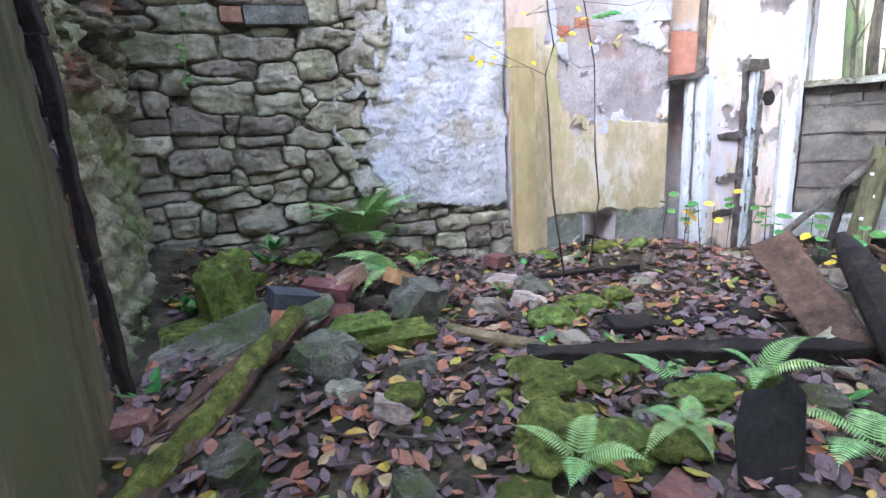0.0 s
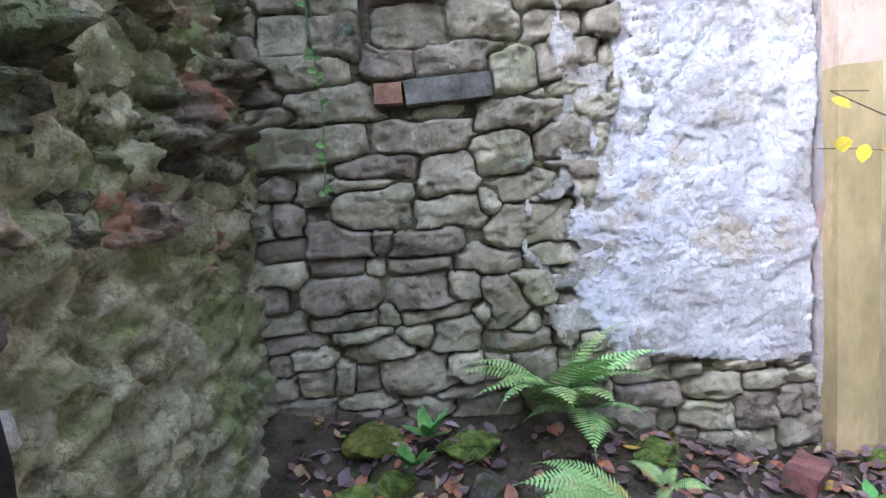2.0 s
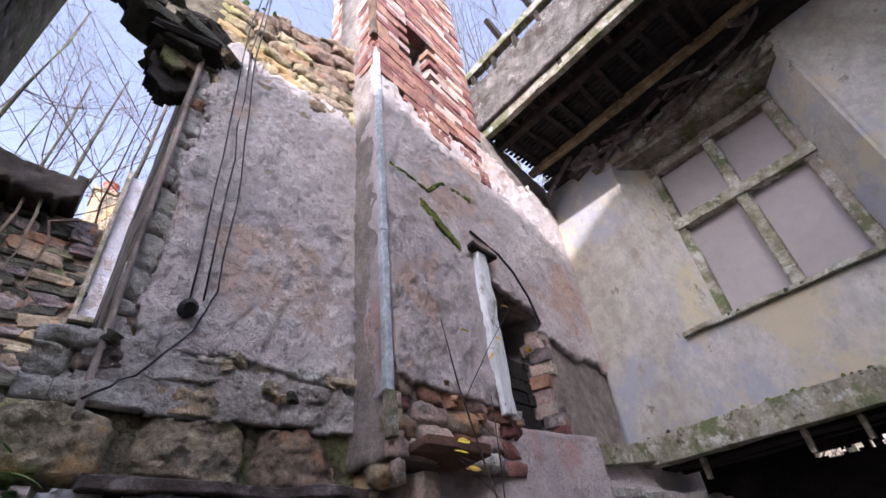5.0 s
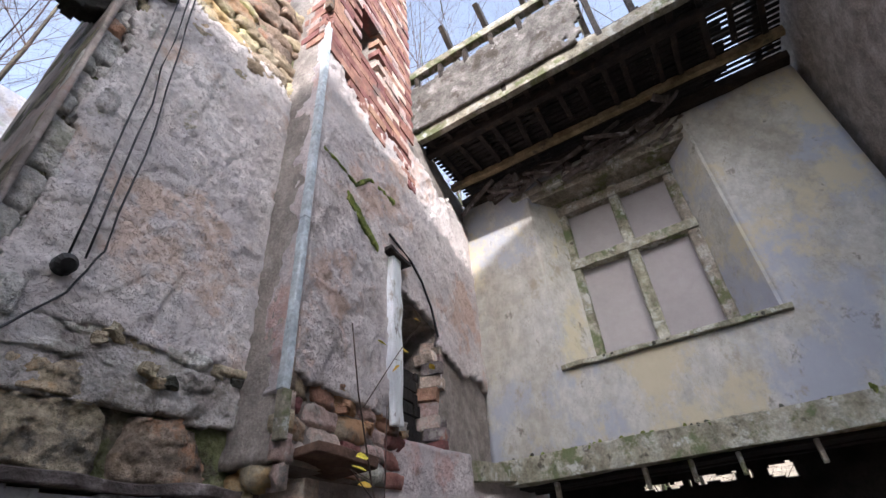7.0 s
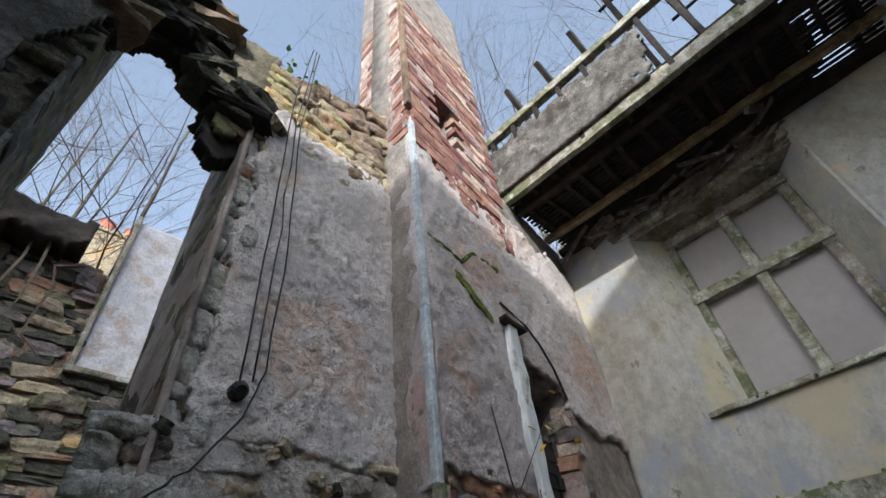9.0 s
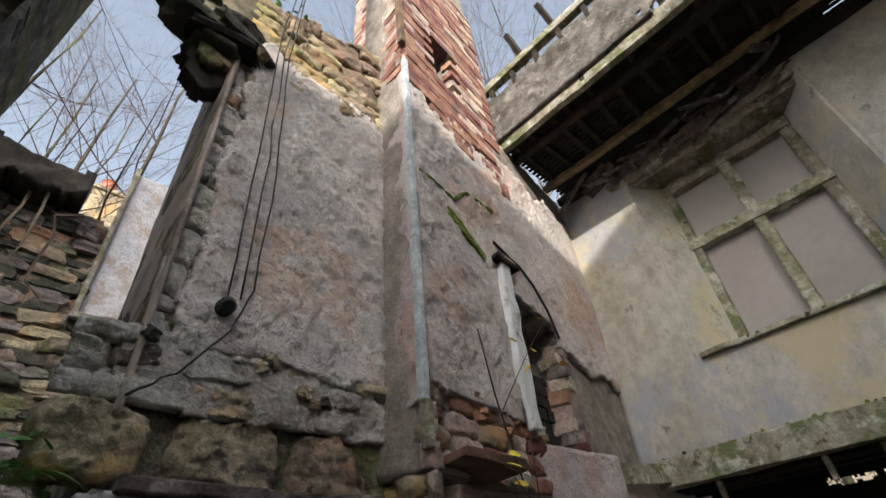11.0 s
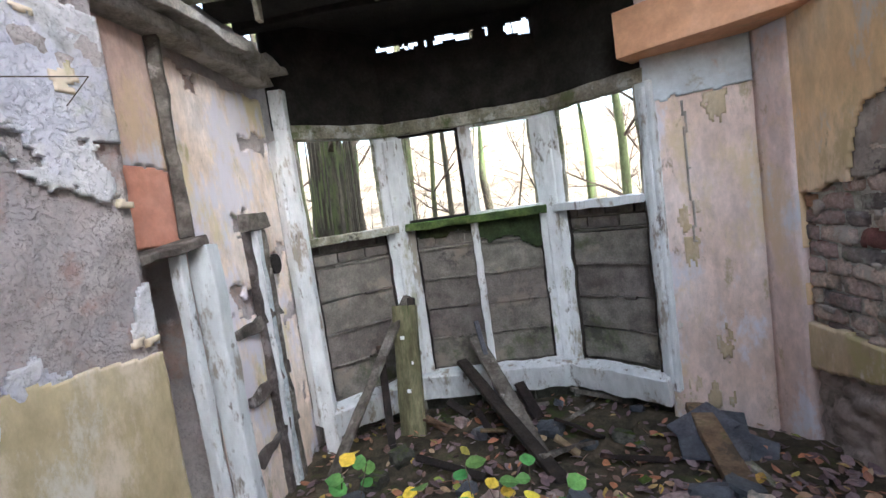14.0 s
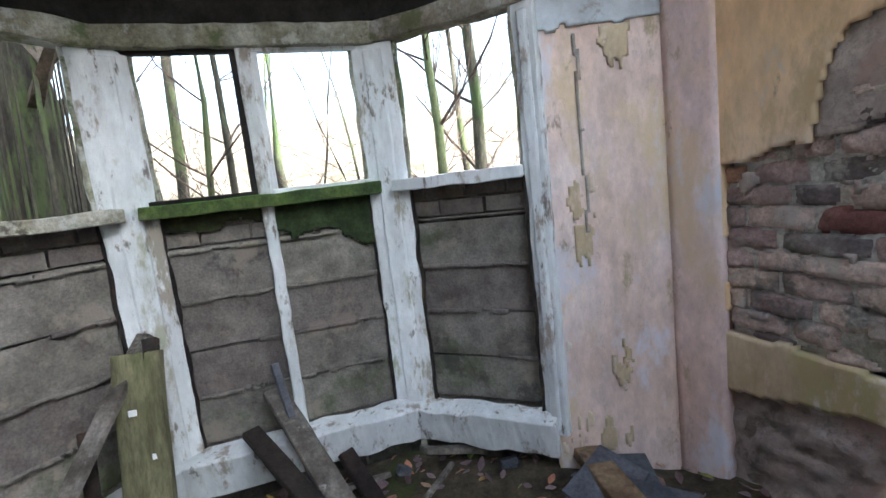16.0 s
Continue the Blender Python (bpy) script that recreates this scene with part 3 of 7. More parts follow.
tagged(ground, "dark damp earth and leaf mould underfoot", "ground", kind="structure")

RX, RY = (1, 0, 0), (0, 1, 0)
YN = 2.83
wall_north = structure("wall_north", "ruined rubble wall with patches of limewash and render", "wall")


def rubble(su, sv, seed, bulge, rough):
    def f(u, v):
        e, who = cells(u + 0.04 * fbm(u, v, 6, seed), v + 0.03 * fbm(u, v, 7, seed + 1), su, sv, seed)
        return bulge * (np.clip(e * 3.0, 0, 1) ** 0.6) * (0.4 + 0.8 * who) + rough * fbm(u, v, 14, seed + 2, 4) - bulge
    return f


# lower storey core and the standing part beside and over the upper doorway
def arch_foot(u):
    """The broken underside of what still hangs over the doorway."""
    return np.interp(u, [-0.2, 0.0, 0.13, 0.25, 0.38, 0.43, 0.5, 0.55, 0.62], [4.6, 4.86, 4.98, 4.94, 4.74, 4.44, 4.32, 4.36, 4.46])


def north_mask(u, v):
    r = 0.06 * fbm(u, v, 4, 11)
    low = (v < 2.56 + 0.5 * r)
    right = (u > 0.6) & (v < 5.35 + 0.35 * (u - 0.7) + r)
    left = (u < -0.07) & (v < 5.6 + r)
    return low | right | left


slab("core", (0, YN, 0), RX, (0, -1, 0), -0.9, 1.6, -0.3, 6.0, 0.025, lambda u, v: -0.03 + 0.035 * fbm(u, v, 3, 3) + 0.02 * fbm(u, v, 16, 4), north_mask, 0.55, M_RUBBLE, wall_north)

# ragged near-black sheet along the underside of the arch
slab("charred_soffit", (0, YN + 0.06, 0), RX, (0, -1, 0), -0.2, 0.66, 4.2, 5.3, 0.014, lambda u, v: 0.02 * fbm(u, v, 9, 15), lambda u, v: v > arch_foot(u) + 0.05 * fbm(u, v, 8, 16) + 0.07 * fbm(u * 0.6, v, 20, 17, 3), 0.1, M_NEARBLACK, wall_north, "black broken timber and stone over the doorway")

slab("arch_head", (0, YN, 0), RX, (0, -1, 0), -0.2, 0.66, 4.4, 5.7, 0.02, lambda u, v: 0.03 * fbm(u, v, 6, 19), lambda u, v: (v > arch_foot(u) + 0.16 + 0.1 * fbm(u, v, 6, 12)) & (v < 5.4 + 0.1 * fbm(u, v, 4, 11)), 0.05, M_RUBBLE, wall_north, "loose stones hanging over the doorway")

# bare stones of the lower wall
rng = random.Random(4)
FN = wall_frame((0, YN, 0), RX, (0, -1, 0))
b_edge = lambda z: np.interp(z, [0.0, 0.83, 0.97, 1.17, 1.66, 2.02, 2.46, 2.6], [1.8, 1.76, 0.95, 0.76, 0.82, 0.95, 0.95, 0.6])
bare = lambda u, v: u < b_edge(v) + 0.06
KEY = [(0.30, 2.47, 0.41, 0.15), (-0.25, 2.45, 0.19, 0.12), (-0.26, 2.31, 0.17, 0.15), (0.23, 2.31, 0.24, 0.16), (0.50, 2.33, 0.24, 0.16), (-0.21, 2.16, 0.29, 0.11), (0.14, 2.17, 0.17, 0.11), (0.38, 2.16, 0.29, 0.11), (-0.11, 2.04, 0.34, 0.14), (0.32, 1.98, 0.23, 0.07), (-0.19, 1.90, 0.40, 0.12), (0.23, 1.90, 0.39, 0.12), (0.58, 1.95, 0.30, 0.11), (0.51, 1.80, 0.21, 0.16), (0.32, 1.74, 0.23, 0.16), (0.03, 1.63, 0.27, 0.17), (0.31, 1.60, 0.31, 0.13), (0.19, 1.48, 0.25, 0.11), (0.65, 1.51, 0.35, 0.17), (-0.14, 1.51, 0.25, 0.11), (0.62, 1.67, 0.32, 0.12), (0.06, 1.79, 0.28, 0.09)]
KEY += [(-0.14, 1.31, 0.27, 0.16), (0.16, 1.29, 0.26, 0.17), (0.50, 1.22, 0.15, 0.17), (0.13, 0.94, 0.28, 0.16), (-0.03, 1.07, 0.22, 0.09), (0.29, 1.10, 0.18, 0.14), (0.12, 2.065, 0.11, 0.075), (0.345, 2.055, 0.33, 0.095)]
seeds = fill_seeds(-0.5, 1.75, 0.4, 2.54, (0.06, 0.14), (0.08, 0.3), rng, KEY)
masonry("stone", (0, YN - 0.025, 0), RX, (0, -1, 0), seeds, 0.009, [M_STONE], wall_north, rng, 0.002, 0.02, 0.045, 0.007, 7.0, 0.02, 0.016, lambda u, v: (u < b_edge(v) + 0.05) & (v < 2.57 + 0.02 * fbm(u, v, 6, 18)) & ~((u > 0.06) & (u < 0.515) & (v > 2.005) & (v < 2.11)), 5)
piece("brick", BRICKS[0], M_BRICK, FN @ pose(0.115, 0.05, 2.062) @ Matrix.Diagonal((0.105, 0.16, 0.075, 1)), wall_north)
piece("stone", BRICKS[2], M_LATHPL, FN @ pose(0.34, 0.035, 2.058, 0, -1) @ Matrix.Diagonal((0.33, 0.16, 0.092, 1)), wall_north)

# limewashed plaster over the middle of the lower wall
slab("plaster", (0, YN - 0.005, 0), RX, (0, -1, 0), 0.55, 1.8, 0.6, 2.66, 0.009,
     lambda u, v: 0.022 + 0.016 * fbm(u, v, 2.5, 21) + 0.003 * fbm(u, v, 28, 22) + 0.007 * np.round(2.4 * fbm(u * 0.8, v, 8, 28, 6)) + 0.006 * rubble(4, 7, 23, 1.0, 0.0)(u, v),
     lambda u, v: (u > b_edge(v) + 0.09 * fbm(u, v, 6, 24)) & (u < 1.735 + 0.04 * fbm(u, v, 7, 25, 4)) & (v > 0.86 + 0.12 * fbm(u, v, 5, 26)) & (v < 2.615 + 0.02 * fbm(u, v, 8, 27)),
     0.03, M_WHITE, wall_north, "flaking white limewash over rough plaster")

slab("slurry", (0, YN - 0.004, 0), RX, (0, -1, 0), 0.4, 1.2, 0.5, 2.6, 0.009, lambda u, v: 0.016 + 0.012 * fbm(u, v, 6, 151), lambda u, v: (u > b_edge(v) - 0.16 + 0.2 * fbm(u, v, 5, 153, 3)) & (u < b_edge(v) + 0.2) & (fbm(u, v, 7, 154, 2) > -0.25), 0.02, M_SCRIM, wall_north, "thin grey lime slurry over the stones")

# big stones between the joist pockets, and thin ones over them
pk = [(0.58, 2.75, 0.26, 0.19), (0.94, 2.75, 0.33, 0.2), (1.32, 2.75, 0.34, 0.2)]
masonry("stone", (0, YN - 0.03, 0), RX, (0, -1, 0), pk, 0.009, [M_UPSTONE], wall_north, rng, 0.006, 0.012, 0.09, 0.016, 5.0, 0.03, 0.022, None, 31, 0.008)
slab("bedding", (0, YN - 0.012, 0), RX, (0, -1, 0), 0.57, 1.56, 2.84, 3.08, 0.012, lambda u, v: 0.012 * fbm(u, v, 9, 42) + 0.008 * fbm(u, v, 30, 43), lambda u, v: v > 2.85 + 0.02 * fbm(u, v, 6, 44), 0.03, M_SCRIM, wall_north, "pale lime mortar between the stones")
thin = fill_seeds(0.5, 1.56, 2.855, 3.06, (0.06, 0.09), (0.12, 0.32), rng)
masonry("stone", (0, YN - 0.022, 0), RX, (0, -1, 0), thin, 0.009, [M_UPSTONE, M_SCRIM, M_SCRIM], wall_north, rng, 0.0, 0.008, 0.018, 0.007, 6.0, 0.03, 0.016, lambda u, v: (v > 2.85) & (v < 3.07) & (u > 0.45), 41)
bm = bmesh.new()
beam(bm, (0.66, YN - 0.01, 2.635), (1.62, YN - 0.01, 2.635), 0.1, 0.035, cuts=18, rough=0.016)
part("wall_plate", bm, M_DUSTWOOD, wall_north, "dark decayed timber wall plate")

# upper render beside the doorway
slab("render", (0, YN - 0.005, 0), RX, (0, -1, 0), 0.55, 1.56, 3.0, 5.3, 0.013,
     lambda u, v: 0.014 + 0.009 * fbm(u, v, 3, 31) + 0.01 * fbm(u, v, 30, 32) + 0.008 * np.round(2.4 * fbm(u, v * 0.7, 9, 36, 6)),
     lambda u, v: (u > 0.69 + 0.05 * fbm(u, v, 5, 33)) & (u < 1.555) & (v > 3.055 + 0.03 * fbm(u, v, 6, 34)) & (v < 4.85 + 0.35 * fbm(u, v, 3, 35)),
     0.03, M_GREYP, wall_north, "rough grey-pink render")
masonry("stone", (0, YN - 0.012, 0), RX, (0, -1, 0), fill_seeds(0.6, 0.76, 3.06, 4.75, (0.07, 0.15), (0.09, 0.16), rng), 0.013, [M_UPSTONE, M_SCRIM, M_SCRIM], wall_north, rng, 0.0, 0.01, 0.02, 0.008, 4.0, 0.03, 0.016, lambda u, v: (u > 0.605) & (u < 0.76), 51)
masonry("stone", (0, YN - 0.015, 0), RX, (0, -1, 0), fill_seeds(0.62, 1.53, 4.6, 5.6, (0.06, 0.11), (0.12, 0.32), rng), 0.014, [M_LICHEN, M_LICHEN, M_UPSTONE], wall_north, rng, 0.0, 0.012, 0.02, 0.007, 6.0, 0.03, 0.018, lambda u, v: (v < 5.35 + 0.35 * (u - 0.7) + 0.05 * fbm(u, v, 6, 63)) & (u < 1.53) & (u > 0.61), 61)
# smooth plastered sides of the doorway
slab("reveal", (0.6, 3.4, 0), (0, -1, 0), (-1, 0, 0), 0, 0.6, 2.62, 4.7, 0.03, lambda u, v: 0.006 * fbm(u, v, 5, 41), lambda u, v: v > 2.72 + 0.12 * fbm(u, v, 4, 42) + 0.3 * np.clip(u - 0.35, 0, 1), 0.02, M_TAUPE, wall_north, "smooth brown-grey plaster door reveal")
slab("reveal", (-0.075, 2.8, 0), (0, 1, 0), (1, 0, 0), 0, 0.6, 2.6, 4.4, 0.03, lambda u, v: 0.006 * fbm(u, v, 5, 43), lambda u, v: v > 2.62 + 0.05 * fbm(u, v, 4, 44), 0.02, M_LATHPL, wall_north, "grey streaked plaster door reveal")

# chimney breast: upper face set forward, turning back to the corner
A0, A1 = Vector((1.53, 2.605, 0)), Vector((3.86, 2.93, 0))
CU = (A1 - A0).normalized()
CN = Vector((CU.y, -CU.x, 0))
chimney = structure("wall_chimney", "rendered chimney breast rising into a red brick stack", "wall")
clen = (A1 - A0).length


def breast_mask(u, v):
    hole = (u > 0.8) & (u < 1.4 + 0.05 * fbm(u, v, 8, 51)) & (v > 2.98) & (v < 3.82 - 0.12 * np.clip(u - 0.9, 0, 1))
    flue = (u > 0.25) & (u < 0.6) & (v > 5.5 + 0.3 * np.clip(0.45 - u, 0, 1)) & (v < 6.15)
    top = np.where(u < 1.15, 9.2, 5.62 + 0.05 * fbm(u, v, 5, 52))
    return ~hole & ~flue & (v < top)


slab("core", A0, CU, CN, 0, clen, 2.72, 9.2, 0.035, lambda u, v: -0.02 + 0.012 * fbm(u, v, 8, 53), breast_mask, 0.4, M_MORTAR, chimney)
bm = bmesh.new()
box(bm, pose(1.545, 2.95, 6.1), 0.03, 0.66, 6.26)
part("flank", bm, M_MORTAR, chimney)
slab("render", A0 + 0.004 * CN, CU, CN, 0.03, clen, 2.95, 5.5, 0.014, lambda u, v: 0.014 + 0.008 * fbm(u, v, 3, 54) + 0.01 * fbm(u, v, 30, 55) + 0.008 * np.round(2.4 * fbm(u, v * 0.7, 9, 59, 6)),
     lambda u, v: breast_mask(u, v) & (v > 3.02 + 0.04 * fbm(u, v, 5, 56)) & (v < 5.0 + 0.25 * fbm(u, v, 3.5, 57) + 0.25 * (u > 1.1)) & ((u < 1.4) | (v > 3.6 + 0.1 * fbm(u, v, 6, 58))), 0.02, M_GREYP, chimney, "worn grey render")
# hole backs and the bricks inside: near-black colour stands in for shade
slab("recess", A0 - 0.28 * CN, CU, CN, 0.7, 1.6, 2.9, 4.1, 0.05, lambda u, v: 0.02 * fbm(u, v, 8, 50), None, 0.05, M_NEARBLACK, chimney)
slab("recess", A0 - 0.3 * CN, CU, CN, 0.15, 0.75, 5.3, 6.3, 0.05, None, None, 0.05, M_NEARBLACK, chimney)
courses("brick", wall_frame(A0 - 0.16 * CN, CU, CN), 0.98, 1.36, 2.95, 3.46, (0.075, 0.076), (0.2, 0.22), 0.1, BRICKS, M_NEARBLACK, chimney, rng, 0.008, 0.01, tilt=2)
courses("brick", wall_frame(A0 - 0.02 * CN, CU, CN), 1.36, 1.48, 2.95, 3.68, (0.075, 0.09), (0.06, 0.12), 0.14, BRICKS, [M_GBRICK, M_BRICK, M_PBRICK], chimney, rng, 0.006, 0.03, tilt=8)
FC = wall_frame(A0, CU, CN)
masonry("brick", A0 + 0.004 * CN, CU, CN, fill_seeds(0.0, 0.95, 2.72, 3.03, (0.075, 0.085), (0.12, 0.24), rng), 0.012, [M_GBRICK, M_BRICK, M_UPSTONE, M_GBRICK, M_SCRIM], chimney, rng, 0.002, 0.01, 0.016, 0.007, 7.0, 0.014, 0.012, lambda u, v: (u > 0.0) & (u < 0.95) & (v > 2.72) & (v < 3.05), 95)
courses("brick", FC, 0, 1.15, 4.55, 7.6, (0.075, 0.0755), (0.225, 0.23), 0.1, BRICKS, [M_BRICK, M_BRICK, M_BRICK, M_GBRICK], chimney, rng, 0.007, 0.006, lambda u, v: breast_mask(np.array(u), np.array(v)) and (v > 4.95 + 0.12 * math.sin(9 * u) - 0.2 * (u > 0.8)), bond=True, tilt=0.6)
FW = wall_frame((1.53, 3.28, 0), (0, -1, 0), (-1, 0, 0))
courses("brick", FW, 0.05, 0.67, 5.2, 7.6, (0.075, 0.0755), (0.225, 0.23), 0.08, BRICKS, [M_BRICK, M_GBRICK], chimney, rng, 0.01, 0.006, bond=True, tilt=0.6)
masonry("stone", (1.525, 2.85, 0), (0, -1, 0), (-1, 0, 0), fill_seeds(0.0, 0.25, 2.66, 2.98, (0.06, 0.09), (0.1, 0.2), rng), 0.014, [M_UPSTONE, M_GBRICK], chimney, rng, 0.003, 0.012, 0.03, 0.01, 5.0, 0.02, 0.014, lambda u, v: (u > -0.02) & (u < 0.26), 121)
slab("return", (1.53, 2.85, 0), (0, -1, 0), (-1, 0, 0), 0.0, 0.25, 2.95, 5.4, 0.018, lambda u, v: 0.012 + 0.012 * fbm(u, v, 7, 45) + 0.006 * np.round(2.5 * fbm(u, v, 9, 46)), None, 0.03, M_GREYP, chimney)

# ground floor of the chimney breast: ochre plaster, mostly fallen from the grey backing
B0, B1 = Vector((1.77, 2.79, 0)), Vector((3.0, 2.66, 0))
BU = (B1 - B0).normalized()
BN = Vector((BU.y, -BU.x, 0))
breast = structure("wall_breast", "lower chimney breast, ochre plaster peeling from grey render", "wall")
blen = (B1 - B0).length
slab("core", B0, BU, BN, -0.02, blen, -0.1, 2.95, 0.022, lambda u, v: -0.004 + 0.012 * fbm(u, v, 3, 61) + 0.007 * fbm(u, v, 14, 62) + 0.007 * np.round(2.2 * fbm(u, v, 6, 60, 6)),
     lambda u, v: ~((u > 0.55) & (u < 0.8) & (v < 0.72 + 0.05 * fbm(u, v, 6, 65)) & (v > 0.45)), 0.4, M_GREYP, breast)


def ochre_mask(u, v):
    low = v < 1.38 + 0.14 * fbm(u, v, 2.2, 66, 3) - 0.25 * np.clip(0.6 - np.abs(u - 0.4), 0, 1) * 0.4
    side = (u < 0.34 + 0.05 * fbm(u, v, 6, 195) + 0.5 * np.clip(1.75 - v, 0, 1) ** 2) & (v < 1.9)
    patches = (fbm(u, v, 5, 67, 5) > 0.34) | side
    return (low | patches) & (v > 0.74 + 0.06 * fbm(u, v, 4, 68)) & (v < 2.4) & (u > 0.2)


slab("plaster", B0 + 0.004 * BN, BU, BN, 0.0, blen, 0.4, 2.6, 0.01, lambda u, v: 0.008 + 0.006 * fbm(u, v, 3, 69), ochre_mask, 0.02, M_BUFF, breast, "peeling ochre plaster")
slab("dado", B0 + 0.003 * BN, BU, BN, 0.1, blen, 0.3, 0.9, 0.014, lambda u, v: 0.004 + 0.006 * fbm(u, v, 3, 191), lambda u, v: (v > 0.46 + 0.05 * fbm(u, v, 5, 192)) & (v < 0.78) & ~((u > 0.53) & (u < 0.82) & (v < 0.74 + 0.05 * fbm(u, v, 6, 65))), 0.02, M_DADO, breast, "grey-green painted dado band")
slab("skim", B0 + 0.003 * BN, BU, BN, 0.25, blen, 1.3, 2.6, 0.01, lambda u, v: 0.006 + 0.004 * fbm(u, v, 5, 193), lambda u, v: (fbm(u, v, 4, 194, 5) > 0.2) | ((u > 0.75 + 0.1 * fbm(u, v, 6, 196)) & (v > 2.05) & (v < 2.45)), 0.02, M_WHITE, breast, "thin pale skim coat")
for v0, v1, u0, u1, mat in ((0.42, 2.0, -0.01, 0.14, M_OLIVE), (2.0, 2.52, -0.01, 0.14, M_BUFF), (0.42, 2.02, 0.14, 0.26, M_BUFF), (2.02, 2.54, 0.14, 0.26, M_PINK)):
    slab("pilaster", B0 + 0.004 * BN, BU, BN, u0, u1, v0, v1, 0.02, lambda u, v: 0.07 - 0.05 * np.clip((u - 0.14) / 0.11, 0, 1) + 0.003 * fbm(u, v, 3, 70), lambda u, v: (v < 2.5 + 0.03 * fbm(u, v, 8, 71)) & (u < 0.24 + 0.03 * fbm(u, v, 7, 72)), 0.04, mat, breast, "smooth ochre plaster edge strip", smooth=False)
for k in range(2):
    piece("brick", BRICKS[k % 6], M_POT, wall_frame(B0, BU, BN) @ pose(0.36 + 0.17 * k, 0.027, 1.99 + 0.05 * k + 0.3 * (k > 3), 0, rng.uniform(-2, 2)) @ Matrix.Diagonal((rng.uniform(0.1, 0.2), 0.07, 0.066, 1)), breast)

# pink pier and recess between the breast and the bay
pier_n = structure("wall_pier", "pink plastered pier scored by stripped fittings", "wall")
slab("core", (2.95, 2.84, 0), RX, (0, -1, 0), 0, 1.9, -0.2, 2.9, 0.025, lambda u, v: 0.01 * fbm(u, v, 9, 73) - 0.16 * ((u < 0.5) & (v < 1.66)), None, 0.35, M_GREYP, pier_n)
slab("plaster", (3.5, 2.836, 0), RX, (0, -1, 0), 0, 0.95, 0.0, 2.55, 0.012, lambda u, v: 0.014 + 0.004 * fbm(u, v, 3, 74), lambda u, v: (fbm(u, v, 4.5, 75) < 0.42 - 0.25 * ((u < 0.5) & (v < 1.7))) & (v < 2.5 + 0.05 * fbm(u, v, 5, 76)) & (np.hypot(u - 0.79, v - 1.5) > 0.07 + 0.02 * fbm(u, v, 12, 77)), 0.02, M_PINK, pier_n, "chipped pink plaster")

slab("panel", (2.95, 2.80, 0), RX, (0, -1, 0), 0.0, 0.47, 1.7, 2.56, 0.014, lambda u, v: 0.006 * fbm(u, v, 4, 78), lambda u, v: v > 2.02 + 0.05 * fbm(u, v, 4, 76), 0.04, M_PINK, pier_n, "faded pink plaster over the recess")
slab("panel", (2.95, 2.802, 0), RX, (0, -1, 0), 0.0, 0.47, 1.7, 2.1, 0.014, lambda u, v: 0.003 * fbm(u, v, 4, 79), lambda u, v: v <= 2.02 + 0.05 * fbm(u, v, 4, 76), 0.04, M_SALMON, pier_n, "salmon painted plaster over the recess")
slab("return", (4.42, 2.86, 0), (0.35, -0.1, 0), (-0.1, -0.35, 0), 0, 0.3, -0.2, 2.9, 0.05, None, None, 0.08, M_GREYP, pier_n)

# east wall of the upper storey, over the bay
wall_east = structure("wall_east", "cream and blue-grey plastered upper wall, stained", "wall")
XE = 3.83


def win_mask(u, v):
    return ~((u > 0.8) & (u < 2.24) & (v > 3.6) & (v < 5.34))


slab("plaster", (XE, 0, 0), RY, (-1, 0, 0), -0.05, 2.95, 3.02, 5.52, 0.04, lambda u, v: 0.006 * fbm(u, v, 2, 81), win_mask, 0.33, M_CREAM, wall_east)
# splayed window reveals
bm = bmesh.new()
for pts in (((XE, 2.24), (XE, 2.26), (4.16, 2.07), (4.16, 2.0)), ((XE, 0.8), (XE, 0.78), (4.16, 0.97), (4.16, 1.04))):
    vs = [[bm.verts.new((x, y, z)) for x, y in pts] for z in (3.6, 5.34)]
    bm.faces.new(vs[0])
    bm.faces.new(vs[1][::-1])
    for k in range(4):
        bm.faces.new((vs[0][k], vs[0][(k + 1) % 4], vs[1][(k + 1) % 4], vs[1][k]))
part("reveal", bm, M_CREAM, wall_east)
bm = bmesh.new()
beam(bm, (4.02, 0.76, 5.3), (4.02, 2.28, 5.3), 0.3, 0.1, cuts=14, rough=0.03)
beam(bm, (3.88, 0.8, 5.36), (3.86, 2.4, 5.34), 0.1, 0.09, cuts=14, rough=0.03, seed=4)
for k in range(14):
    y = 0.85 + 0.1 * k
    beam(bm, (3.84, y, 5.28 + 0.02 * math.sin(7 * k)), (4.12, y + 0.03 * math.sin(3 * k), 5.24), 0.05, 0.015, cuts=3, rough=0.015, seed=k)
part("lintel", bm, M_MOSSWOOD, wall_east, "rough exposed timber lintel")

# mossy bressummer that carries it
beam_e = structure("beam_east", "mossy painted timber beam over the bay opening", "beam")
bm = bmesh.new()
beam(bm, (3.82, -0.05, 2.95), (3.82, 2.86, 2.95), 0.12, 0.17, cuts=14, rough=0.012)
beam(bm, (3.16, 2.84, 2.9), (3.77, 2.79, 2.95), 0.1, 0.12, cuts=4, rough=0.012)
part("face_board", bm, M_MOSSWOOD, beam_e)
bm = bmesh.new()
for y in (0.5, 0.95, 1.35, 1.62, 1.9, 2.5):
    beam(bm, (3.9, y, 2.86), (3.9, y, 2.74), 0.03, 0.05, cuts=0)
part("peg", bm, M_MOSSWOOD, beam_e)
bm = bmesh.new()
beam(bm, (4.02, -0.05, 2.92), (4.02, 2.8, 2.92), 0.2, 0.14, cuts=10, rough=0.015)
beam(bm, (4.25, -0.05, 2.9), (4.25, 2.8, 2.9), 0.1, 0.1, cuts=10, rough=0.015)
part("inner_beam", bm, M_NEARBLACK, beam_e)

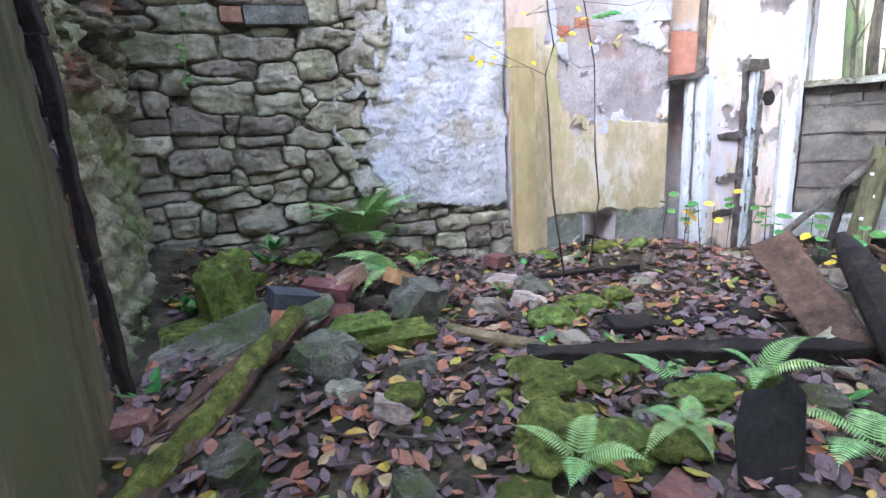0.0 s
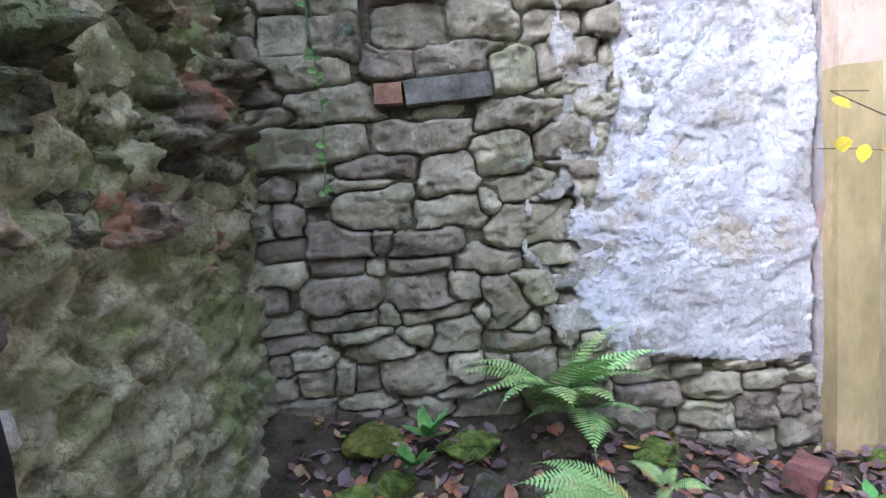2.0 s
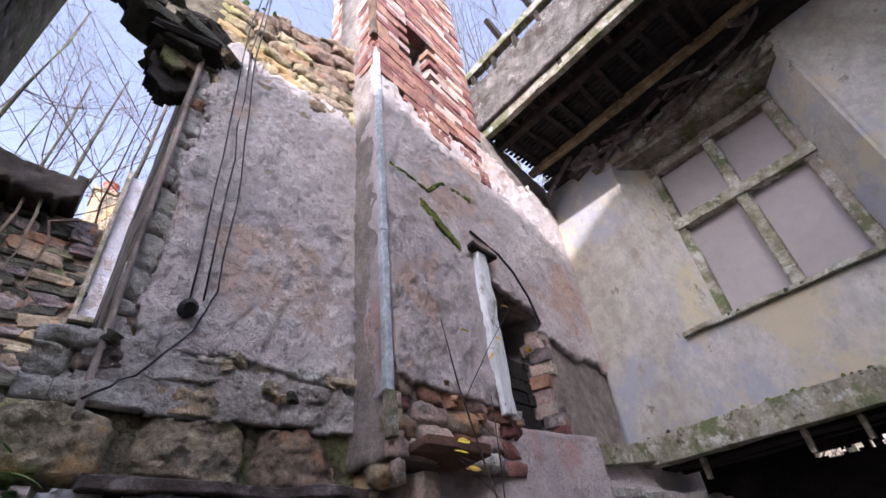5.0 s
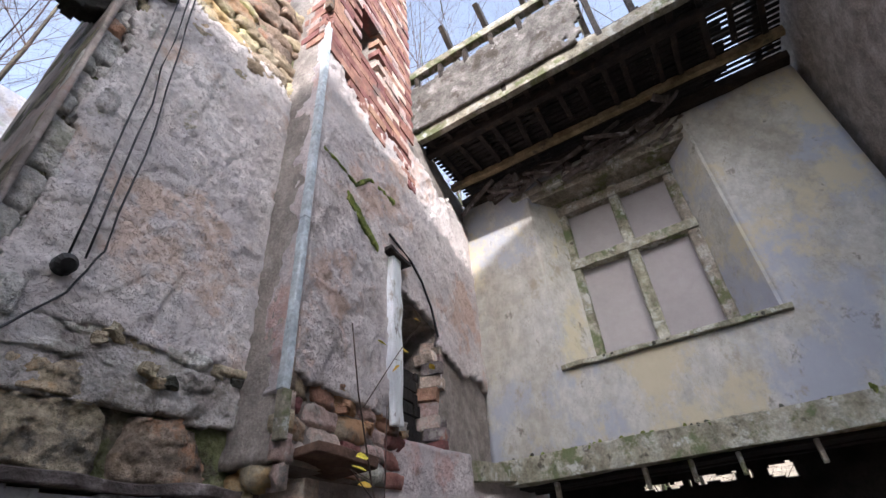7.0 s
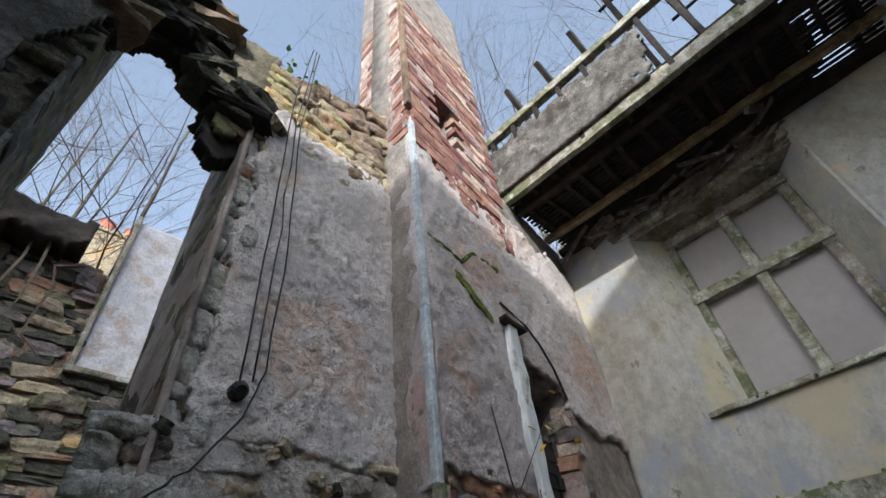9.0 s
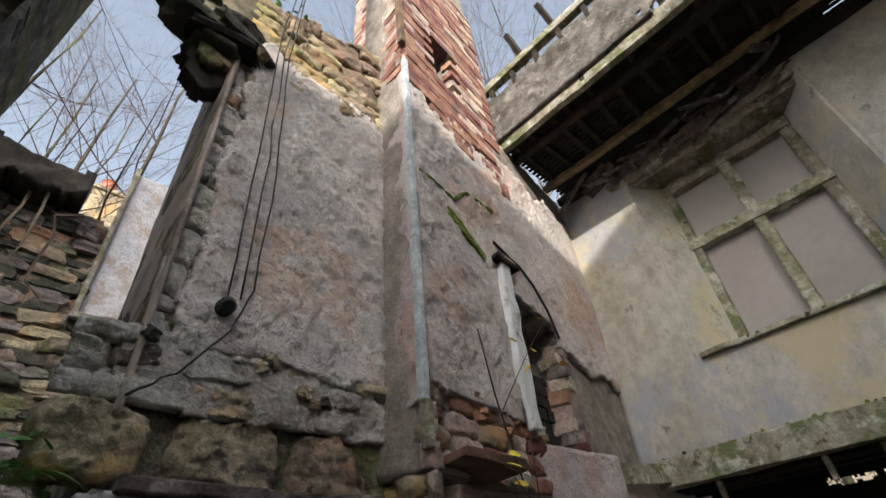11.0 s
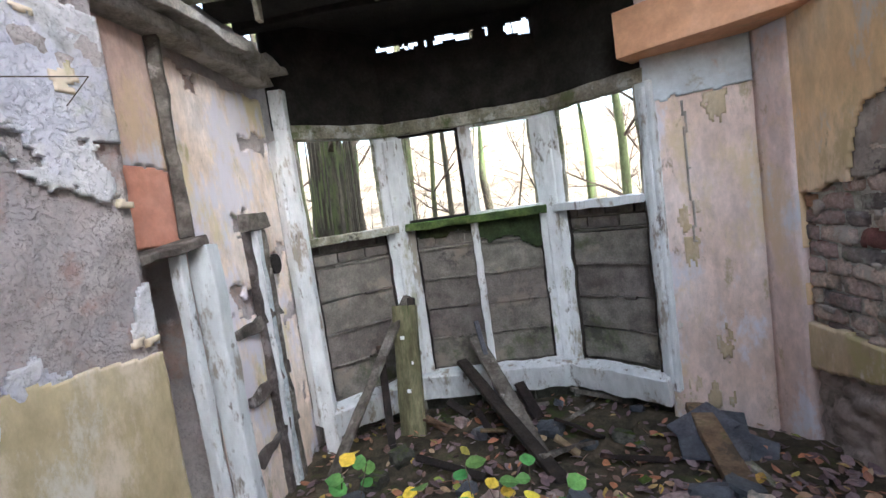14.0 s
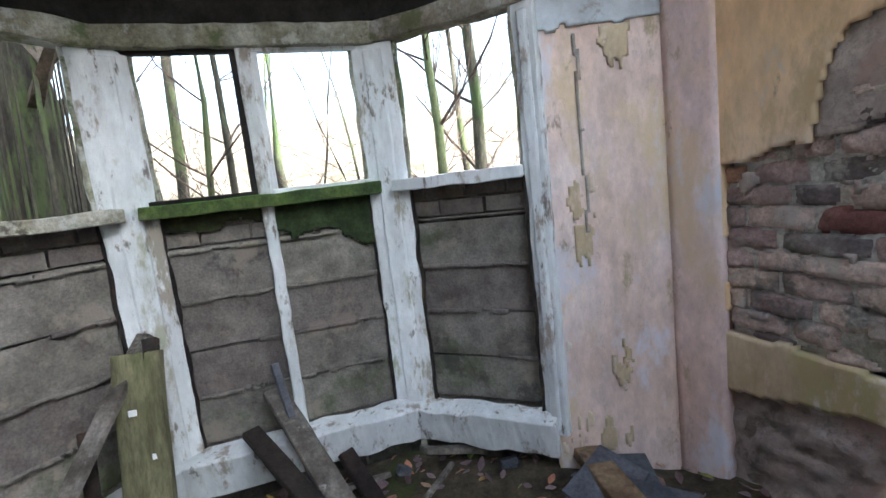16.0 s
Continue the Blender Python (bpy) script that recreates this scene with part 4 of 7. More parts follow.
# south wall: brick behind yellow plaster, with the doorway walked through
wall_south = structure("wall_south", "brick and rubble wall with yellow plaster remains", "wall")
YS = -0.05
slab("core", (4.6, YS, 0), (-1, 0, 0), RY, 0, 7.0, -0.4, 7.0, 0.06, lambda u, v: -0.035 + rubble(3, 7, 91, 0.04, 0.015)(u, v), lambda u, v: ~((u > 3.4) & (u < 5.05) & (v < 2.5)) & (v < np.where(u < 1.9, 6.9, np.where(u < 2.4, 4.5, 2.75)) + 0.15 * fbm(u, v, 3, 90)), 0.4, M_MORTAR, wall_south)
# unseen wall added to block the low sun; its cream face bounces light
sun_block = structure("sun_block_south", "plain unseen wall added to keep the sun off the shell", "wall")
slab("face", (4.6, -5.0, 0), (-1, 0, 0), RY, 0, 28, -0.5, 15.0, 0.25, lambda u, v: 0.02 * fbm(u, v, 1, 88), lambda u, v: v < np.where(u > 14.8, 14.5, 8.95) + 0.2 * fbm(u, v, 1.5, 87), 0.4, M_CREAM, sun_block)


def patch(u, v):
    """Where the plaster has gone: u runs west from the corner."""
    return (u > 0.23 + 0.015 * fbm(u, v, 6, 92)) & (v < np.interp(u, [0.2, 0.55, 0.62, 0.9, 2.0], [1.53, 1.57, 1.84, 1.98, 2.2]) + 0.07 * fbm(u, v, 7, 93)) & (v > 0.86 + 0.02 * fbm(u, v, 6, 94))


slab("plaster", (4.3, YS + 0.004, 0), (-1, 0, 0), RY, 0.0, 2.0, 0.5, 6.5, 0.014, lambda u, v: 0.014 + 0.005 * fbm(u, v, 3, 95), lambda u, v: ~patch(u, v) & (v > 0.61 + 0.16 * (u - 0.1) + 0.02 * fbm(u, v, 5, 96)) & ((v > 0.95) | (u < 0.23)) & ((fbm(u, v, 2.2, 97) < 0.25) | (u < 0.8) | (v < 0.9)) & ((u < 1.55) | (v < 2.6)) & (v < 3.3), 0.03, M_OCHRE, wall_south, "stained yellow plaster")
slab("base", (4.3, YS + 0.004, 0), (-1, 0, 0), RY, 0.15, 3.2, -0.3, 0.7, 0.025, lambda u, v: 0.0 + rubble(3, 8, 98, 0.05, 0.03)(u, v), lambda u, v: u < 2.7, 0.05, M_TAUPE, wall_south, "damp rubble wall base")
slab("band", (4.3, YS + 0.004, 0), (-1, 0, 0), RY, 0.22, 2.0, 0.5, 1.0, 0.014, lambda u, v: 0.014 + 0.005 * fbm(u, v, 3, 95), lambda u, v: (v < 0.88 + 0.025 * fbm(u, v, 6, 94) - 0.03 * u) & (v > 0.61 + 0.16 * (u - 0.1) + 0.025 * fbm(u, v, 5, 96)), 0.03, M_BUFF, wall_south, "damp buff plaster band under the brick")
slab("bedding", (4.3, YS - 0.024, 0), (-1, 0, 0), RY, 0.2, 2.0, 0.8, 2.1, 0.02, lambda u, v: 0.006 * fbm(u, v, 12, 198), patch, 0.03, M_SCRIM, wall_south, "pale old mortar between the bricks")
bond = [(0.2 + 0.235 * c + (0.115 if r % 2 else 0) + rng.uniform(-0.02, 0.02), 0.85 + 0.078 * r, 0.225 if rng.random() < 0.75 else 0.11, 0.075) for r in range(15) for c in range(9)]
masonry("brick", (4.3, YS - 0.008, 0), (-1, 0, 0), (0, 1, 0), bond, 0.011, [M_GBRICK] * 9 + [M_PBRICK, M_BRICK], wall_south, rng, 0.005, 0.007, 0.014, 0.008, 7.0, 0.012, 0.01, patch, 87, 0.012, 0.05)

# south-east pier, splayed, and the boxed pink beam over it
pier = structure("wall_pier_south", "splayed pier with faded pink and yellow plaster", "wall")
P0, P1, P2 = Vector((4.46, 0.53, 0)), Vector((4.25, 0.04, 0)), Vector((4.06, -0.025, 0))
for a, b, s in ((P0, P1, 1), (P1, P2, 2)):
    d = (b - a).normalized()
    n = Vector((d.y, -d.x, 0))
    n = n if n.dot(Vector((2, 1.5, 0)) - a) > 0 else -n
    slab("face", a, d, n, 0, (b - a).length, -0.3, 2.9, 0.03, lambda u, v: 0.005 * fbm(u + 3 * s, v, 2.5, 99), None, 0.12, M_PINK, pier)
d = (P1 - P0).normalized()
slab("flaked_head", P0 + 0.008 * Vector((d.y, -d.x, 0)), d, Vector((d.y, -d.x, 0)), 0.0, (P1 - P0).length, 1.95, 2.42, 0.014, lambda u, v: 0.004 + 0.004 * fbm(u, v, 9, 181), lambda u, v: v > 2.12 + 0.1 * fbm(u, v, 5, 182, 5), 0.01, M_PALE, pier, "chalky white band under the beam")
slab("peeled_edge", P0 + 0.006 * Vector((d.y, -d.x, 0)), d, Vector((d.y, -d.x, 0)), 0.02, 0.5, 0.3, 2.1, 0.012, lambda u, v: 0.002 + 0.003 * fbm(u, v, 9, 183), lambda u, v: np.abs(u - 0.2 - 0.02 * fbm(u, v, 3, 184) - 0.012 * fbm(u, v, 14, 185)) < 0.0065 * (v > 1.3), 0.01, M_TAUPE, pier, "long crack down the plaster")
slab("stain", P0 + 0.006 * Vector((d.y, -d.x, 0)), d, Vector((d.y, -d.x, 0)), 0.02, 0.5, 0.3, 2.12, 0.012, lambda u, v: 0.001 + 0.002 * fbm(u, v, 9, 186), lambda u, v: fbm(u * 1.6, v * 0.7, 4, 187, 5) > 0.3, 0.008, M_BUFF, pier, "buff patches where the pink has worn off")
bm = bmesh.new()
beam(bm, (4.47, 0.6, 2.5), (3.93, -0.12, 2.5), 0.3, 0.25, cuts=4, rough=0.004)
part("boxed_beam", bm, M_SALMON, pier, "salmon pink boxed beam")

# west wall of lime rubble, brick at the door jamb
wall_west = structure("wall_west", "mossy lime rubble wall, damp and deeply pitted", "wall")
slab("core", (-0.42, 0, 0), RY, (1, 0, 0), -0.1, 2.95, -0.2, 5.6, 0.016, lambda u, v: -0.02 + rubble(4, 6.5, 101, 0.045, 0.02)(u, v) + 0.04 * fbm(u, v, 2.2, 102) - 0.05 * np.clip(fbm(u, v, 6, 103) - 0.25, 0, 1) * 3 + 0.012 * np.round(2.5 * fbm(u, v, 8, 106, 5)) + 0.016 * fbm(u, v, 30, 107) + 0.022 * fbm(u, v, 15, 171, 4) - 0.09 * np.clip(fbm(u, v, 13, 172, 3) - 0.3, 0, 0.4) + 0.012 * np.round(2.2 * fbm(u, v, 18, 173, 4)) - 0.08 * ((v > 2.55 + 0.9 * np.clip(u - 2.3, 0, 1) + 0.1 * fbm(u, v, 3, 104)) & (u > 2.2)), lambda u, v: v < np.where(u < 1.55, 2.5, 3.0 + 2.6 * np.clip((u - 1.7) / 0.5, 0, 1)) + 0.15 * fbm(u, v, 4, 105), 0.5, M_LIME, wall_west)

jamb = [(1.3 + 0.12 * c + rng.uniform(-0.02, 0.02) + (0.06 if r % 2 else 0), 0.42 + 0.079 * r, 0.115 if rng.random() < 0.6 else 0.2, 0.076) for r in range(25) for c in range(4)]
masonry("brick", (-0.405, 0, 0), RY, (1, 0, 0), jamb, 0.011, [M_PBRICK, M_PBRICK, M_PBRICK, M_SCRIM, M_BRICK], wall_west, rng, 0.005, 0.008, 0.014, 0.004, 9.0, 0.01, 0.008, lambda u, v: (u < 1.66) & (u > 1.2), 111)
masonry("stone", (0, YN - 0.01, 0), RX, (0, -1, 0), fill_seeds(-0.42, -0.08, 2.6, 5.4, (0.04, 0.1), (0.1, 0.3), rng), 0.014, [M_DARK, M_DARK, M_RUBBLE], wall_north, rng, 0.004, 0.025, 0.06, 0.012, 4.0, 0.02, 0.02, lambda u, v: u < -0.075, 91, 0.02, 0.2)
slab("plaster", (0, YN - 0.03, 0), RX, (0, -1, 0), -0.45, -0.1, 2.8, 5.2, 0.014, lambda u, v: 0.01 + 0.006 * fbm(u, v, 4, 108), lambda u, v: (v > 2.9 - 1.7 * (u + 0.26) * (u < -0.26) + 0.02 * fbm(u, v, 8, 109)) & (u < -0.26 + 0.3 * (v - 2.9) - 0.3 * np.clip(v - 3.1, 0, 1.2) - 0.03 + 0.03 * fbm(u, v, 7, 110)), 0.03, M_LATHPL, wall_north, "smooth grey plaster remnant")
lumps = fill_seeds(1.66, 2.85, 0.5, 2.9, (0.09, 0.2), (0.12, 0.34), rng)
masonry("stone", (-0.425, 0, 0), RY, (1, 0, 0), lumps, 0.012, [M_RUBBLE, M_RUBBLE, M_RUBBLE, M_RUBBLE, M_UPSTONE], wall_west, rng, 0.0, 0.05, 0.1, 0.022, 3.6, 0.04, 0.085, lambda u, v: (u > 1.64) & (u < 2.84) & (v > 1.55 + 0.25 * fbm(u, v, 2.5, 79)), 71, 0.02, 0.35)
slaty = fill_seeds(1.7, 2.84, 2.85, 5.4, (0.05, 0.12), (0.12, 0.36), rng)
masonry("stone", (-0.46, 0, 0), RY, (1, 0, 0), slaty, 0.02, [M_DARK, M_RUBBLE, M_STONE], wall_west, rng, 0.004, 0.045, 0.08, 0.03, 3.0, 0.03, 0.02, lambda u, v: (u < 2.84) & (v < 3.0 + 2.5 * np.clip((u - 1.7) / 0.5, 0, 1)), 81, 0.025, 0.25)
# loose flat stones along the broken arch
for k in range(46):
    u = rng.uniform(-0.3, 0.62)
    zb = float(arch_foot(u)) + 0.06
    piece("stone", BLOCKY[k % 16], [M_NEARBLACK, M_DARK, M_LICHEN][k % 3], pose(u, rng.uniform(2.84, 2.95), zb + rng.uniform(0.02, 0.5), rng.uniform(-8, 8), rng.uniform(-18, 18) + 35 * (u - 0.2), rng.uniform(-25, 25)) @ Matrix.Diagonal((rng.uniform(0.16, 0.34), rng.uniform(0.14, 0.26), rng.uniform(0.04, 0.08), 1)), wall_north)
# mortar smears and rough render left over the exposed brick
slab("smear", (4.3, YS + 0.002, 0), (-1, 0, 0), RY, 0.2, 2.0, 0.7, 2.6, 0.014, lambda u, v: 0.002 + 0.014 * fbm(u, v, 7, 161) + 0.006 * fbm(u, v, 20, 162), lambda u, v: patch(u, v + 0.0) & ((fbm(u, v, 6, 163, 4) > 0.42) | (v > 1.62 + 0.15 * fbm(u, v, 5, 164))) | ((v > 1.5) & (u > 0.9) & (v < 2.5) & (fbm(u, v, 2.5, 165) > 0.0)), 0.03, M_TAUPE, wall_south, "rough grey-brown mortar left on the brick")
# lines of moss where a roof once met the breast
slab("moss", A0 + 0.02 * CN, CU, CN, 0.05, 0.8, 3.8, 4.6, 0.008, lambda u, v: 0.006 + 0.008 * fbm(u, v, 25, 203), lambda u, v: (np.abs(v - np.interp(u, [0.05, 0.36, 0.5, 0.72], [4.26, 4.24, 4.4, 4.43])) < 0.008 + 0.022 * fbm(u, v, 7, 204) * (u > 0.3)) | ((np.abs(v - 4.1 + 0.55 * (u - 0.3)) < 0.018 + 0.03 * fbm(u, v, 6, 205)) & (u > 0.28) & (u < 0.6)), 0.02, M_MOSS, chimney, "green moss in the old roof line")

# dirt and moss tufts along the top of the beam and the window sill
for k in range(34):
    y = rng.uniform(0.1, 2.8)
    sz = rng.uniform(0.012, 0.035)
    piece("moss", MOSSES[k % 4], rng.choice([M_DARK, M_MOSS, M_MOSS]), pose(3.78, y, 3.03 + rng.uniform(-0.01, 0.01), rng.uniform(-20, 20), 0, rng.uniform(0, 90)) @ Matrix.Diagonal((sz, sz * 1.3, sz * rng.uniform(0.8, 2.0), 1)), beam_e)
for k in range(10):
    sz = rng.uniform(0.012, 0.026)
    piece("moss", MOSSES[k % 4], M_DARK, pose(3.8, rng.uniform(0.8, 2.2), 3.6, 0, 0, rng.uniform(0, 90)) @ Matrix.Diagonal((sz, sz * 1.5, sz * 1.2, 1)), beam_e)
# crumbled stones along the foot of the render
for k in range(22):
    u = rng.uniform(0.02, 0.9) if k % 2 else rng.uniform(-0.9, -0.02)
    if u > 0:
        c = A0 + CU * u + CN * rng.uniform(-0.03, 0.005)
    else:
        c = Vector((1.53 + u, YN - rng.uniform(-0.02, 0.015), 0))
    sz = rng.uniform(0.03, 0.06)
    piece("stone", ROCKS[k % 10], rng.choice([M_UPSTONE, M_UPSTONE, M_GBRICK, M_DARK]), pose(c.x, c.y, 3.03 + rng.uniform(-0.09, 0.05), rng.uniform(-20, 20), rng.uniform(-20, 20), rng.uniform(0, 180)) @ Matrix.Diagonal((sz * 1.5, sz, sz * 0.8, 1)), chimney if u > 0 else wall_north)

# ---- bay window ----
BAY = [Vector((4.46, 2.74, 0)), Vector((4.98, 2.17, 0)), Vector((4.98, 1.04, 0)), Vector((4.48, 0.5, 0))]
bay = structure("wall_bay", "boarded-up bay of concrete blocks in a white timber frame", "bay window")


def bay_face(k):
    a, b = BAY[k], BAY[k + 1]
    d = (b - a).normalized()
    n = Vector((d.y, -d.x, 0))
    n = n if n.dot(Vector((3, 1.5, 0)) - a) > 0 else -n
    return a, b, d, n


rngb = random.Random(9)
for k in range(3):
    a, b, d, n = bay_face(k)
    ln = (b - a).length
    slab("backing", a - 0.06 * n, d, n, 0, ln, -0.4, 1.56, 0.08, None, None, 0.1, M_MORTAR, bay)
    fm = wall_frame(a - 0.045 * n, d, n)
    for s0, s1 in (((0.06, ln * 0.49), (ln * 0.49, ln - 0.06)) if k == 1 else ((0.05, ln - 0.05),)):
        courses("block", fm, s0, s1, 0.5, 1.42, (0.224, 0.226), (0.8, 0.81), 0.08, BRICKS, M_BLOCK, bay, rngb, 0.012, 0.006, tilt=0.6, flush=True)
    courses("brick", fm, 0.04, ln - 0.04, 1.42, 1.58, (0.075, 0.08), (0.2, 0.23), 0.08, BRICKS, M_BLOCK, bay, rngb, 0.012, 0.006, bond=True, tilt=1)
    courses("block", fm, 0.0, ln, -0.25, 0.28, (0.2, 0.22), (0.4, 0.45), 0.06, BRICKS, M_DARK, bay, rngb, 0.012, 0.006, bond=True, tilt=1)

for k in range(3):
    a, b, d, n = bay_face(k)
    for r in range(4):
        z = 0.725 + 0.225 * r
        slab("mortar", a - 0.012 * n, d, n, 0.07, (b - a).length - 0.07, z - 0.03, z + 0.02, 0.01, lambda u, v: 0.008 + 0.006 * fbm(u, v, 14, 145 + k), lambda u, v: (v > z - 0.006 + 0.014 * fbm(u, v, 9, 146 + r)) & (v < z + 0.008 + 0.008 * fbm(u, v, 12, 147 + r)) & (fbm(u, v * 0.2, 3, 148 + k + r) > -0.15), 0.02, M_BLOCK, bay)
a, b, d, n = bay_face(1)
slab("algae", a - 0.002 * n, d, n, 0.56, 1.06, 1.0, 1.56, 0.012, lambda u, v: 0.004 * fbm(u, v, 9, 141), lambda u, v: v > 1.36 + 0.16 * fbm(u, v, 5, 142), 0.02, M_ALGAE, bay, "dark green algae on the blocks")
slab("algae", a - 0.002 * n, d, n, 0.1, 0.52, 1.2, 1.56, 0.012, lambda u, v: 0.004 * fbm(u, v, 9, 143), lambda u, v: v > 1.5 + 0.12 * fbm(u, v, 5, 144), 0.02, M_ALGAE, bay, "dark green algae on the blocks")

frame_w = tagged(new("window_bay"), "flaking white timber bay window frame with empty lights", "window", kind="structure")
for k, (p, w) in enumerate(((BAY[0], 0.13), (BAY[1], 0.21), (BAY[2], 0.2), (BAY[3], 0.1))):
    bm = bmesh.new()
    c = Vector((3.6, 1.6, 0)) - p
    c.z = 0
    ang = math.degrees(math.atan2(c.y, c.x))
    box(bm, pose(p.x, p.y, 1.32, 0, 0, ang), 0.1, w, 1.86, 0.008, 26, 0.008, k)
    box(bm, pose(p.x, p.y, 1.32, 0, 0, ang) @ pose(0.05, 0, 0), 0.03, w * 0.45, 1.8, 0.008, 20, 0.006, k + 7)
    post = part("post", bm, M_WPAINT, frame_w)
    # black strips along the post sides stand in for shadow lines
    for s in {0: (1,), 3: (-1,)}.get(k, (-1, 1)):
        bm = bmesh.new()
        box(bm, pose(p.x, p.y, 1.0, 0, 0, ang) @ pose(0.012, s * (w / 2 + 0.004), 0), 0.07, 0.018, 1.14, 0.006, 22, 0.012, k + 3 * s)
        part("rotted_edge", bm, M_BLACKWOOD_SHADE, post, "black strip standing in for the shadow beside the post")
        bm = bmesh.new()
        box(bm, pose(p.x, p.y, 1.93, 0, 0, ang) @ pose(0.012, s * (w / 2 + 0.004), 0), 0.07, 0.022, 0.66, 0.006, 14, 0.012, k + 5 * s)
        part("sash_stop", bm, M_MOSSWOOD, post, "dirty bare wood sash stop")
for k in range(3):
    a, b, d, n = bay_face(k)
    ln = (b - a).length
    bm = bmesh.new()
    beam(bm, a + 0.01 * n + Vector((0, 0, 2.29)), b + 0.01 * n + Vector((0, 0, 2.29)), 0.1, 0.09, cuts=16, rough=0.009, seed=k)
    part("head_rail", bm, M_MOSSWOOD, frame_w)
    bm = bmesh.new()
    beam(bm, a + 0.06 * d + 0.03 * n + Vector((0, 0, 1.585)), b - 0.06 * d + 0.03 * n + Vector((0, 0, 1.585)), 0.13, 0.055, cuts=16, rough=0.009, seed=k)
    part("sill", bm, M_GREENWOOD if k == 1 else (M_MOSSWOOD if k == 0 else M_WPAINT), frame_w, "moss-covered window sill" if k < 2 else "")
    bm = bmesh.new()
    beam(bm, a + 0.04 * n + Vector((0, 0, 0.4)), b + 0.04 * n + Vector((0, 0, 0.4)), 0.12, 0.18, roll=12, cuts=18, rough=0.018, seed=k + 3)
    part("bottom_rail", bm, M_WPAINT, frame_w)
    if k == 1:
        m = a + d * (ln * 0.49)
        bm = bmesh.new()
        box(bm, pose(m.x - 0.0, m.y, 1.03), 0.07, 0.05, 1.1, 0.006, 18, 0.008, 4)
        part("mullion", bm, M_WPAINT, frame_w)
        bm = bmesh.new()
        box(bm, pose(m.x, m.y, 1.93), 0.06, 0.06, 0.66, 0.006, 6, 0.004, 5)
        part("mullion", bm, M_WPAINT, frame_w)
        for u0, u1, mat in ((0.07, ln * 0.49 - 0.03, M_NEARBLACK), (ln * 0.49 + 0.03, ln - 0.07, M_WPAINT)):
            bm = bmesh.new()
            for p, q in (((u0, 1.62), (u1, 1.62)), ((u0, 2.24), (u1, 2.24)), ((u0 + 0.01, 1.6), (u0 + 0.01, 2.25)), ((u1 - 0.01, 1.6), (u1 - 0.01, 2.25))):
                beam(bm, a + d * p[0] + Vector((0, 0, p[1])), a + d * q[0] + Vector((0, 0, q[1])), 0.035, 0.025, cuts=3, rough=0.002)
            part("sash", bm, mat, frame_w)

# near-black boarding over the bay, with daylight through the gaps
bay_roof = structure("ceiling_bay", "near-black broken boarding over the bay", "ceiling")
for k in range(3):
    a, b, d, n = bay_face(k)
    slab("fascia", a, d, n, -0.03, (b - a).length + 0.03, 2.32, 2.98, 0.016, lambda u, v: 0.004 * fbm(u, v, 6, 110 + k), (lambda u, v: ~((v > 2.845 + 0.02 * fbm(u, v, 9, 113) - 0.035 * (u > 0.95)) & (v < 2.89 + 0.03 * fbm(u, v, 6, 111) + 0.02 * (u > 0.95)) & ((fbm(u, v * 0.2, 5, 112) > -0.15) | (u > 0.93)))) if k == 1 else None, 0.03, M_NEARBLACK, bay_roof)
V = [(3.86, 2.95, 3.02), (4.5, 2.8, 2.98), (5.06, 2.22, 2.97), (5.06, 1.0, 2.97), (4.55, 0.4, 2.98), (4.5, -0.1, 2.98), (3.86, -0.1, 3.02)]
link("deck", V + [(x, y, z + 0.05) for x, y, z in V], [tuple(range(7)), tuple(range(13, 6, -1))] + [(k, k + 7, (k + 1) % 7 + 7, (k + 1) % 7) for k in range(7)], M_NEARBLACK, bay_roof)

# plaster cornice left on the pier
bm = bmesh.new()
beam(bm, (3.0, 2.74, 2.66), (4.45, 2.72, 2.66), 0.2, 0.05, cuts=22, rough=0.03)
beam(bm, (3.1, 2.77, 2.6), (4.42, 2.76, 2.6), 0.12, 0.06, cuts=22, rough=0.024)
tagged(part("trim_cornice", bm, M_SCRIM), "broken plaster cornice on the pier", "trim", kind="structure")

# ---- upper window ----
win = tagged(new("window_upper"), "lichened four-light timber window, lights blocked with sheets", "window", kind="structure")
XG = 4.14
for y, w in ((2.03, 0.09), (1.53, 0.09), (1.05, 0.09)):
    bm = bmesh.new()
    box(bm, pose(XG, y, 4.46), 0.09, w, 1.66, 0.012, 10, 0.007, int(y * 10))
    part("stile", bm, M_MOSSWOOD, win)
for z, h in ((3.68, 0.07), (4.57, 0.09), (5.18, 0.1)):
    bm = bmesh.new()
    beam(bm, (XG - 0.012, 1.0, z), (XG - 0.012, 2.08, z), 0.1, h, cuts=8, rough=0.008, seed=int(z * 7))
    part("rail", bm, M_MOSSWOOD, win)
bm = bmesh.new()
beam(bm, (3.84, 0.74, 3.6), (3.84, 2.26, 3.6), 0.1, 0.035, cuts=10, rough=0.01)
part("sill", bm, M_MOSSWOOD, win)
bm = bmesh.new()
box(bm, pose(4.0, 1.52, 3.61), 0.32, 1.4, 0.03)
part("board", bm, M_CREAM, win)
for y in (1.78, 1.29):
    for z, h in ((4.12, 0.84), (4.88, 0.55)):
        bm = bmesh.new()
        box(bm, pose(XG + 0.04, y, z), 0.02, 0.48, h)
        part("panel", bm, M_PANEL, win)

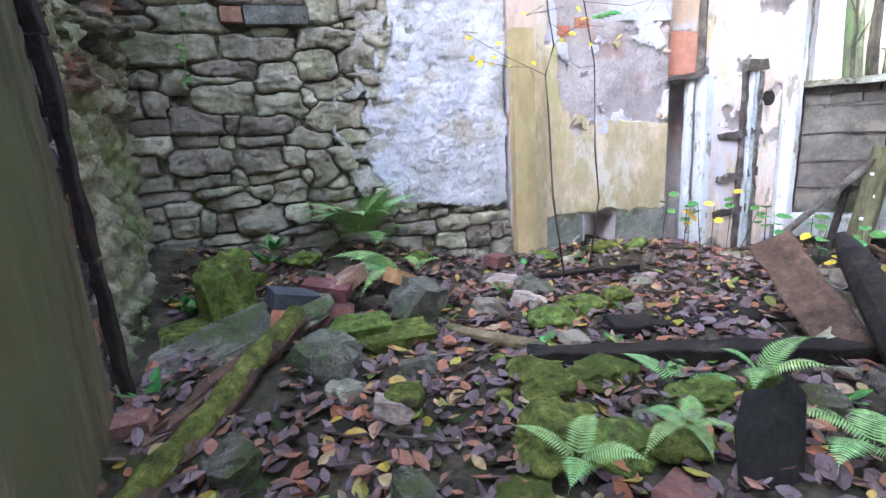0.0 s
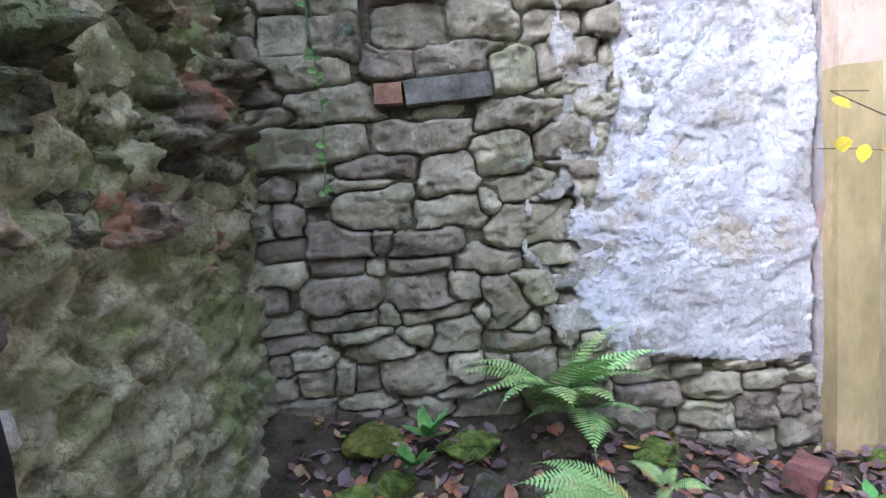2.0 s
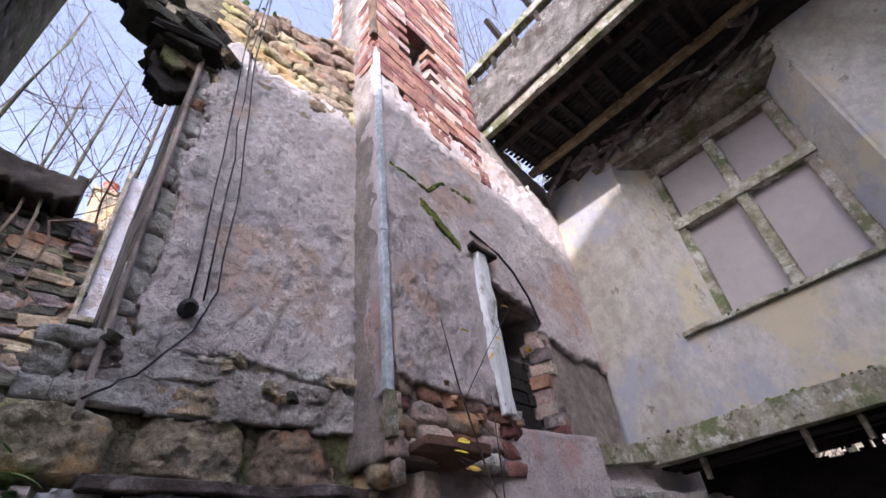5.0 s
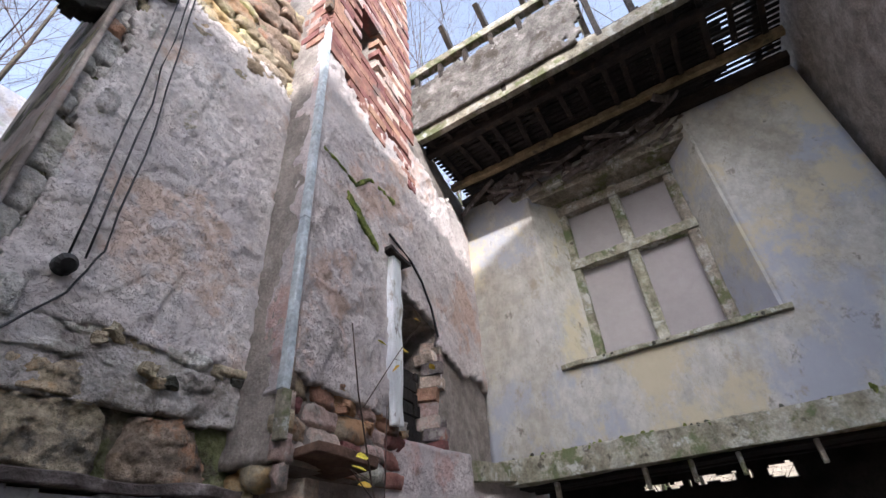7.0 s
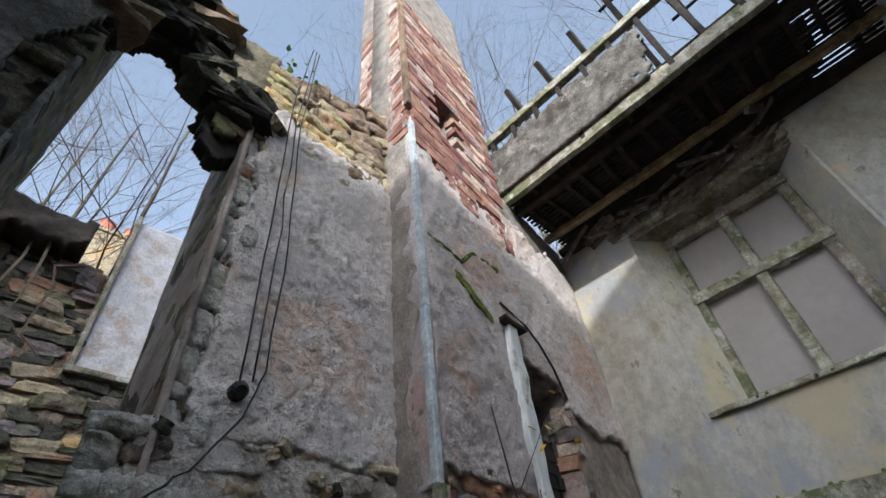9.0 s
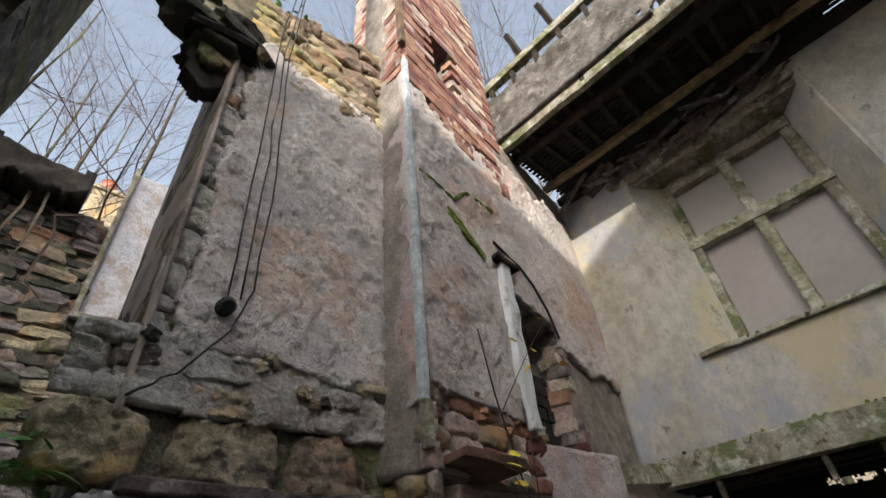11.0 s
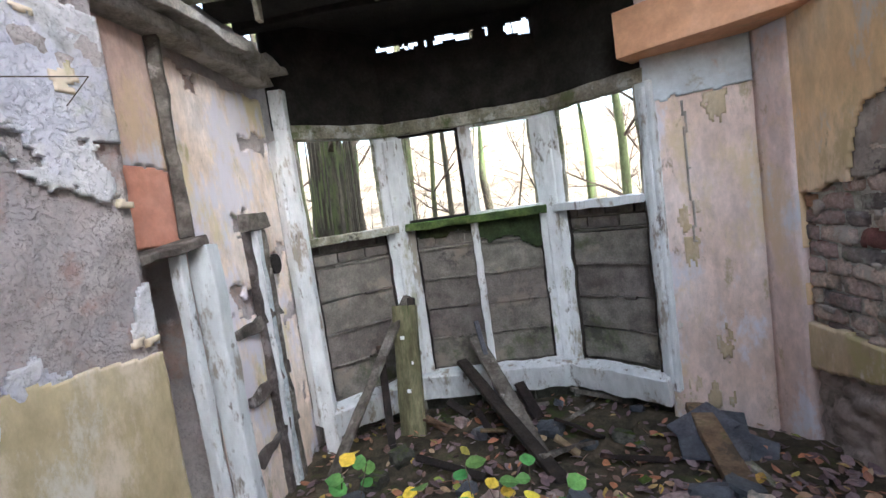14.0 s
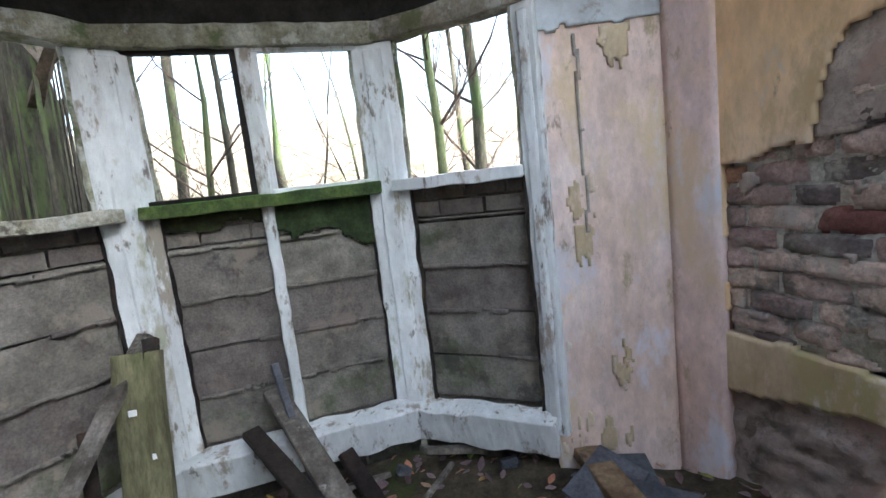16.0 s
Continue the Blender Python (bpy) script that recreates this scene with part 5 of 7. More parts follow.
# ---- remains of the upper ceiling and roof along the east wall ----
roof = structure("ceiling_upper", "broken lath ceiling and roof timbers over the upper wall", "ceiling")
# laths and sarking boards both take the near-black colour
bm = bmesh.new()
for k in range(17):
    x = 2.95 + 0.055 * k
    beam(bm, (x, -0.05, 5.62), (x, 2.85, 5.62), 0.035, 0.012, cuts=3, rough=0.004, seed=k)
part("lath", bm, M_NEARBLACK, roof)
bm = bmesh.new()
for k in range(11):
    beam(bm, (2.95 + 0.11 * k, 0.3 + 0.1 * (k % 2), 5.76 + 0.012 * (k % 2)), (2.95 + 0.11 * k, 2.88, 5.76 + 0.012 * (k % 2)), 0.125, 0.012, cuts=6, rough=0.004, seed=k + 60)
part("sarking", bm, M_NEARBLACK, roof)
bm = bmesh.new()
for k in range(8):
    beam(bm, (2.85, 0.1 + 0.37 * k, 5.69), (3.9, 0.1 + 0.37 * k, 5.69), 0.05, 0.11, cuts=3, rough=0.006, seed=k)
part("joist", bm, M_BLACKWOOD_SHADE, roof)
bm = bmesh.new()
rr = random.Random(77)
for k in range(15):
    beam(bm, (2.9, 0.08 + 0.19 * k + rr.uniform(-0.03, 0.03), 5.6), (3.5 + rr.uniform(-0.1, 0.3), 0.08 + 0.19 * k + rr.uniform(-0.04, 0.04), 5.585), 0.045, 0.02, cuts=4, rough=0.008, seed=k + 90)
part("batten", bm, M_BLACKWOOD_SHADE, roof)
bm = bmesh.new()
for k in range(34):
    y, x = rr.uniform(0.7, 2.5), rr.uniform(3.62, 3.86)
    l = rr.uniform(0.08, 0.4)
    beam(bm, (x, y, 5.42 + rr.uniform(-0.09, 0.12)), (x + rr.uniform(-0.12, 0.1), y + l, 5.4 + rr.uniform(-0.12, 0.12)), rr.uniform(0.02, 0.07), rr.uniform(0.012, 0.05), rr.uniform(-40, 40), cuts=4, rough=0.014, seed=k + 130)
part("broken_lath", bm, M_DUSTWOOD, roof, "broken laths and splintered wood hanging down")
for x, z, w, h, mat in ((2.86, 5.62, 0.06, 0.14, M_MOSSWOOD), (3.05, 5.58, 0.07, 0.08, M_BLACKWOOD_SHADE), (3.55, 5.56, 0.06, 0.07, M_WOOD), (3.78, 5.5, 0.1, 0.07, M_BLACKWOOD_SHADE)):
    bm = bmesh.new()
    beam(bm, (x, -0.05, z), (x, 2.88, z), w, h, cuts=12, rough=0.012, seed=int(x * 10))
    part("purlin", bm, mat, roof)
bm = bmesh.new()
beam(bm, (2.8, -0.05, 6.42), (2.8, 2.85, 6.42), 0.08, 0.09, cuts=10, rough=0.014)
part("top_beam", bm, M_MOSSWOOD, roof)
bm = bmesh.new()
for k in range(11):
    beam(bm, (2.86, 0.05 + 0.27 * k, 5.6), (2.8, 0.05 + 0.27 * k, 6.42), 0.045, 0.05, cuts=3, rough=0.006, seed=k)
part("stud", bm, M_BLACKWOOD_SHADE, roof)
slab("patch", (2.79, 0, 0), RY, (-1, 0, 0), 0.0, 2.85, 5.66, 6.4, 0.03, lambda u, v: 0.012 * fbm(u, v, 7, 120), lambda u, v: (u > 1.25 + 0.2 * fbm(u, v, 4, 121)) & (v < 6.25 + 0.08 * fbm(u, v, 6, 122)), 0.03, M_LATHPL, roof, "grey plaster clinging to laths")
bm = bmesh.new()
for k in range(7):
    y = -0.02 + 0.4 * k
    beam(bm, (3.9, y, 5.75), (2.75, y + 0.02, 6.9), 0.05, 0.09, cuts=4, rough=0.008, seed=k + 30)
for k in range(6):
    beam(bm, (3.7 - 0.18 * k, -0.05, 5.98 + 0.18 * k), (3.7 - 0.18 * k, 0.9 + 0.2 * (k % 3), 5.98 + 0.18 * k), 0.03, 0.02, cuts=4, rough=0.006, seed=k + 40)
part("rafter", bm, M_BLACKWOOD_SHADE, roof)

# ---- outside: woods beyond the bay and over the walls, neighbouring ruins ----
def grow(bm, p, d, ln, r, level, rng, spread=0.5, up=0.15):
    """A limb with its twigs."""
    n = 5 if level > 1 else 3
    pts, rad = [Vector(p)], [r]
    d = Vector(d).normalized()
    for k in range(n):
        d = (d + Vector((rng.gauss(0, 0.14), rng.gauss(0, 0.14), rng.gauss(up * 0.3, 0.1)))).normalized()
        pts.append(pts[-1] + d * ln / n)
        rad.append(r * (1 - 0.7 * (k + 1) / n))
    tube(bm, pts, rad, 6 if level > 2 else (4 if level > 1 else 3))
    if level <= 0:
        return
    for k in range(3 + level):
        i = rng.randint(1, n)
        e = Vector((rng.gauss(0, 1), rng.gauss(0, 1), rng.gauss(0.2, 0.6))).normalized()
        grow(bm, pts[i], d * (1 - spread) + e * spread + Vector((0, 0, up)), ln * rng.uniform(0.4, 0.65), rad[i] * 0.6, level - 1, rng, spread, up)


def tree(x, y, height, r, rng, lean=(0, 0), level=3, label="bare slender woodland tree in late autumn", bark=None, low=0.45):
    t = thing("tree", label, "tree", "bare trees round the house")
    z0 = float(ground_z(x, y)) - 0.1
    bm = bmesh.new()
    n = 9
    pts = [Vector((x + lean[0] * k / n + rng.gauss(0, 0.02) * height / 6, y + lean[1] * k / n + rng.gauss(0, 0.02) * height / 6, z0 + height * k / n)) for k in range(n + 1)]
    rad = [r * (1.25 if k == 0 else 1) * (1 - 0.85 * k / n) for k in range(n + 1)]
    tube(bm, pts, rad, 10)
    part("trunk", bm, bark or M_BARK, t, smooth=True)
    bm = bmesh.new()
    for k in range(int(n * low), n + 1):
        for j in range(2 if level > 1 else 1):
            a = rng.uniform(0, 6.28)
            grow(bm, pts[k], (math.cos(a), math.sin(a), 0.6), height * rng.uniform(0.16, 0.3), max(0.35 * rad[k], 0.006), level - 1, rng)
    part("crown", bm, M_TWIG, t)
    return t


rt = random.Random(21)
old = tree(8.1, 3.65, 9, 0.36, rt, (0.3, 0.2), 3, "old ivy-streaked tree trunk close outside the bay", low=0.4)
bm = bmesh.new()
for k in range(26):
    a = rt.uniform(2.2, 5.2)
    z = rt.uniform(0, 0.6)
    q = [Vector((8.1 + 0.37 * math.cos(a + 0.1 * j), 3.65 + 0.37 * math.sin(a + 0.1 * j), z + 0.8 * j)) for j in range(5)]
    tube(bm, q, [0.02, 0.018, 0.014, 0.01, 0.005], 5)
part("ivy_stem", bm, M_BARK, old)
M_GREENBARK = surf("algae_bark", [(0.3, (0.08, 0.1, 0.045)), (0.6, (0.17, 0.19, 0.09)), (0.75, (0.26, 0.26, 0.16))], 5, 0.9, 0.5, 50, stretch=(1, 1, 0.3))
for x, y, h, r, lean, bk in ((8.3, 2.36, 7, 0.05, (0.1, -0.3), None), (8.4, 1.98, 6, 0.06, (0.0, 0.1), None), (9.0, -0.62, 8, 0.09, (0.1, 0.1), M_GREENBARK), (9.2, -1.35, 9, 0.12, (0.0, 0.2), None), (8.6, 0.1, 5, 0.018, (0.2, 1.6), None), (10.5, 3.0, 8, 0.03, (0, 0.9), None), (11, 1.2, 8, 0.03, (0.3, -1.4), None), (12, 4.4, 9, 0.09, (0, 0), None), (9.6, 4.6, 8, 0.06, (0.2, 0.3), M_GREENBARK), (9.8, 5.2, 8, 0.05, (0.2, 0.6), None), (13, -0.4, 9, 0.04, (0, 1.3), None), (14, 2.2, 9, 0.04, (0, -1.3), None), (12.5, -2.4, 9, 0.1, (0, 0.3), None)):
    tree(x, y, h, r, rt, lean, 3, bark=bk, low=0.2)
for x, y, h, r in ((7.5, 7.0, 15, 0.2), (10, 9.5, 17, 0.25), (5.0, 10.0, 16, 0.22), (12, 6.5, 16, 0.2), (8.0, 11.5, 18, 0.22), (13, 11, 18, 0.25), (10.5, 4.0, 14, 0.16), (15, 8, 18, 0.2)):
    tree(x, y, h, r, rt, (rt.uniform(-1, 1), rt.uniform(-1, 1)), 4, "tall bare tree over the ruined roof")
for x, y, h in ((12, 3.2, 25), (11, 5.6, 24), (13, 1.4, 25), (10, 7.4, 24), (12.6, -0.8, 25), (9.5, 9.2, 24), (9, 6.2, 20), (8, 8.5, 19), (6.6, 6.4, 16), (6, 8, 17), (11, 7, 22)):
    tree(x, y, h, 0.1, rt, (rt.uniform(-2, 0), rt.uniform(-1, 1)), 4, "tall bare tree over the ruined roof", low=0.5)
for x, y, h in ((-0.3, 11.0, 12.5), (-1.8, 12.0, 13), (0.9, 14, 13), (-0.5, 9.0, 11.5), (-1.1, 10, 12), (-1.5, 8.5, 12.5), (0.3, 8.2, 12), (-2.4, 9.5, 12.5)):
    tree(x, y, h, 0.09, rt, (0.5, 0), 4, "bare sapling grown up behind the ruin", low=0.5)

# bramble and hazel scrub beyond the bay
bm = bmesh.new()
for k in range(230):
    x, y = rt.uniform(6.5, 15), rt.uniform(-5, 8)
    grow(bm, (x, y, float(ground_z(x, y))), (rt.gauss(0, 0.5), rt.gauss(0, 0.5), 1), rt.uniform(0.9, 2.9), 0.01, 2 if k % 3 == 0 else 1, rt)
tagged(part("scrub", bm, M_TWIG), "tangled leafless scrub beyond the bay window", "scrub", kind="stuff")

bx, by = np.linspace(11, 60, 60), np.linspace(-45, 60, 90)
BX, BY = np.meshgrid(bx, by, indexing="ij")
BZ = -0.9 + 10.0 * np.clip((BX - 11) / 40, 0, 1) ** 0.8 + 0.5 * fbm(BX, BY, 0.3, 66)
tagged(link("bank", np.stack([BX, BY, BZ], -1).reshape(-1, 3).tolist(), [(i * 90 + j, (i + 1) * 90 + j, (i + 1) * 90 + j + 1, i * 90 + j + 1) for i in range(59) for j in range(89)], M_BANK, smooth=True), "sunlit bank of tan leaves and undergrowth", "bank", kind="structure")

rear = thing("ruined_house", "roofless stone rear range with a plaster panel", "house")
slab("wall", (-3.0, 6.5, 0), RX, (0, -1, 0), 0, 6.5, -0.3, 6.6, 0.04, lambda u, v: rubble(3, 8, 130, 0.04, 0.02)(u, v) + 0.02 * np.round(2.5 * fbm(u, v, 5, 136, 5)) + 0.02 * fbm(u, v, 16, 137), lambda u, v: v < 6.2 + 0.25 * fbm(u, v, 2, 131) - 0.35 * np.clip(u - 3.2, 0, 1), 0.5, M_UPSTONE, rear)
slab("panel", (-3.0, 6.46, 0), RX, (0, -1, 0), 3.6, 4.15, 4.9, 6.9, 0.04, lambda u, v: 0.01 * fbm(u, v, 4, 132), lambda u, v: v < 6.85, 0.04, M_WHITE, rear, "pale limewashed plaster panel")
courses("stone", wall_frame((-3.0, 6.5, 0), RX, (0, -1, 0)), 2.0, 4.5, 3.2, 6.0, (0.09, 0.16), (0.16, 0.42), 0.16, BLOCKY + ROCKS, [M_DARK, M_PBRICK, M_DARK, M_RUBBLE, M_UPSTONE], rear, rt, 0.005, 0.03, lambda u, v: not (u > 3.55 and v > 4.85), tilt=6, wild=0.3)
bm = bmesh.new()
beam(bm, (0.55, 6.42, 4.88), (1.25, 6.42, 4.88), 0.06, 0.06)
beam(bm, (0.58, 6.42, 4.9), (0.58, 6.42, 6.9), 0.05, 0.05)
part("ledge", bm, M_MOSSWOOD, rear)
for k in range(16):
    bm = bmesh.new()
    a = Vector((rt.uniform(-2.2, 0.4), 6.3, rt.uniform(5.9, 6.2)))
    pts = [a]
    for j in range(5):
        pts.append(pts[-1] + Vector((rt.gauss(0, 0.1), rt.gauss(-0.02, 0.03), -rt.uniform(0.1, 0.4))))
    tube(bm, pts, [0.025, 0.02, 0.018, 0.014, 0.01, 0.006], 4)
    part("root", bm, M_TWIG, rear, "roots and dead creepers hanging down the wall")
slab("overhang", (-3.0, 6.1, 0), RX, (0, -1, 0), 0.0, 3.25, 5.75, 6.4, 0.05, lambda u, v: 0.12 * fbm(u, v, 4, 133), lambda u, v: (v > 5.9 + 0.2 * fbm(u, v, 3, 134)) & (v < 6.3 + 0.1 * fbm(u, v, 5, 135)), 0.4, M_BLACKWOOD_SHADE, rear, "black charred overhang")

far_h = thing("house", "sunlit stone house with terracotta chimney pots", "house")
bm = bmesh.new()
box(bm, pose(-1.0, 17, 5.0), 16, 0.5, 10.4)
part("wall", bm, M_UPSTONE, far_h)
V = [(-9, 16.6, 10.1), (7, 16.6, 10.1), (7, 20, 12.6), (-9, 20, 12.6)]
link("roof", V + [(x, y, z - 0.15) for x, y, z in V], [(0, 1, 2, 3), (7, 6, 5, 4)] + [(k, k + 4, (k + 1) % 4 + 4, (k + 1) % 4) for k in range(4)], M_TILE, far_h)
for x, y, zt in ((0.75, 14.5, 12.6), (-2.2, 16.9, 12.4)):
    bm = bmesh.new()
    box(bm, pose(x, y, zt - 3), 1.3, 0.8, 6, 0.03)
    box(bm, pose(x, y, zt + 0.05), 1.45, 0.95, 0.14, 0.02)
    ch = part("chimney", bm, M_UPSTONE, far_h)
    for dx in (-0.35, 0.3):
        bm = bmesh.new()
        tube(bm, [(x + dx, y, zt), (x + dx, y, zt + 0.3), (x + dx, y, zt + 0.55), (x + dx, y, zt + 0.62)], [0.2, 0.17, 0.17, 0.22], 14)
        part("chimney_pot", bm, M_POT, ch)

# ---- fittings on the walls ----
timber("door_post", (-0.385, 1.07, 0.15), (-0.375, 1.07, 2.6), 0.62, 0.07, M_POST, "broad olive-stained timber post against the wall", "post", roll=0, rough=0.008, cuts=16)
rot = thing("rotten_upright", "black rotten upright let into the brickwork", "timber")
for k, (p, q) in enumerate((((-0.372, 1.6, 0.45), (-0.372, 1.585, 1.05)), ((-0.372, 1.585, 1.05), (-0.374, 1.565, 1.7)), ((-0.374, 1.565, 1.7), (-0.376, 1.54, 2.35)))):
    bm = bmesh.new()
    beam(bm, p, q, 0.03 + 0.004 * k, 0.045, 0, 0.004, 14, 0.012, k + 3)
    part("length", bm, M_BLACKWOOD_SHADE, rot)
strip = thing("corner_strip", "pale blue-grey painted corner strip up the chimney breast", "trim")
for k in range(3):
    bm = bmesh.new()
    beam(bm, (1.52 + 0.0017 * k, 2.595, 2.95 + 0.785 * k), (1.5217 + 0.0017 * k, 2.595, 3.733 + 0.785 * k), 0.04, 0.035, 0, 0.004, 7, 0.004, k)
    part("length", bm, M_LEAD, strip)
timber("strip_end", (1.525, 2.59, 2.78), (1.522, 2.59, 2.95), 0.045, 0.04, M_MOSSWOOD, "mossy bare end of the corner strip", "trim", cuts=3)
timber("roof_strip", (1.5, 2.59, 5.5), (1.5, 2.59, 8.5), 0.05, 0.04, M_WOOD, "weathered strip up the brick stack", "trim", cuts=10)
ju = A0 + CU * 0.76 + CN * 0.02
timber("cupboard_head", (ju.x - 0.1, ju.y - 0.03, 3.97), (ju.x + 0.12, ju.y - 0.02, 3.96), 0.09, 0.03, M_BLACKWOOD_SHADE, "charred stub of the cupboard head", "timber", cuts=4, rough=0.01)
timber("corbel_board", (1.62, 2.62, 2.76), (1.9, 2.58, 2.73), 0.26, 0.04, M_WOOD, "brown board stub jutting from the wall", "board", cuts=4, rough=0.01)
timber("joist_stub", (1.7, 2.85, 2.66), (1.72, 2.62, 2.64), 0.09, 0.1, M_GBRICK, "rust-red stub under the jutting board", "stub", cuts=4, rough=0.012)

bm = bmesh.new()
cp = [A0 + CU * u + CN * 0.03 + Vector((0, 0, z)) for u, z in ((0.72, 4.12), (0.85, 4.1), (1.0, 4.08), (1.15, 4.0), (1.28, 3.86), (1.36, 3.68))]
tube(bm, cp, 0.008, 6)
tagged(part("bent_cable", bm, M_CABLE), "bent black cable over the cupboard hole", "cable")

# cables hanging from the wall top, with an old ceiling rose on one end
cab = thing("hanging_cables", "black cables hanging down the render with a rose", "cable")
for k, (pts, r) in enumerate((([(0.8, 2.7, 5.55), (0.77, 2.76, 4.9), (0.8, 2.79, 4.0), (0.815, 2.79, 3.22)], 0.0038), ([(0.82, 2.7, 5.55), (0.81, 2.76, 4.8), (0.85, 2.79, 4.0), (0.86, 2.79, 3.25)], 0.0038), ([(0.84, 2.7, 5.55), (0.84, 2.76, 4.76), (0.9, 2.79, 3.9), (0.9, 2.79, 3.3), (0.85, 2.78, 3.12), (0.71, 2.74, 2.92), (0.6, 2.7, 2.82)], 0.0038))):
    bm = bmesh.new()
    fine = []
    for p, q in zip(pts, pts[1:]):
        fine += [Vector(p).lerp(Vector(q), j / 4) + Vector((rt.gauss(0, 0.004), 0, 0)) for j in range(4)]
    tube(bm, fine + [Vector(pts[-1])], r, 5)
    part("cable", bm, M_CABLE, cab, smooth=True)
bm = bmesh.new()
tube(bm, [(0.815, 2.8, 3.2), (0.815, 2.77, 3.2), (0.815, 2.755, 3.19)], [0.032, 0.032, 0.02], 12)
part("ceiling_rose", bm, M_CABLE, cab)

# pier: white posts of the stripped recess, conduit and socket hole
timber("recess_post", (3.42, 2.7, 0.1), (3.4, 2.7, 1.68), 0.1, 0.08, M_WPAINT, "flaking white post at the open recess", "post", cuts=14, rough=0.008)
timber("recess_post", (3.3, 2.74, 0.1), (3.29, 2.74, 1.66), 0.05, 0.05, M_WPAINT, "thin grey-white post inside the recess", "post", cuts=12, rough=0.008, seed=4)
timber("recess_shelf", (2.96, 2.75, 1.65), (3.4, 2.74, 1.7), 0.14, 0.035, M_DUSTWOOD, "broken dark shelf over the recess", "shelf", cuts=8, rough=0.018)
timber("recess_upright", (3.44, 2.78, 1.72), (3.46, 2.79, 2.57), 0.05, 0.05, M_DUSTWOOD, "rough dusty upright over the recess", "post", cuts=10, rough=0.014)
con = thing("stripped_fitting", "stripped wooden casing of an old pipe run", "casing")
for x, w, mat, nm in ((3.98, 0.035, M_DUSTWOOD, "side_batten"), (4.15, 0.035, M_DUSTWOOD, "side_batten"), (4.04, 0.05, M_WPAINT, "strip"), (4.1, 0.04, M_LEAD, "strip")):
    bm = bmesh.new()
    beam(bm, (x, 2.81, 0.05), (x, 2.81, 1.72), w, 0.05 if mat == M_DUSTWOOD else 0.025, cuts=16, rough=0.014, seed=int(x * 50))
    part(nm, bm, mat, con)
bm = bmesh.new()
beam(bm, (3.94, 2.8, 1.76), (4.19, 2.8, 1.77), 0.07, 0.1, cuts=6, rough=0.018)
part("head", bm, M_DUSTWOOD, con)
for z in (0.55, 0.85, 1.2):
    bm = bmesh.new()
    beam(bm, (3.72, 2.815, z), (4.2, 2.81, z + 0.04), 0.03, 0.06, cuts=8, rough=0.025, seed=int(z * 9))
    part("batten", bm, M_DUSTWOOD, con)
bm = bmesh.new()
tube(bm, [(4.29, 2.86, 1.5), (4.29, 2.815, 1.5), (4.29, 2.812, 1.5)], [0.06, 0.062, 0.045], 12)
tagged(part("socket_hole", bm, M_NEARBLACK), "dark round socket hole broken in the pink plaster", "socket")
timber("jamb_board", (4.42, 2.7, 0.1), (4.43, 2.7, 2.55), 0.09, 0.06, M_WPAINT, "grey-white board up the bay jamb", "board", cuts=16, rough=0.005, seed=8)

# ---- timbers fallen in the bay ----
stub = thing("post_stub", "broken grey post stub with white paint spots", "post")
bm = bmesh.new()
beam(bm, (4.52, 2.2, 0.05), (4.74, 2.17, 1.06), 0.17, 0.05, 0, 0.004, 10, 0.008, 11)
part("shaft", bm, M_POST, stub)
bm = bmesh.new()
beam(bm, (4.72, 2.12, 0.98), (4.75, 2.12, 1.1), 0.05, 0.045, 0, 0.004, 4, 0.02, 12)
part("splinter", bm, M_BLACKWOOD_SHADE, stub, "dark splintered end")
for y, z in ((2.2, 0.85), (2.14, 0.68), (2.19, 0.5)):
    bm = bmesh.new()
    box(bm, pose(4.484 + 0.218 * z, y, z, 0, 12, 0), 0.012, 0.03, 0.025, 0.002, 2, 0.004)
    part("paint_spot", bm, M_WPAINT, stub, "white paint spot")
timber("plank", (4.85, 2.16, 1.1), (4.05, 2.62, 0.2), 0.07, 0.03, M_DUSTWOOD, "brown splintered plank leaning in the bay", cuts=8, group="fallen planks")
timber("plank", (4.86, 1.84, 0.58), (3.85, 1.28, 0.2), 0.08, 0.035, M_BLACKWOOD_SHADE, "long dark plank lying down from the bay rail", cuts=8, seed=2, group="fallen planks")
timber("plank", (4.92, 1.72, 0.72), (4.1, 1.36, 0.18), 0.1, 0.03, M_DUSTWOOD, "wide grey-brown board resting on the bay rail", cuts=8, seed=5, group="fallen planks")
timber("plank", (4.9, 1.7, 0.85), (4.5, 1.55, 0.15), 0.035, 0.02, M_SLATE, "thin grey lath leaning on the bay rail", cuts=8, seed=6, group="fallen planks")
timber("plank", (4.8, 1.45, 0.4), (4.55, 1.3, 0.1), 0.08, 0.03, M_BLACKWOOD_SHADE, "short black plank under the bay rail", cuts=5, seed=7, group="fallen planks")
timber("plank", (4.8, 2.25, 0.75), (4.5, 2.2, 0.1), 0.03, 0.03, M_WOOD, "thin batten leaning in the bay corner", cuts=5, seed=9, group="fallen planks")
timber("plank", (4.72, 2.38, 0.8), (4.35, 2.3, 0.1), 0.05, 0.025, M_BLACKWOOD_SHADE, "dark batten leaning in the bay corner", cuts=5, seed=10, group="fallen planks")
timber("plank", (4.42, 0.42, 0.3), (3.35, 0.58, 0.25), 0.12, 0.05, M_WOOD, "orange-brown split board lying before the pier", cuts=8, rough=0.012, seed=12, group="fallen planks")
timber("plank", (3.9, 0.4, 0.24), (3.0, 0.35, 0.28), 0.04, 0.03, M_MOSSWOOD, "pale batten beside the split board", cuts=6, seed=13, group="fallen planks")
rd = random.Random(31)
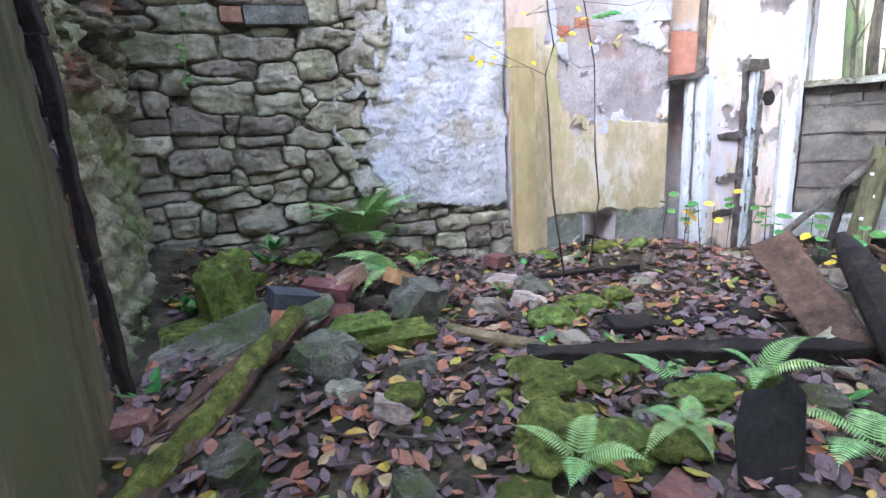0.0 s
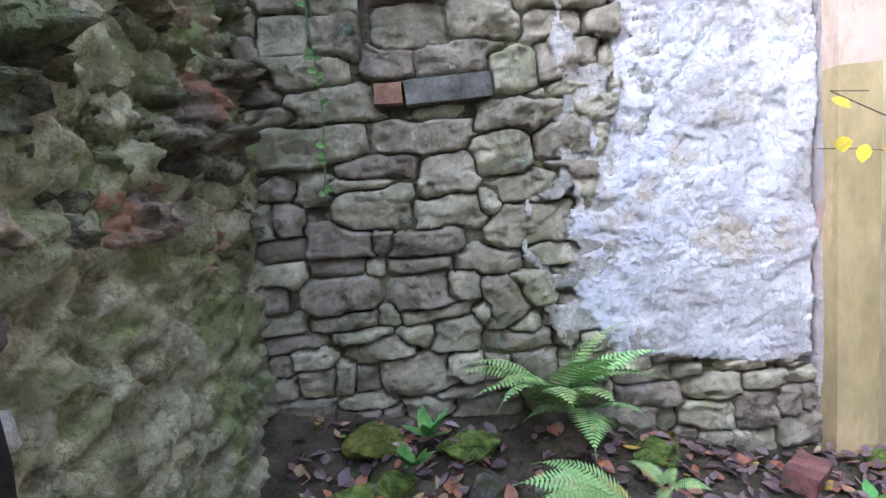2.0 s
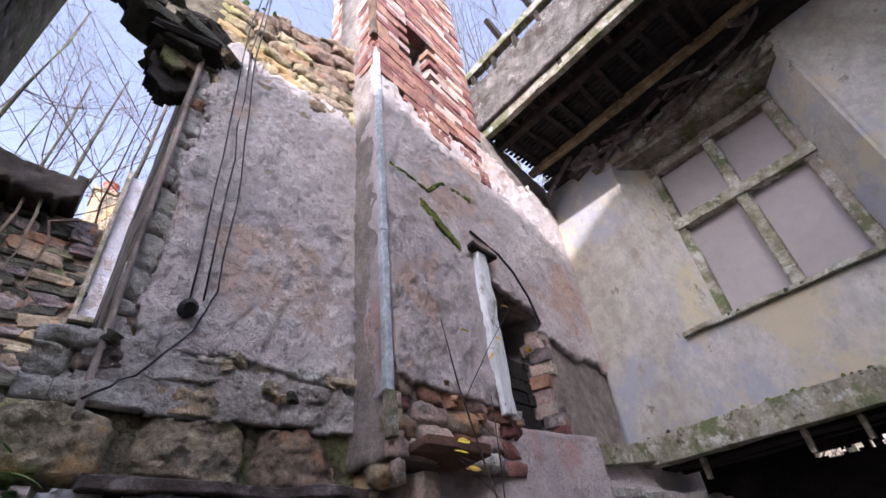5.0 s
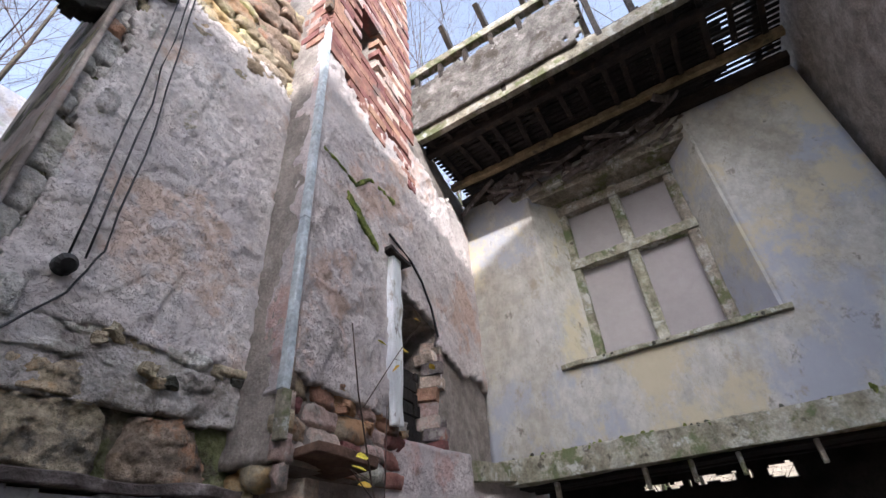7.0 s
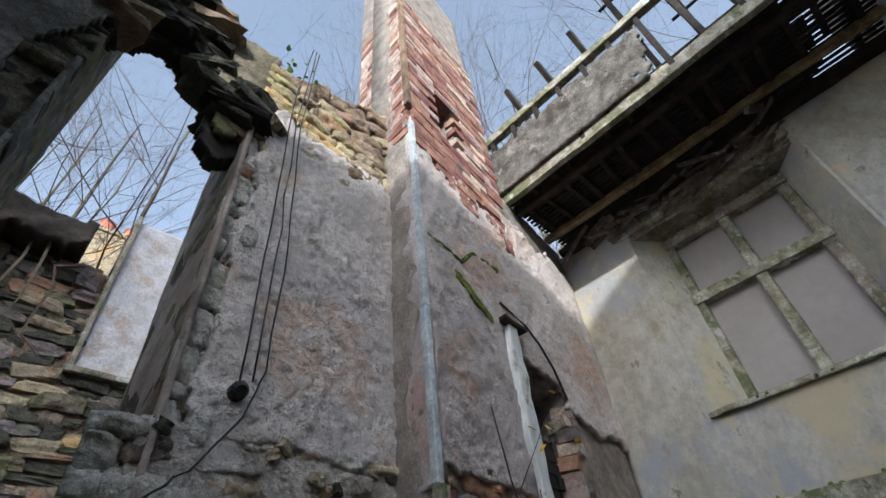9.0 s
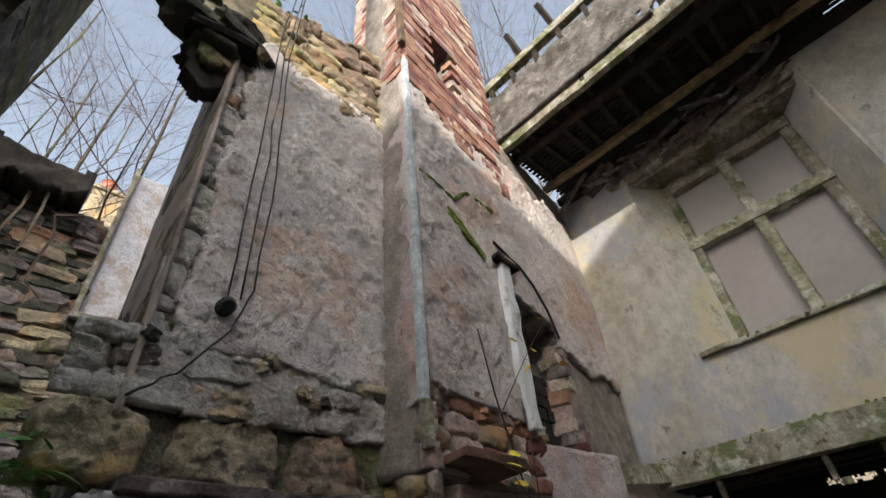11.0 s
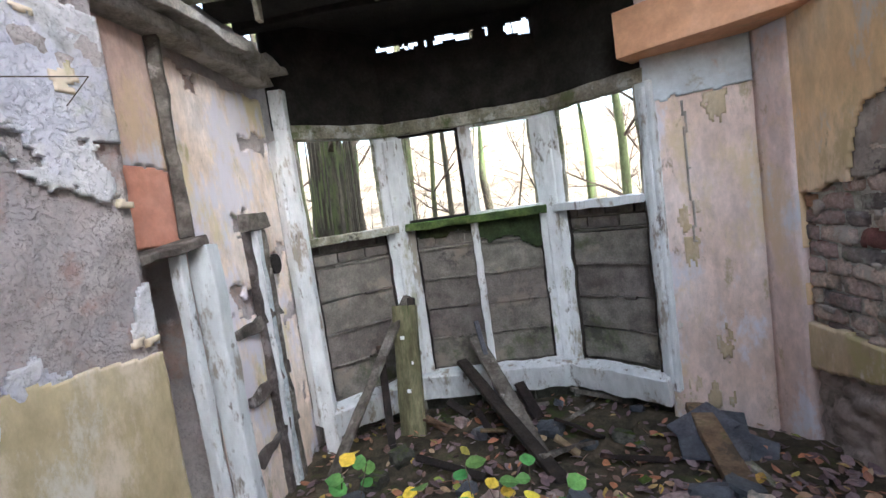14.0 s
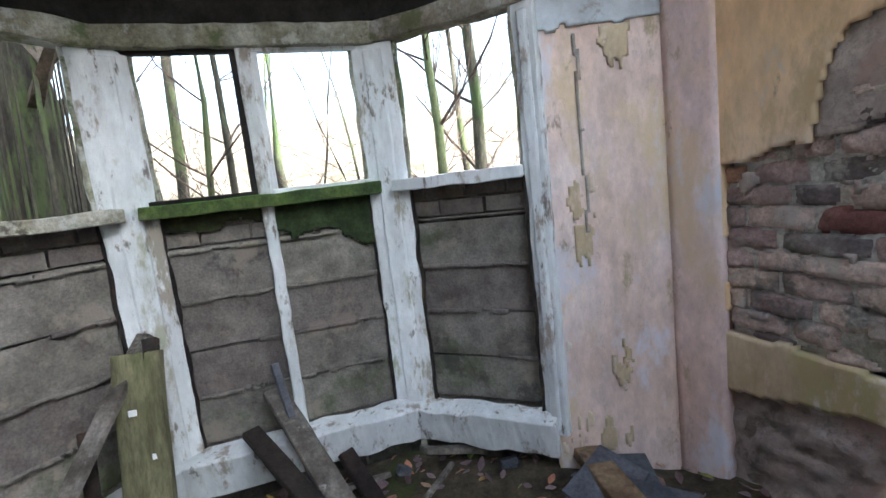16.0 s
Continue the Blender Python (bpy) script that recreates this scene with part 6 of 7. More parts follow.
for k in range(14):
    x, y, a, l = rd.uniform(4.0, 4.75), rd.uniform(0.75, 2.2), rd.uniform(0, 3.1), rd.uniform(0.12, 0.45)
    dx, dy = 0.5 * l * math.cos(a), 0.5 * l * math.sin(a)
    timber("plank", (x - dx, y - dy, float(ground_z(x - dx, y - dy)) + 0.03), (x + dx, y + dy, float(ground_z(x + dx, y + dy)) + 0.03 + rd.uniform(0, 0.12)), rd.uniform(0.025, 0.08), rd.uniform(0.015, 0.03), rd.choice([M_BLACKWOOD_SHADE, M_DUSTWOOD, M_WOOD]), "short broken piece of dark wood in the rubble", roll=rd.uniform(-30, 30), rough=0.01, seed=k + 210, cuts=5, group="broken wood")
for k in range(5):
    x, y = rt.uniform(3.9, 4.4), rt.uniform(0.2, 0.6)
    r = piece("slate", BRICKS[k % 6], M_SLATE, pose(x, y, float(ground_z(x, y)) + 0.03 + 0.012 * k, rt.uniform(-15, 15), rt.uniform(-15, 15), rt.uniform(0, 180)) @ Matrix.Diagonal((0.3, 0.22, 0.014, 1)), None)
    tagged(r, "dark fallen roof slate on the rubble", "slate", "fallen slates")

# ---- rubble and timbers on the room's floor ----
def stone(x, y, z, sx, sy, sz, mat, label, cat="stone", rot=(0, 0, 0), shape=None, group="", name="stone"):
    ob = piece(name, shape or ROCKS[int(abs(x * 37 + y * 91)) % 10], mat, pose(x, y, z, *rot) @ Matrix.Diagonal((sx, sy, sz, 1)), None)
    return tagged(ob, label, cat, group)


stone(-0.07, 2.13, 0.66, 0.2, 0.19, 0.42, M_MOSS, "upright stone block furred with green moss", rot=(4, -5, 20), shape=BLOCKY[3])
stone(-0.07, 2.12, 0.7, 0.21, 0.2, 0.4, M_MOSS, "moss fleece over the upright stone", "moss", (4, -5, 20), MOSSES[1])
stone(0.0, 1.9, 0.6, 0.62, 0.3, 0.09, M_MOSSROCK, "flat grey slab tilted on the rubble", "slab", (6, -8, 25), BLOCKY[1])
stone(-0.2, 2.05, 0.58, 0.28, 0.2, 0.12, M_MOSS, "low mossy lump behind the slab", "moss", (0, 0, 10))
stone(0.26, 1.56, 0.55, 0.2, 0.2, 0.19, M_MOSSROCK, "round boulder with a moss cap", rot=(0, 0, 40), shape=ROCKS[2])
stone(0.78, 1.95, 0.6, 0.24, 0.17, 0.17, M_MOSSROCK, "grey tilted stone with green stains", rot=(20, 15, 30), shape=BLOCKY[7])
stone(0.45, 1.8, 0.54, 0.24, 0.2, 0.14, M_MOSS, "small mossy stone on the floor", "moss")
stone(0.6, 1.72, 0.52, 0.3, 0.2, 0.1, M_MOSS, "small mossy stone on the floor", "moss")
for x, y, z, rz, ry, mat in ((0.2, 1.98, 0.7, 20, 18, M_SLATE), (0.36, 2.06, 0.69, -25, 10, M_BRICK), (0.46, 2.12, 0.7, 40, -12, M_BRICK), (0.18, 1.9, 0.62, 70, 30, M_POT), (0.34, 1.95, 0.6, 10, 0, M_BRICK), (0.74, 2.02, 0.68, 15, 30, M_POT), (1.5, 2.55, 0.55, 40, 8, M_BRICK), (-0.3, 1.36, 0.52, 80, 80, M_BRICK), (0.95, 0.55, 0.5, 30, 20, M_BRICK)):
    stone(x, y, z, 0.215, 0.105, 0.07, mat, "loose red brick tumbled on the floor", "brick", (rt.uniform(-10, 10), ry, rz), BRICKS[int(x * 10) % 6], "loose bricks", "brick")
for x, y, s in ((0.95, 1.17, 0.3), (1.15, 1.1, 0.26), (0.8, 0.85, 0.3), (0.95, 0.78, 0.26), (1.12, 0.72, 0.24), (1.3, 1.6, 0.28), (1.5, 1.7, 0.24), (0.6, 0.7, 0.22), (0.3, 2.68, 0.22), (1.0, 2.66, 0.22), (1.9, 2.6, 0.22), (2.3, 2.5, 0.22), (-0.05, 2.66, 0.24), (1.35, 0.85, 0.25)):
    stone(x, y, float(ground_z(x, y)) + 0.01, s, s * 0.75, s * 0.4, M_MOSS, "low cushion of bright moss over rubble", "moss", (rt.uniform(-8, 8), rt.uniform(-8, 8), rt.uniform(0, 180)), MOSSES[int(s * 100) % 4], "moss cushions", "moss_cushion")
for k in range(70):
    x, y = rt.uniform(-0.3, 3.2), rt.uniform(0.5, 2.7)
    s = rt.uniform(0.04, 0.13)
    stone(x, y, float(ground_z(x, y)) + 0.2 * s, s * 1.3, s, s * 0.7, rt.choice([M_MOSSROCK, M_MOSSROCK, M_STONE, M_GBRICK, M_MOSS]), "small rubble stone lying among dead leaves", "rubble", (rt.uniform(-20, 20), rt.uniform(-20, 20), rt.uniform(0, 180)), None, "rubble stones")
for k in range(40):
    x, y = rt.uniform(3.0, 4.8), rt.uniform(0.3, 2.4)
    s = rt.uniform(0.04, 0.12)
    stone(x, y, float(ground_z(x, y)) + 0.2 * s, s * 1.3, s, s * 0.7, rt.choice([M_DARK, M_SLATE, M_GBRICK]), "dark rubble lump on the bay floor", "rubble", (rt.uniform(-20, 20), rt.uniform(-20, 20), rt.uniform(0, 180)), None, "rubble stones")

log = thing("mossy_log", "rotting log with a furry coat of moss", "log")
bm = bmesh.new()
pts = [Vector((-0.3, 1.02, 0.5)).lerp(Vector((0.2, 1.84, 0.66)), k / 12) + Vector((0, 0, 0.008 * math.sin(k))) for k in range(13)]
tube(bm, pts, [0.045 + 0.006 * math.sin(2.2 * k) for k in range(13)], 10)
part("wood", bm, M_WOOD, log)
bm = bmesh.new()
tube(bm, [p + Vector((0, 0, 0.018)) for p in pts], [0.042 + 0.008 * math.sin(3.1 * k + 1) for k in range(13)], 10)
part("moss", bm, M_MOSS, log, "bright green moss")
bm = bmesh.new()
tube(bm, [Vector((-0.42, 1.1, 0.5)).lerp(Vector((0.02, 1.68, 0.62)), k / 9) + Vector((0.012 * math.sin(1.7 * k), 0, 0.01 * math.sin(2.3 * k))) for k in range(10)], [0.03 + 0.006 * math.sin(2 * k) for k in range(10)], 8)
tagged(part("branch", bm, M_WOOD), "grey barkless branch beside the mossy log", "branch")
timber("floor_plank", (1.42, 1.38, 0.53), (2.3, 1.12, 0.5), 0.14, 0.05, M_BLACKWOOD_SHADE, "dark wet plank lying on the leaves", cuts=10, rough=0.012, seed=21)
timber("floor_beam", (0.98, 1.3, 0.5), (2.05, 0.72, 0.53), 0.09, 0.12, M_BLACKWOOD_SHADE, "black rotten floor beam with worn brown top", "beam", cuts=12, rough=0.014, seed=22)
timber("floor_lath", (0.82, 1.72, 0.53), (1.05, 1.3, 0.55), 0.06, 0.025, M_WOOD, "split brown lath on the leaves", cuts=6, rough=0.01, seed=23)
timber("floor_lath", (1.3, 2.2, 0.53), (2.2, 2.05, 0.52), 0.05, 0.03, M_BLACKWOOD_SHADE, "dark stick lying across the leaf litter", cuts=8, rough=0.016, seed=24)
def board(name, a, b, w, h, toward, mat, label, category, seed=0):
    """A board from a to b whose broad face looks at a place."""
    a, b = Vector(a), Vector(b)
    x = (b - a).normalized()
    z = Vector(toward) - (a + b) / 2
    z = (z - x * z.dot(x)).normalized()
    m = Matrix((x, z.cross(x), z)).transposed().to_4x4()
    bm = bmesh.new()
    box(bm, Matrix.Translation((a + b) / 2) @ m, (b - a).length, w, h, 0.006, 8, 0.016, seed)
    return tagged(part(name, bm, mat), label, category)


jc = A0 + CU * 0.76 + CN * 0.035
board("cupboard_jamb", (jc.x, jc.y, 2.98), (jc.x, jc.y, 3.95), 0.1, 0.04, (jc.x + 5 * CN.x, jc.y + 5 * CN.y, 3.4), M_WPAINT, "flaking pale cupboard jamb beside a dark hole", "jamb", 3)
board("fallen_board", (2.12, 1.22, 0.84), (1.93, 0.76, 0.53), 0.16, 0.03, (0.3, 0.2, 1.8), M_WOOD, "broad orange-brown board propped on the beam", "board", 25)
bm = bmesh.new()
bp = [Vector((2.3, 1.05, 0.85)), Vector((2.15, 0.92, 0.82)), Vector((2.0, 0.75, 0.72)), Vector((1.85, 0.58, 0.6)), Vector((1.7, 0.42, 0.48)), Vector((1.6, 0.3, 0.4))]
tube(bm, bp, [0.03, 0.05, 0.06, 0.055, 0.06, 0.05], 9)
tagged(part("black_bough", bm, M_BLACKWOOD_SHADE), "black charred bough lying on the rubble", "bough")
stone(1.18, 0.52, 0.56, 0.15, 0.02, 0.32, M_NEARBLACK, "blue-black slate standing on edge", "slate", (-18, 12, -20), ROCKS[4], name="slate")
for k in range(24):
    bm = bmesh.new()
    x, y, a = rt.uniform(0.3, 3.0), rt.uniform(0.8, 2.6), rt.uniform(0, 3.14)
    l = rt.uniform(0.15, 0.5)
    tube(bm, [Vector((x + l * j / 4 * math.cos(a) + rt.gauss(0, 0.01), y + l * j / 4 * math.sin(a) + rt.gauss(0, 0.01), float(ground_z(x + l * j / 4 * math.cos(a), y + l * j / 4 * math.sin(a))) + 0.02 + rt.uniform(0, 0.02))) for j in range(5)], [0.007, 0.006, 0.005, 0.004, 0.003], 5)
    tagged(part("stick", bm, M_TWIG), "thin dead stick among the fallen leaves", "stick", "dead sticks")


# ---- plants ----
def frond(length, n, width, droop, rng, curl=0.0):
    """A fern frond along +y, arching down."""
    bm = bmesh.new()
    pts = []
    for k in range(n + 1):
        t = k / n
        pts.append(Vector((curl * t * t * length, length * (t - 0.15 * droop * t * t), length * (0.8 * t - (0.5 + droop) * t * t))))
    tube(bm, pts[::2] + [pts[-1]], 0.0025, 3)
    for k in range(2, n):
        t = k / n
        w = width * math.sin(math.pi * min(1, 0.25 + 0.8 * t)) * (1 - 0.35 * t)
        d = (pts[k + 1] - pts[k - 1]).normalized()
        side0 = d.cross(Vector((0, 0, 1))).normalized()
        up = side0.cross(d)
        for s in (-1, 1):
            e = (side0 * s + d * 0.35 - up * (0.15 + 0.1 * rng.random())).normalized()
            wd = length / n * 0.4
            p = pts[k]
            q = [p - d * wd * 0.6, p + e * w * 0.5 - d * wd + up * 0.004, p + e * w, p + e * w * 0.5 + d * wd + up * 0.004, p + d * wd * 0.6]
            bm.faces.new([bm.verts.new(v) for v in q])
    return bm


FRONDS = []
rf = random.Random(5)
for k in range(6):
    bm = frond(1.0, 26, 0.24 + 0.05 * (k % 3), 0.15 + 0.1 * (k % 4), rf, rf.uniform(-0.2, 0.2))
    me = bpy.data.meshes.new("frond_shape")
    bm.to_mesh(me)
    bm.free()
    me.materials.append(M_FERN)
    FRONDS.append(me)


def fern(x, y, z, sizes, heads, label="green fern with arching fronds rooted in rubble", tilt=0):
    t = thing("fern", label, "fern", "ferns", at=(x, y, z))
    for s, h in zip(sizes, heads):
        f = new("frond", rf.choice(FRONDS))
        f.parent = t
        f.matrix_local = pose(0, 0, 0, tilt + rf.uniform(-12, 18), rf.uniform(-15, 15), h) @ Matrix.Diagonal((s, s, s, 1))
    return t


def spread(n, a, b, lo, hi):
    return [rf.uniform(lo, hi) for k in range(n)], [a + (b - a) * (k + 0.5) / n + rf.uniform(-10, 10) for k in range(n)]


fern(0.64, 2.7, 0.8, *spread(13, 70, 290, 0.38, 0.48), "yellow-green fern at the foot of the wall", 24)
fern(0.78, 2.72, 0.78, *spread(3, 60, 250, 0.25, 0.35), "small fern at the foot of the wall")
fern(0.76, 2.25, 0.66, *spread(6, 40, 140, 0.3, 0.42), "blue-green fern sprawling over bricks", 8)
fern(0.95, 2.45, 0.62, *spread(4, 0, 360, 0.12, 0.2), "small fern seedling among leaves")
fern(1.5, 0.78, 0.55, *spread(4, 20, 300, 0.16, 0.26), tilt=25)
fern(1.12, 0.7, 0.56, *spread(5, 10, 330, 0.12, 0.2))
fern(1.46, 0.46, 0.54, *spread(5, 0, 330, 0.16, 0.26))
fern(0.78, 0.72, 0.55, *spread(4, 0, 360, 0.14, 0.22))
fern(1.35, 0.95, 0.5, *spread(4, 0, 360, 0.16, 0.26))
fern(-0.2, 2.72, 2.68, *spread(6, 120, 330, 0.15, 0.24), "bright fern growing from the broken ledge", 20)
fern(0.02, 2.74, 2.47, *spread(4, 100, 260, 0.12, 0.18), "small fern hanging from the wall joint")
fern(0.42, 2.85, 2.63, *spread(6, 60, 320, 0.14, 0.22), "dark fern on the doorway sill")


def leaf(bm, p, d, up, ln, w, fold=0.15):
    """One leaf: a pointed oval folded on its midrib."""
    p, d, up = Vector(p), Vector(d).normalized(), Vector(up).normalized()
    s = d.cross(up).normalized()
    up = s.cross(d)
    mid = [bm.verts.new(p + d * ln * t + up * fold * ln * (4 * t * (1 - t)) * -0.3) for t in (0, 0.35, 0.7, 1)]
    for k in (-1, 1):
        side = [bm.verts.new(p + d * ln * t + s * k * w * a + up * fold * w * a * 1.2) for t, a in ((0.12, 0.3), (0.38, 0.5), (0.68, 0.4))]
        a = [mid[0], *side, mid[3], mid[2], mid[1]]
        bm.faces.new(a if k > 0 else a[::-1])


# fallen leaves, thick over the whole floor
bm_v, bm_f = [], []
rl = np.random.RandomState(3)
for k in range(11000):
    x, y = rl.uniform(-0.35, 4.9), rl.uniform(-0.05, 2.75)
    if x > 4.35 and y < 0.6:
        continue
    if x > 3.7 and rl.rand() < 0.75:
        continue
    if fbm(x, y, 1.8, 140) < -0.25 and rl.rand() < 0.75:
        continue
    z = float(ground_z(x, y)) + rl.uniform(0.006, 0.035)
    a, l = rl.uniform(0, 6.28), rl.uniform(0.035, 0.075)
    w = l * rl.uniform(0.45, 0.75)
    m = pose(x, y, z, rl.normal(0, 22), rl.normal(0, 22), math.degrees(a))
    c = rl.uniform(-0.25, 0.35)
    pts = [(0, -0.5, 0), (0.3, -0.3, c * 0.3), (0.5, 0, c * 0.5), (0.3, 0.35, c * 0.3), (0, 0.55, 0), (-0.3, 0.35, c * 0.3), (-0.5, 0, c * 0.5), (-0.3, -0.3, c * 0.3)]
    b = len(bm_v)
    bm_v += [tuple(m @ Vector((q[0] * w, q[1] * l, q[2] * l))) for q in pts]
    bm_f += [(b, b + 1, b + 2, b + 3, b + 4), (b, b + 4, b + 5, b + 6, b + 7)]
tagged(link("leaf_litter", bm_v, bm_f, M_LITTER), "damp brown and purple fallen leaves covering the floor", "leaves", kind="stuff")

# small green weeds
def weed(x, y, z, n, lo, hi, wide, steep, label):
    w = thing("weed", label, "weed", "weeds")
    for j in range(n):
        bm = bmesh.new()
        a = rt.uniform(0, 6.28)
        leaf(bm, (x, y, z), (math.cos(a), math.sin(a), rt.uniform(*steep)), (0, 0, 1), rt.uniform(lo, hi), rt.uniform(*wide))
        part("leaf", bm, M_LEAFG, w)


for k in range(46):
    x, y = rt.uniform(-0.3, 3.2), rt.uniform(0.6, 2.7)
    weed(x, y, float(ground_z(x, y)) + 0.01, rt.randint(3, 6), 0.03, 0.08, (0.02, 0.045), (0.3, 1.0), "small green weed among the fallen leaves")
for x, y, z in ((-0.32, 2.4, 0.62), (-0.25, 2.3, 0.6), (0.1, 2.5, 0.75), (-0.3, 1.55, 0.55), (0.15, 2.6, 0.8)):
    weed(x, y, z, 12, 0.06, 0.13, (0.03, 0.05), (0.4, 1.6), "leafy green plant in the damp wall corner")

# trailing vine and ivy on the ledge
vine = thing("trailing_vine", "thin vine trailing down the stones with small leaves", "vine")
bm = bmesh.new()
vp = [Vector((-0.19, 2.74, 2.62)), Vector((-0.14, 2.73, 2.38)), Vector((-0.13, 2.73, 2.2)), Vector((-0.12, 2.73, 1.98)), Vector((-0.15, 2.74, 1.69))]
tube(bm, vp, 0.003, 4)
part("stem", bm, M_LEAFG, vine)
bm = bmesh.new()
for k in range(16):
    t = rt.uniform(0, 3.99)
    p = vp[int(t)].lerp(vp[int(t) + 1], t % 1)
    leaf(bm, p, (rt.choice([-1, 1]), -0.6, rt.uniform(-0.6, 0.2)), (0, -1, 0.4), rt.uniform(0.025, 0.045), rt.uniform(0.02, 0.035))
part("foliage", bm, M_LEAFG, vine)
for x, y, z, n, r in ((0.38, 2.9, 2.64, 90, 0.18), (0.0, 2.9, 2.6, 50, 0.2), (0.78, 2.9, 5.38, 30, 0.1)):
    bm = bmesh.new()
    for k in range(n):
        p = (x + rt.gauss(0, r * 0.6), y + rt.gauss(0, 0.06), z + abs(rt.gauss(0, r * 0.3)))
        leaf(bm, p, (rt.gauss(0, 1), -0.5 + rt.gauss(0, 0.5), rt.gauss(0, 0.6)), (0, -0.6, 1), rt.uniform(0.025, 0.05), rt.uniform(0.02, 0.04))
    tagged(part("ivy", bm, M_LEAFG), "dark green ivy clump on the wall ledge", "ivy", "ivy clumps")
bm = bmesh.new()
for k in range(60):
    x = rt.uniform(-0.4, 0.55)
    pts = [Vector((x, 2.74, 2.6))]
    for j in range(4):
        pts.append(pts[-1] + Vector((rt.gauss(0, 0.03), rt.gauss(-0.01, 0.01), -rt.uniform(0.01, 0.07))))
    tube(bm, pts, 0.0018, 3)
tagged(part("dead_grass", bm, M_TWIG), "dry roots and grass hanging off the ledge", "grass", kind="stuff")

# two-stemmed sapling with its last yellow leaves
sap = thing("sapling", "slender two-stemmed sapling with last yellow leaves", "sapling", at=(0, 0, 0))
S1 = [(1.72, 2.1, 0.42), (1.6, 2.05, 1.0), (1.571, 2.04, 1.461), (1.556, 2.04, 1.624), (1.608, 2.04, 1.765), (1.578, 2.04, 1.921), (1.556, 2.025, 2.025), (1.482, 2.003, 2.173)]
S2 = [(2.05, 2.33, 0.42), (2.2, 2.42, 0.9), (2.19, 2.45, 1.2), (2.18, 2.45, 1.73), (2.1, 2.45, 2.09), (1.94, 2.45, 2.36), (1.83, 2.44, 2.65), (1.72, 2.42, 2.95), (1.65, 2.4, 3.2)]
S3 = [(1.9, 2.45, 2.45), (1.92, 2.45, 2.7), (1.93, 2.45, 2.95)]
BR = [[(1.556, 2.04, 1.624), (1.45, 2.02, 1.66), (1.31, 1.98, 1.7), (1.2, 1.95, 1.74), (1.06, 1.93, 1.8)], [(1.45, 2.03, 1.66), (1.3, 1.98, 1.66), (1.16, 1.96, 1.68)], [(1.61, 2.04, 1.765), (1.6, 1.98, 1.78), (1.6, 1.93, 1.8), (1.66, 1.89, 1.83), (1.74, 1.86, 1.86)], [(2.18, 2.45, 1.73), (2.0, 2.35, 1.7), (1.9, 2.3, 1.72)], [(1.9, 2.4, 2.5), (1.7, 2.3, 2.55), (1.45, 2.2, 2.62)], [(1.58, 2.04, 1.92), (1.55, 2.1, 1.93), (1.5, 2.12, 1.92)], [(2.1, 2.45, 2.09), (2.35, 2.35, 2.05), (2.5, 2.3, 2.08)], [(1.75, 2.42, 2.9), (1.85, 2.35, 3.1), (1.98, 2.3, 3.3)]]
for pts, r in ((S1, 0.0058), (S2, 0.0062), (S3, 0.003)):
    bm = bmesh.new()
    tube(bm, pts, [r * (1 - 0.6 * k / len(pts)) for k in range(len(pts))], 6)
    part("stem", bm, M_TWIG, sap, smooth=True)
for pts in BR:
    bm = bmesh.new()
    tube(bm, pts, [0.002 * (1 - 0.5 * k / len(pts)) for k in range(len(pts))], 4)
    for p in pts[1:]:
        q = Vector(p)
        tube(bm, [q, q + Vector((rt.gauss(0, 0.06), rt.gauss(0, 0.06), rt.gauss(0, 0.04)))], 0.0012, 3)
    part("branch", bm, M_TWIG, sap)
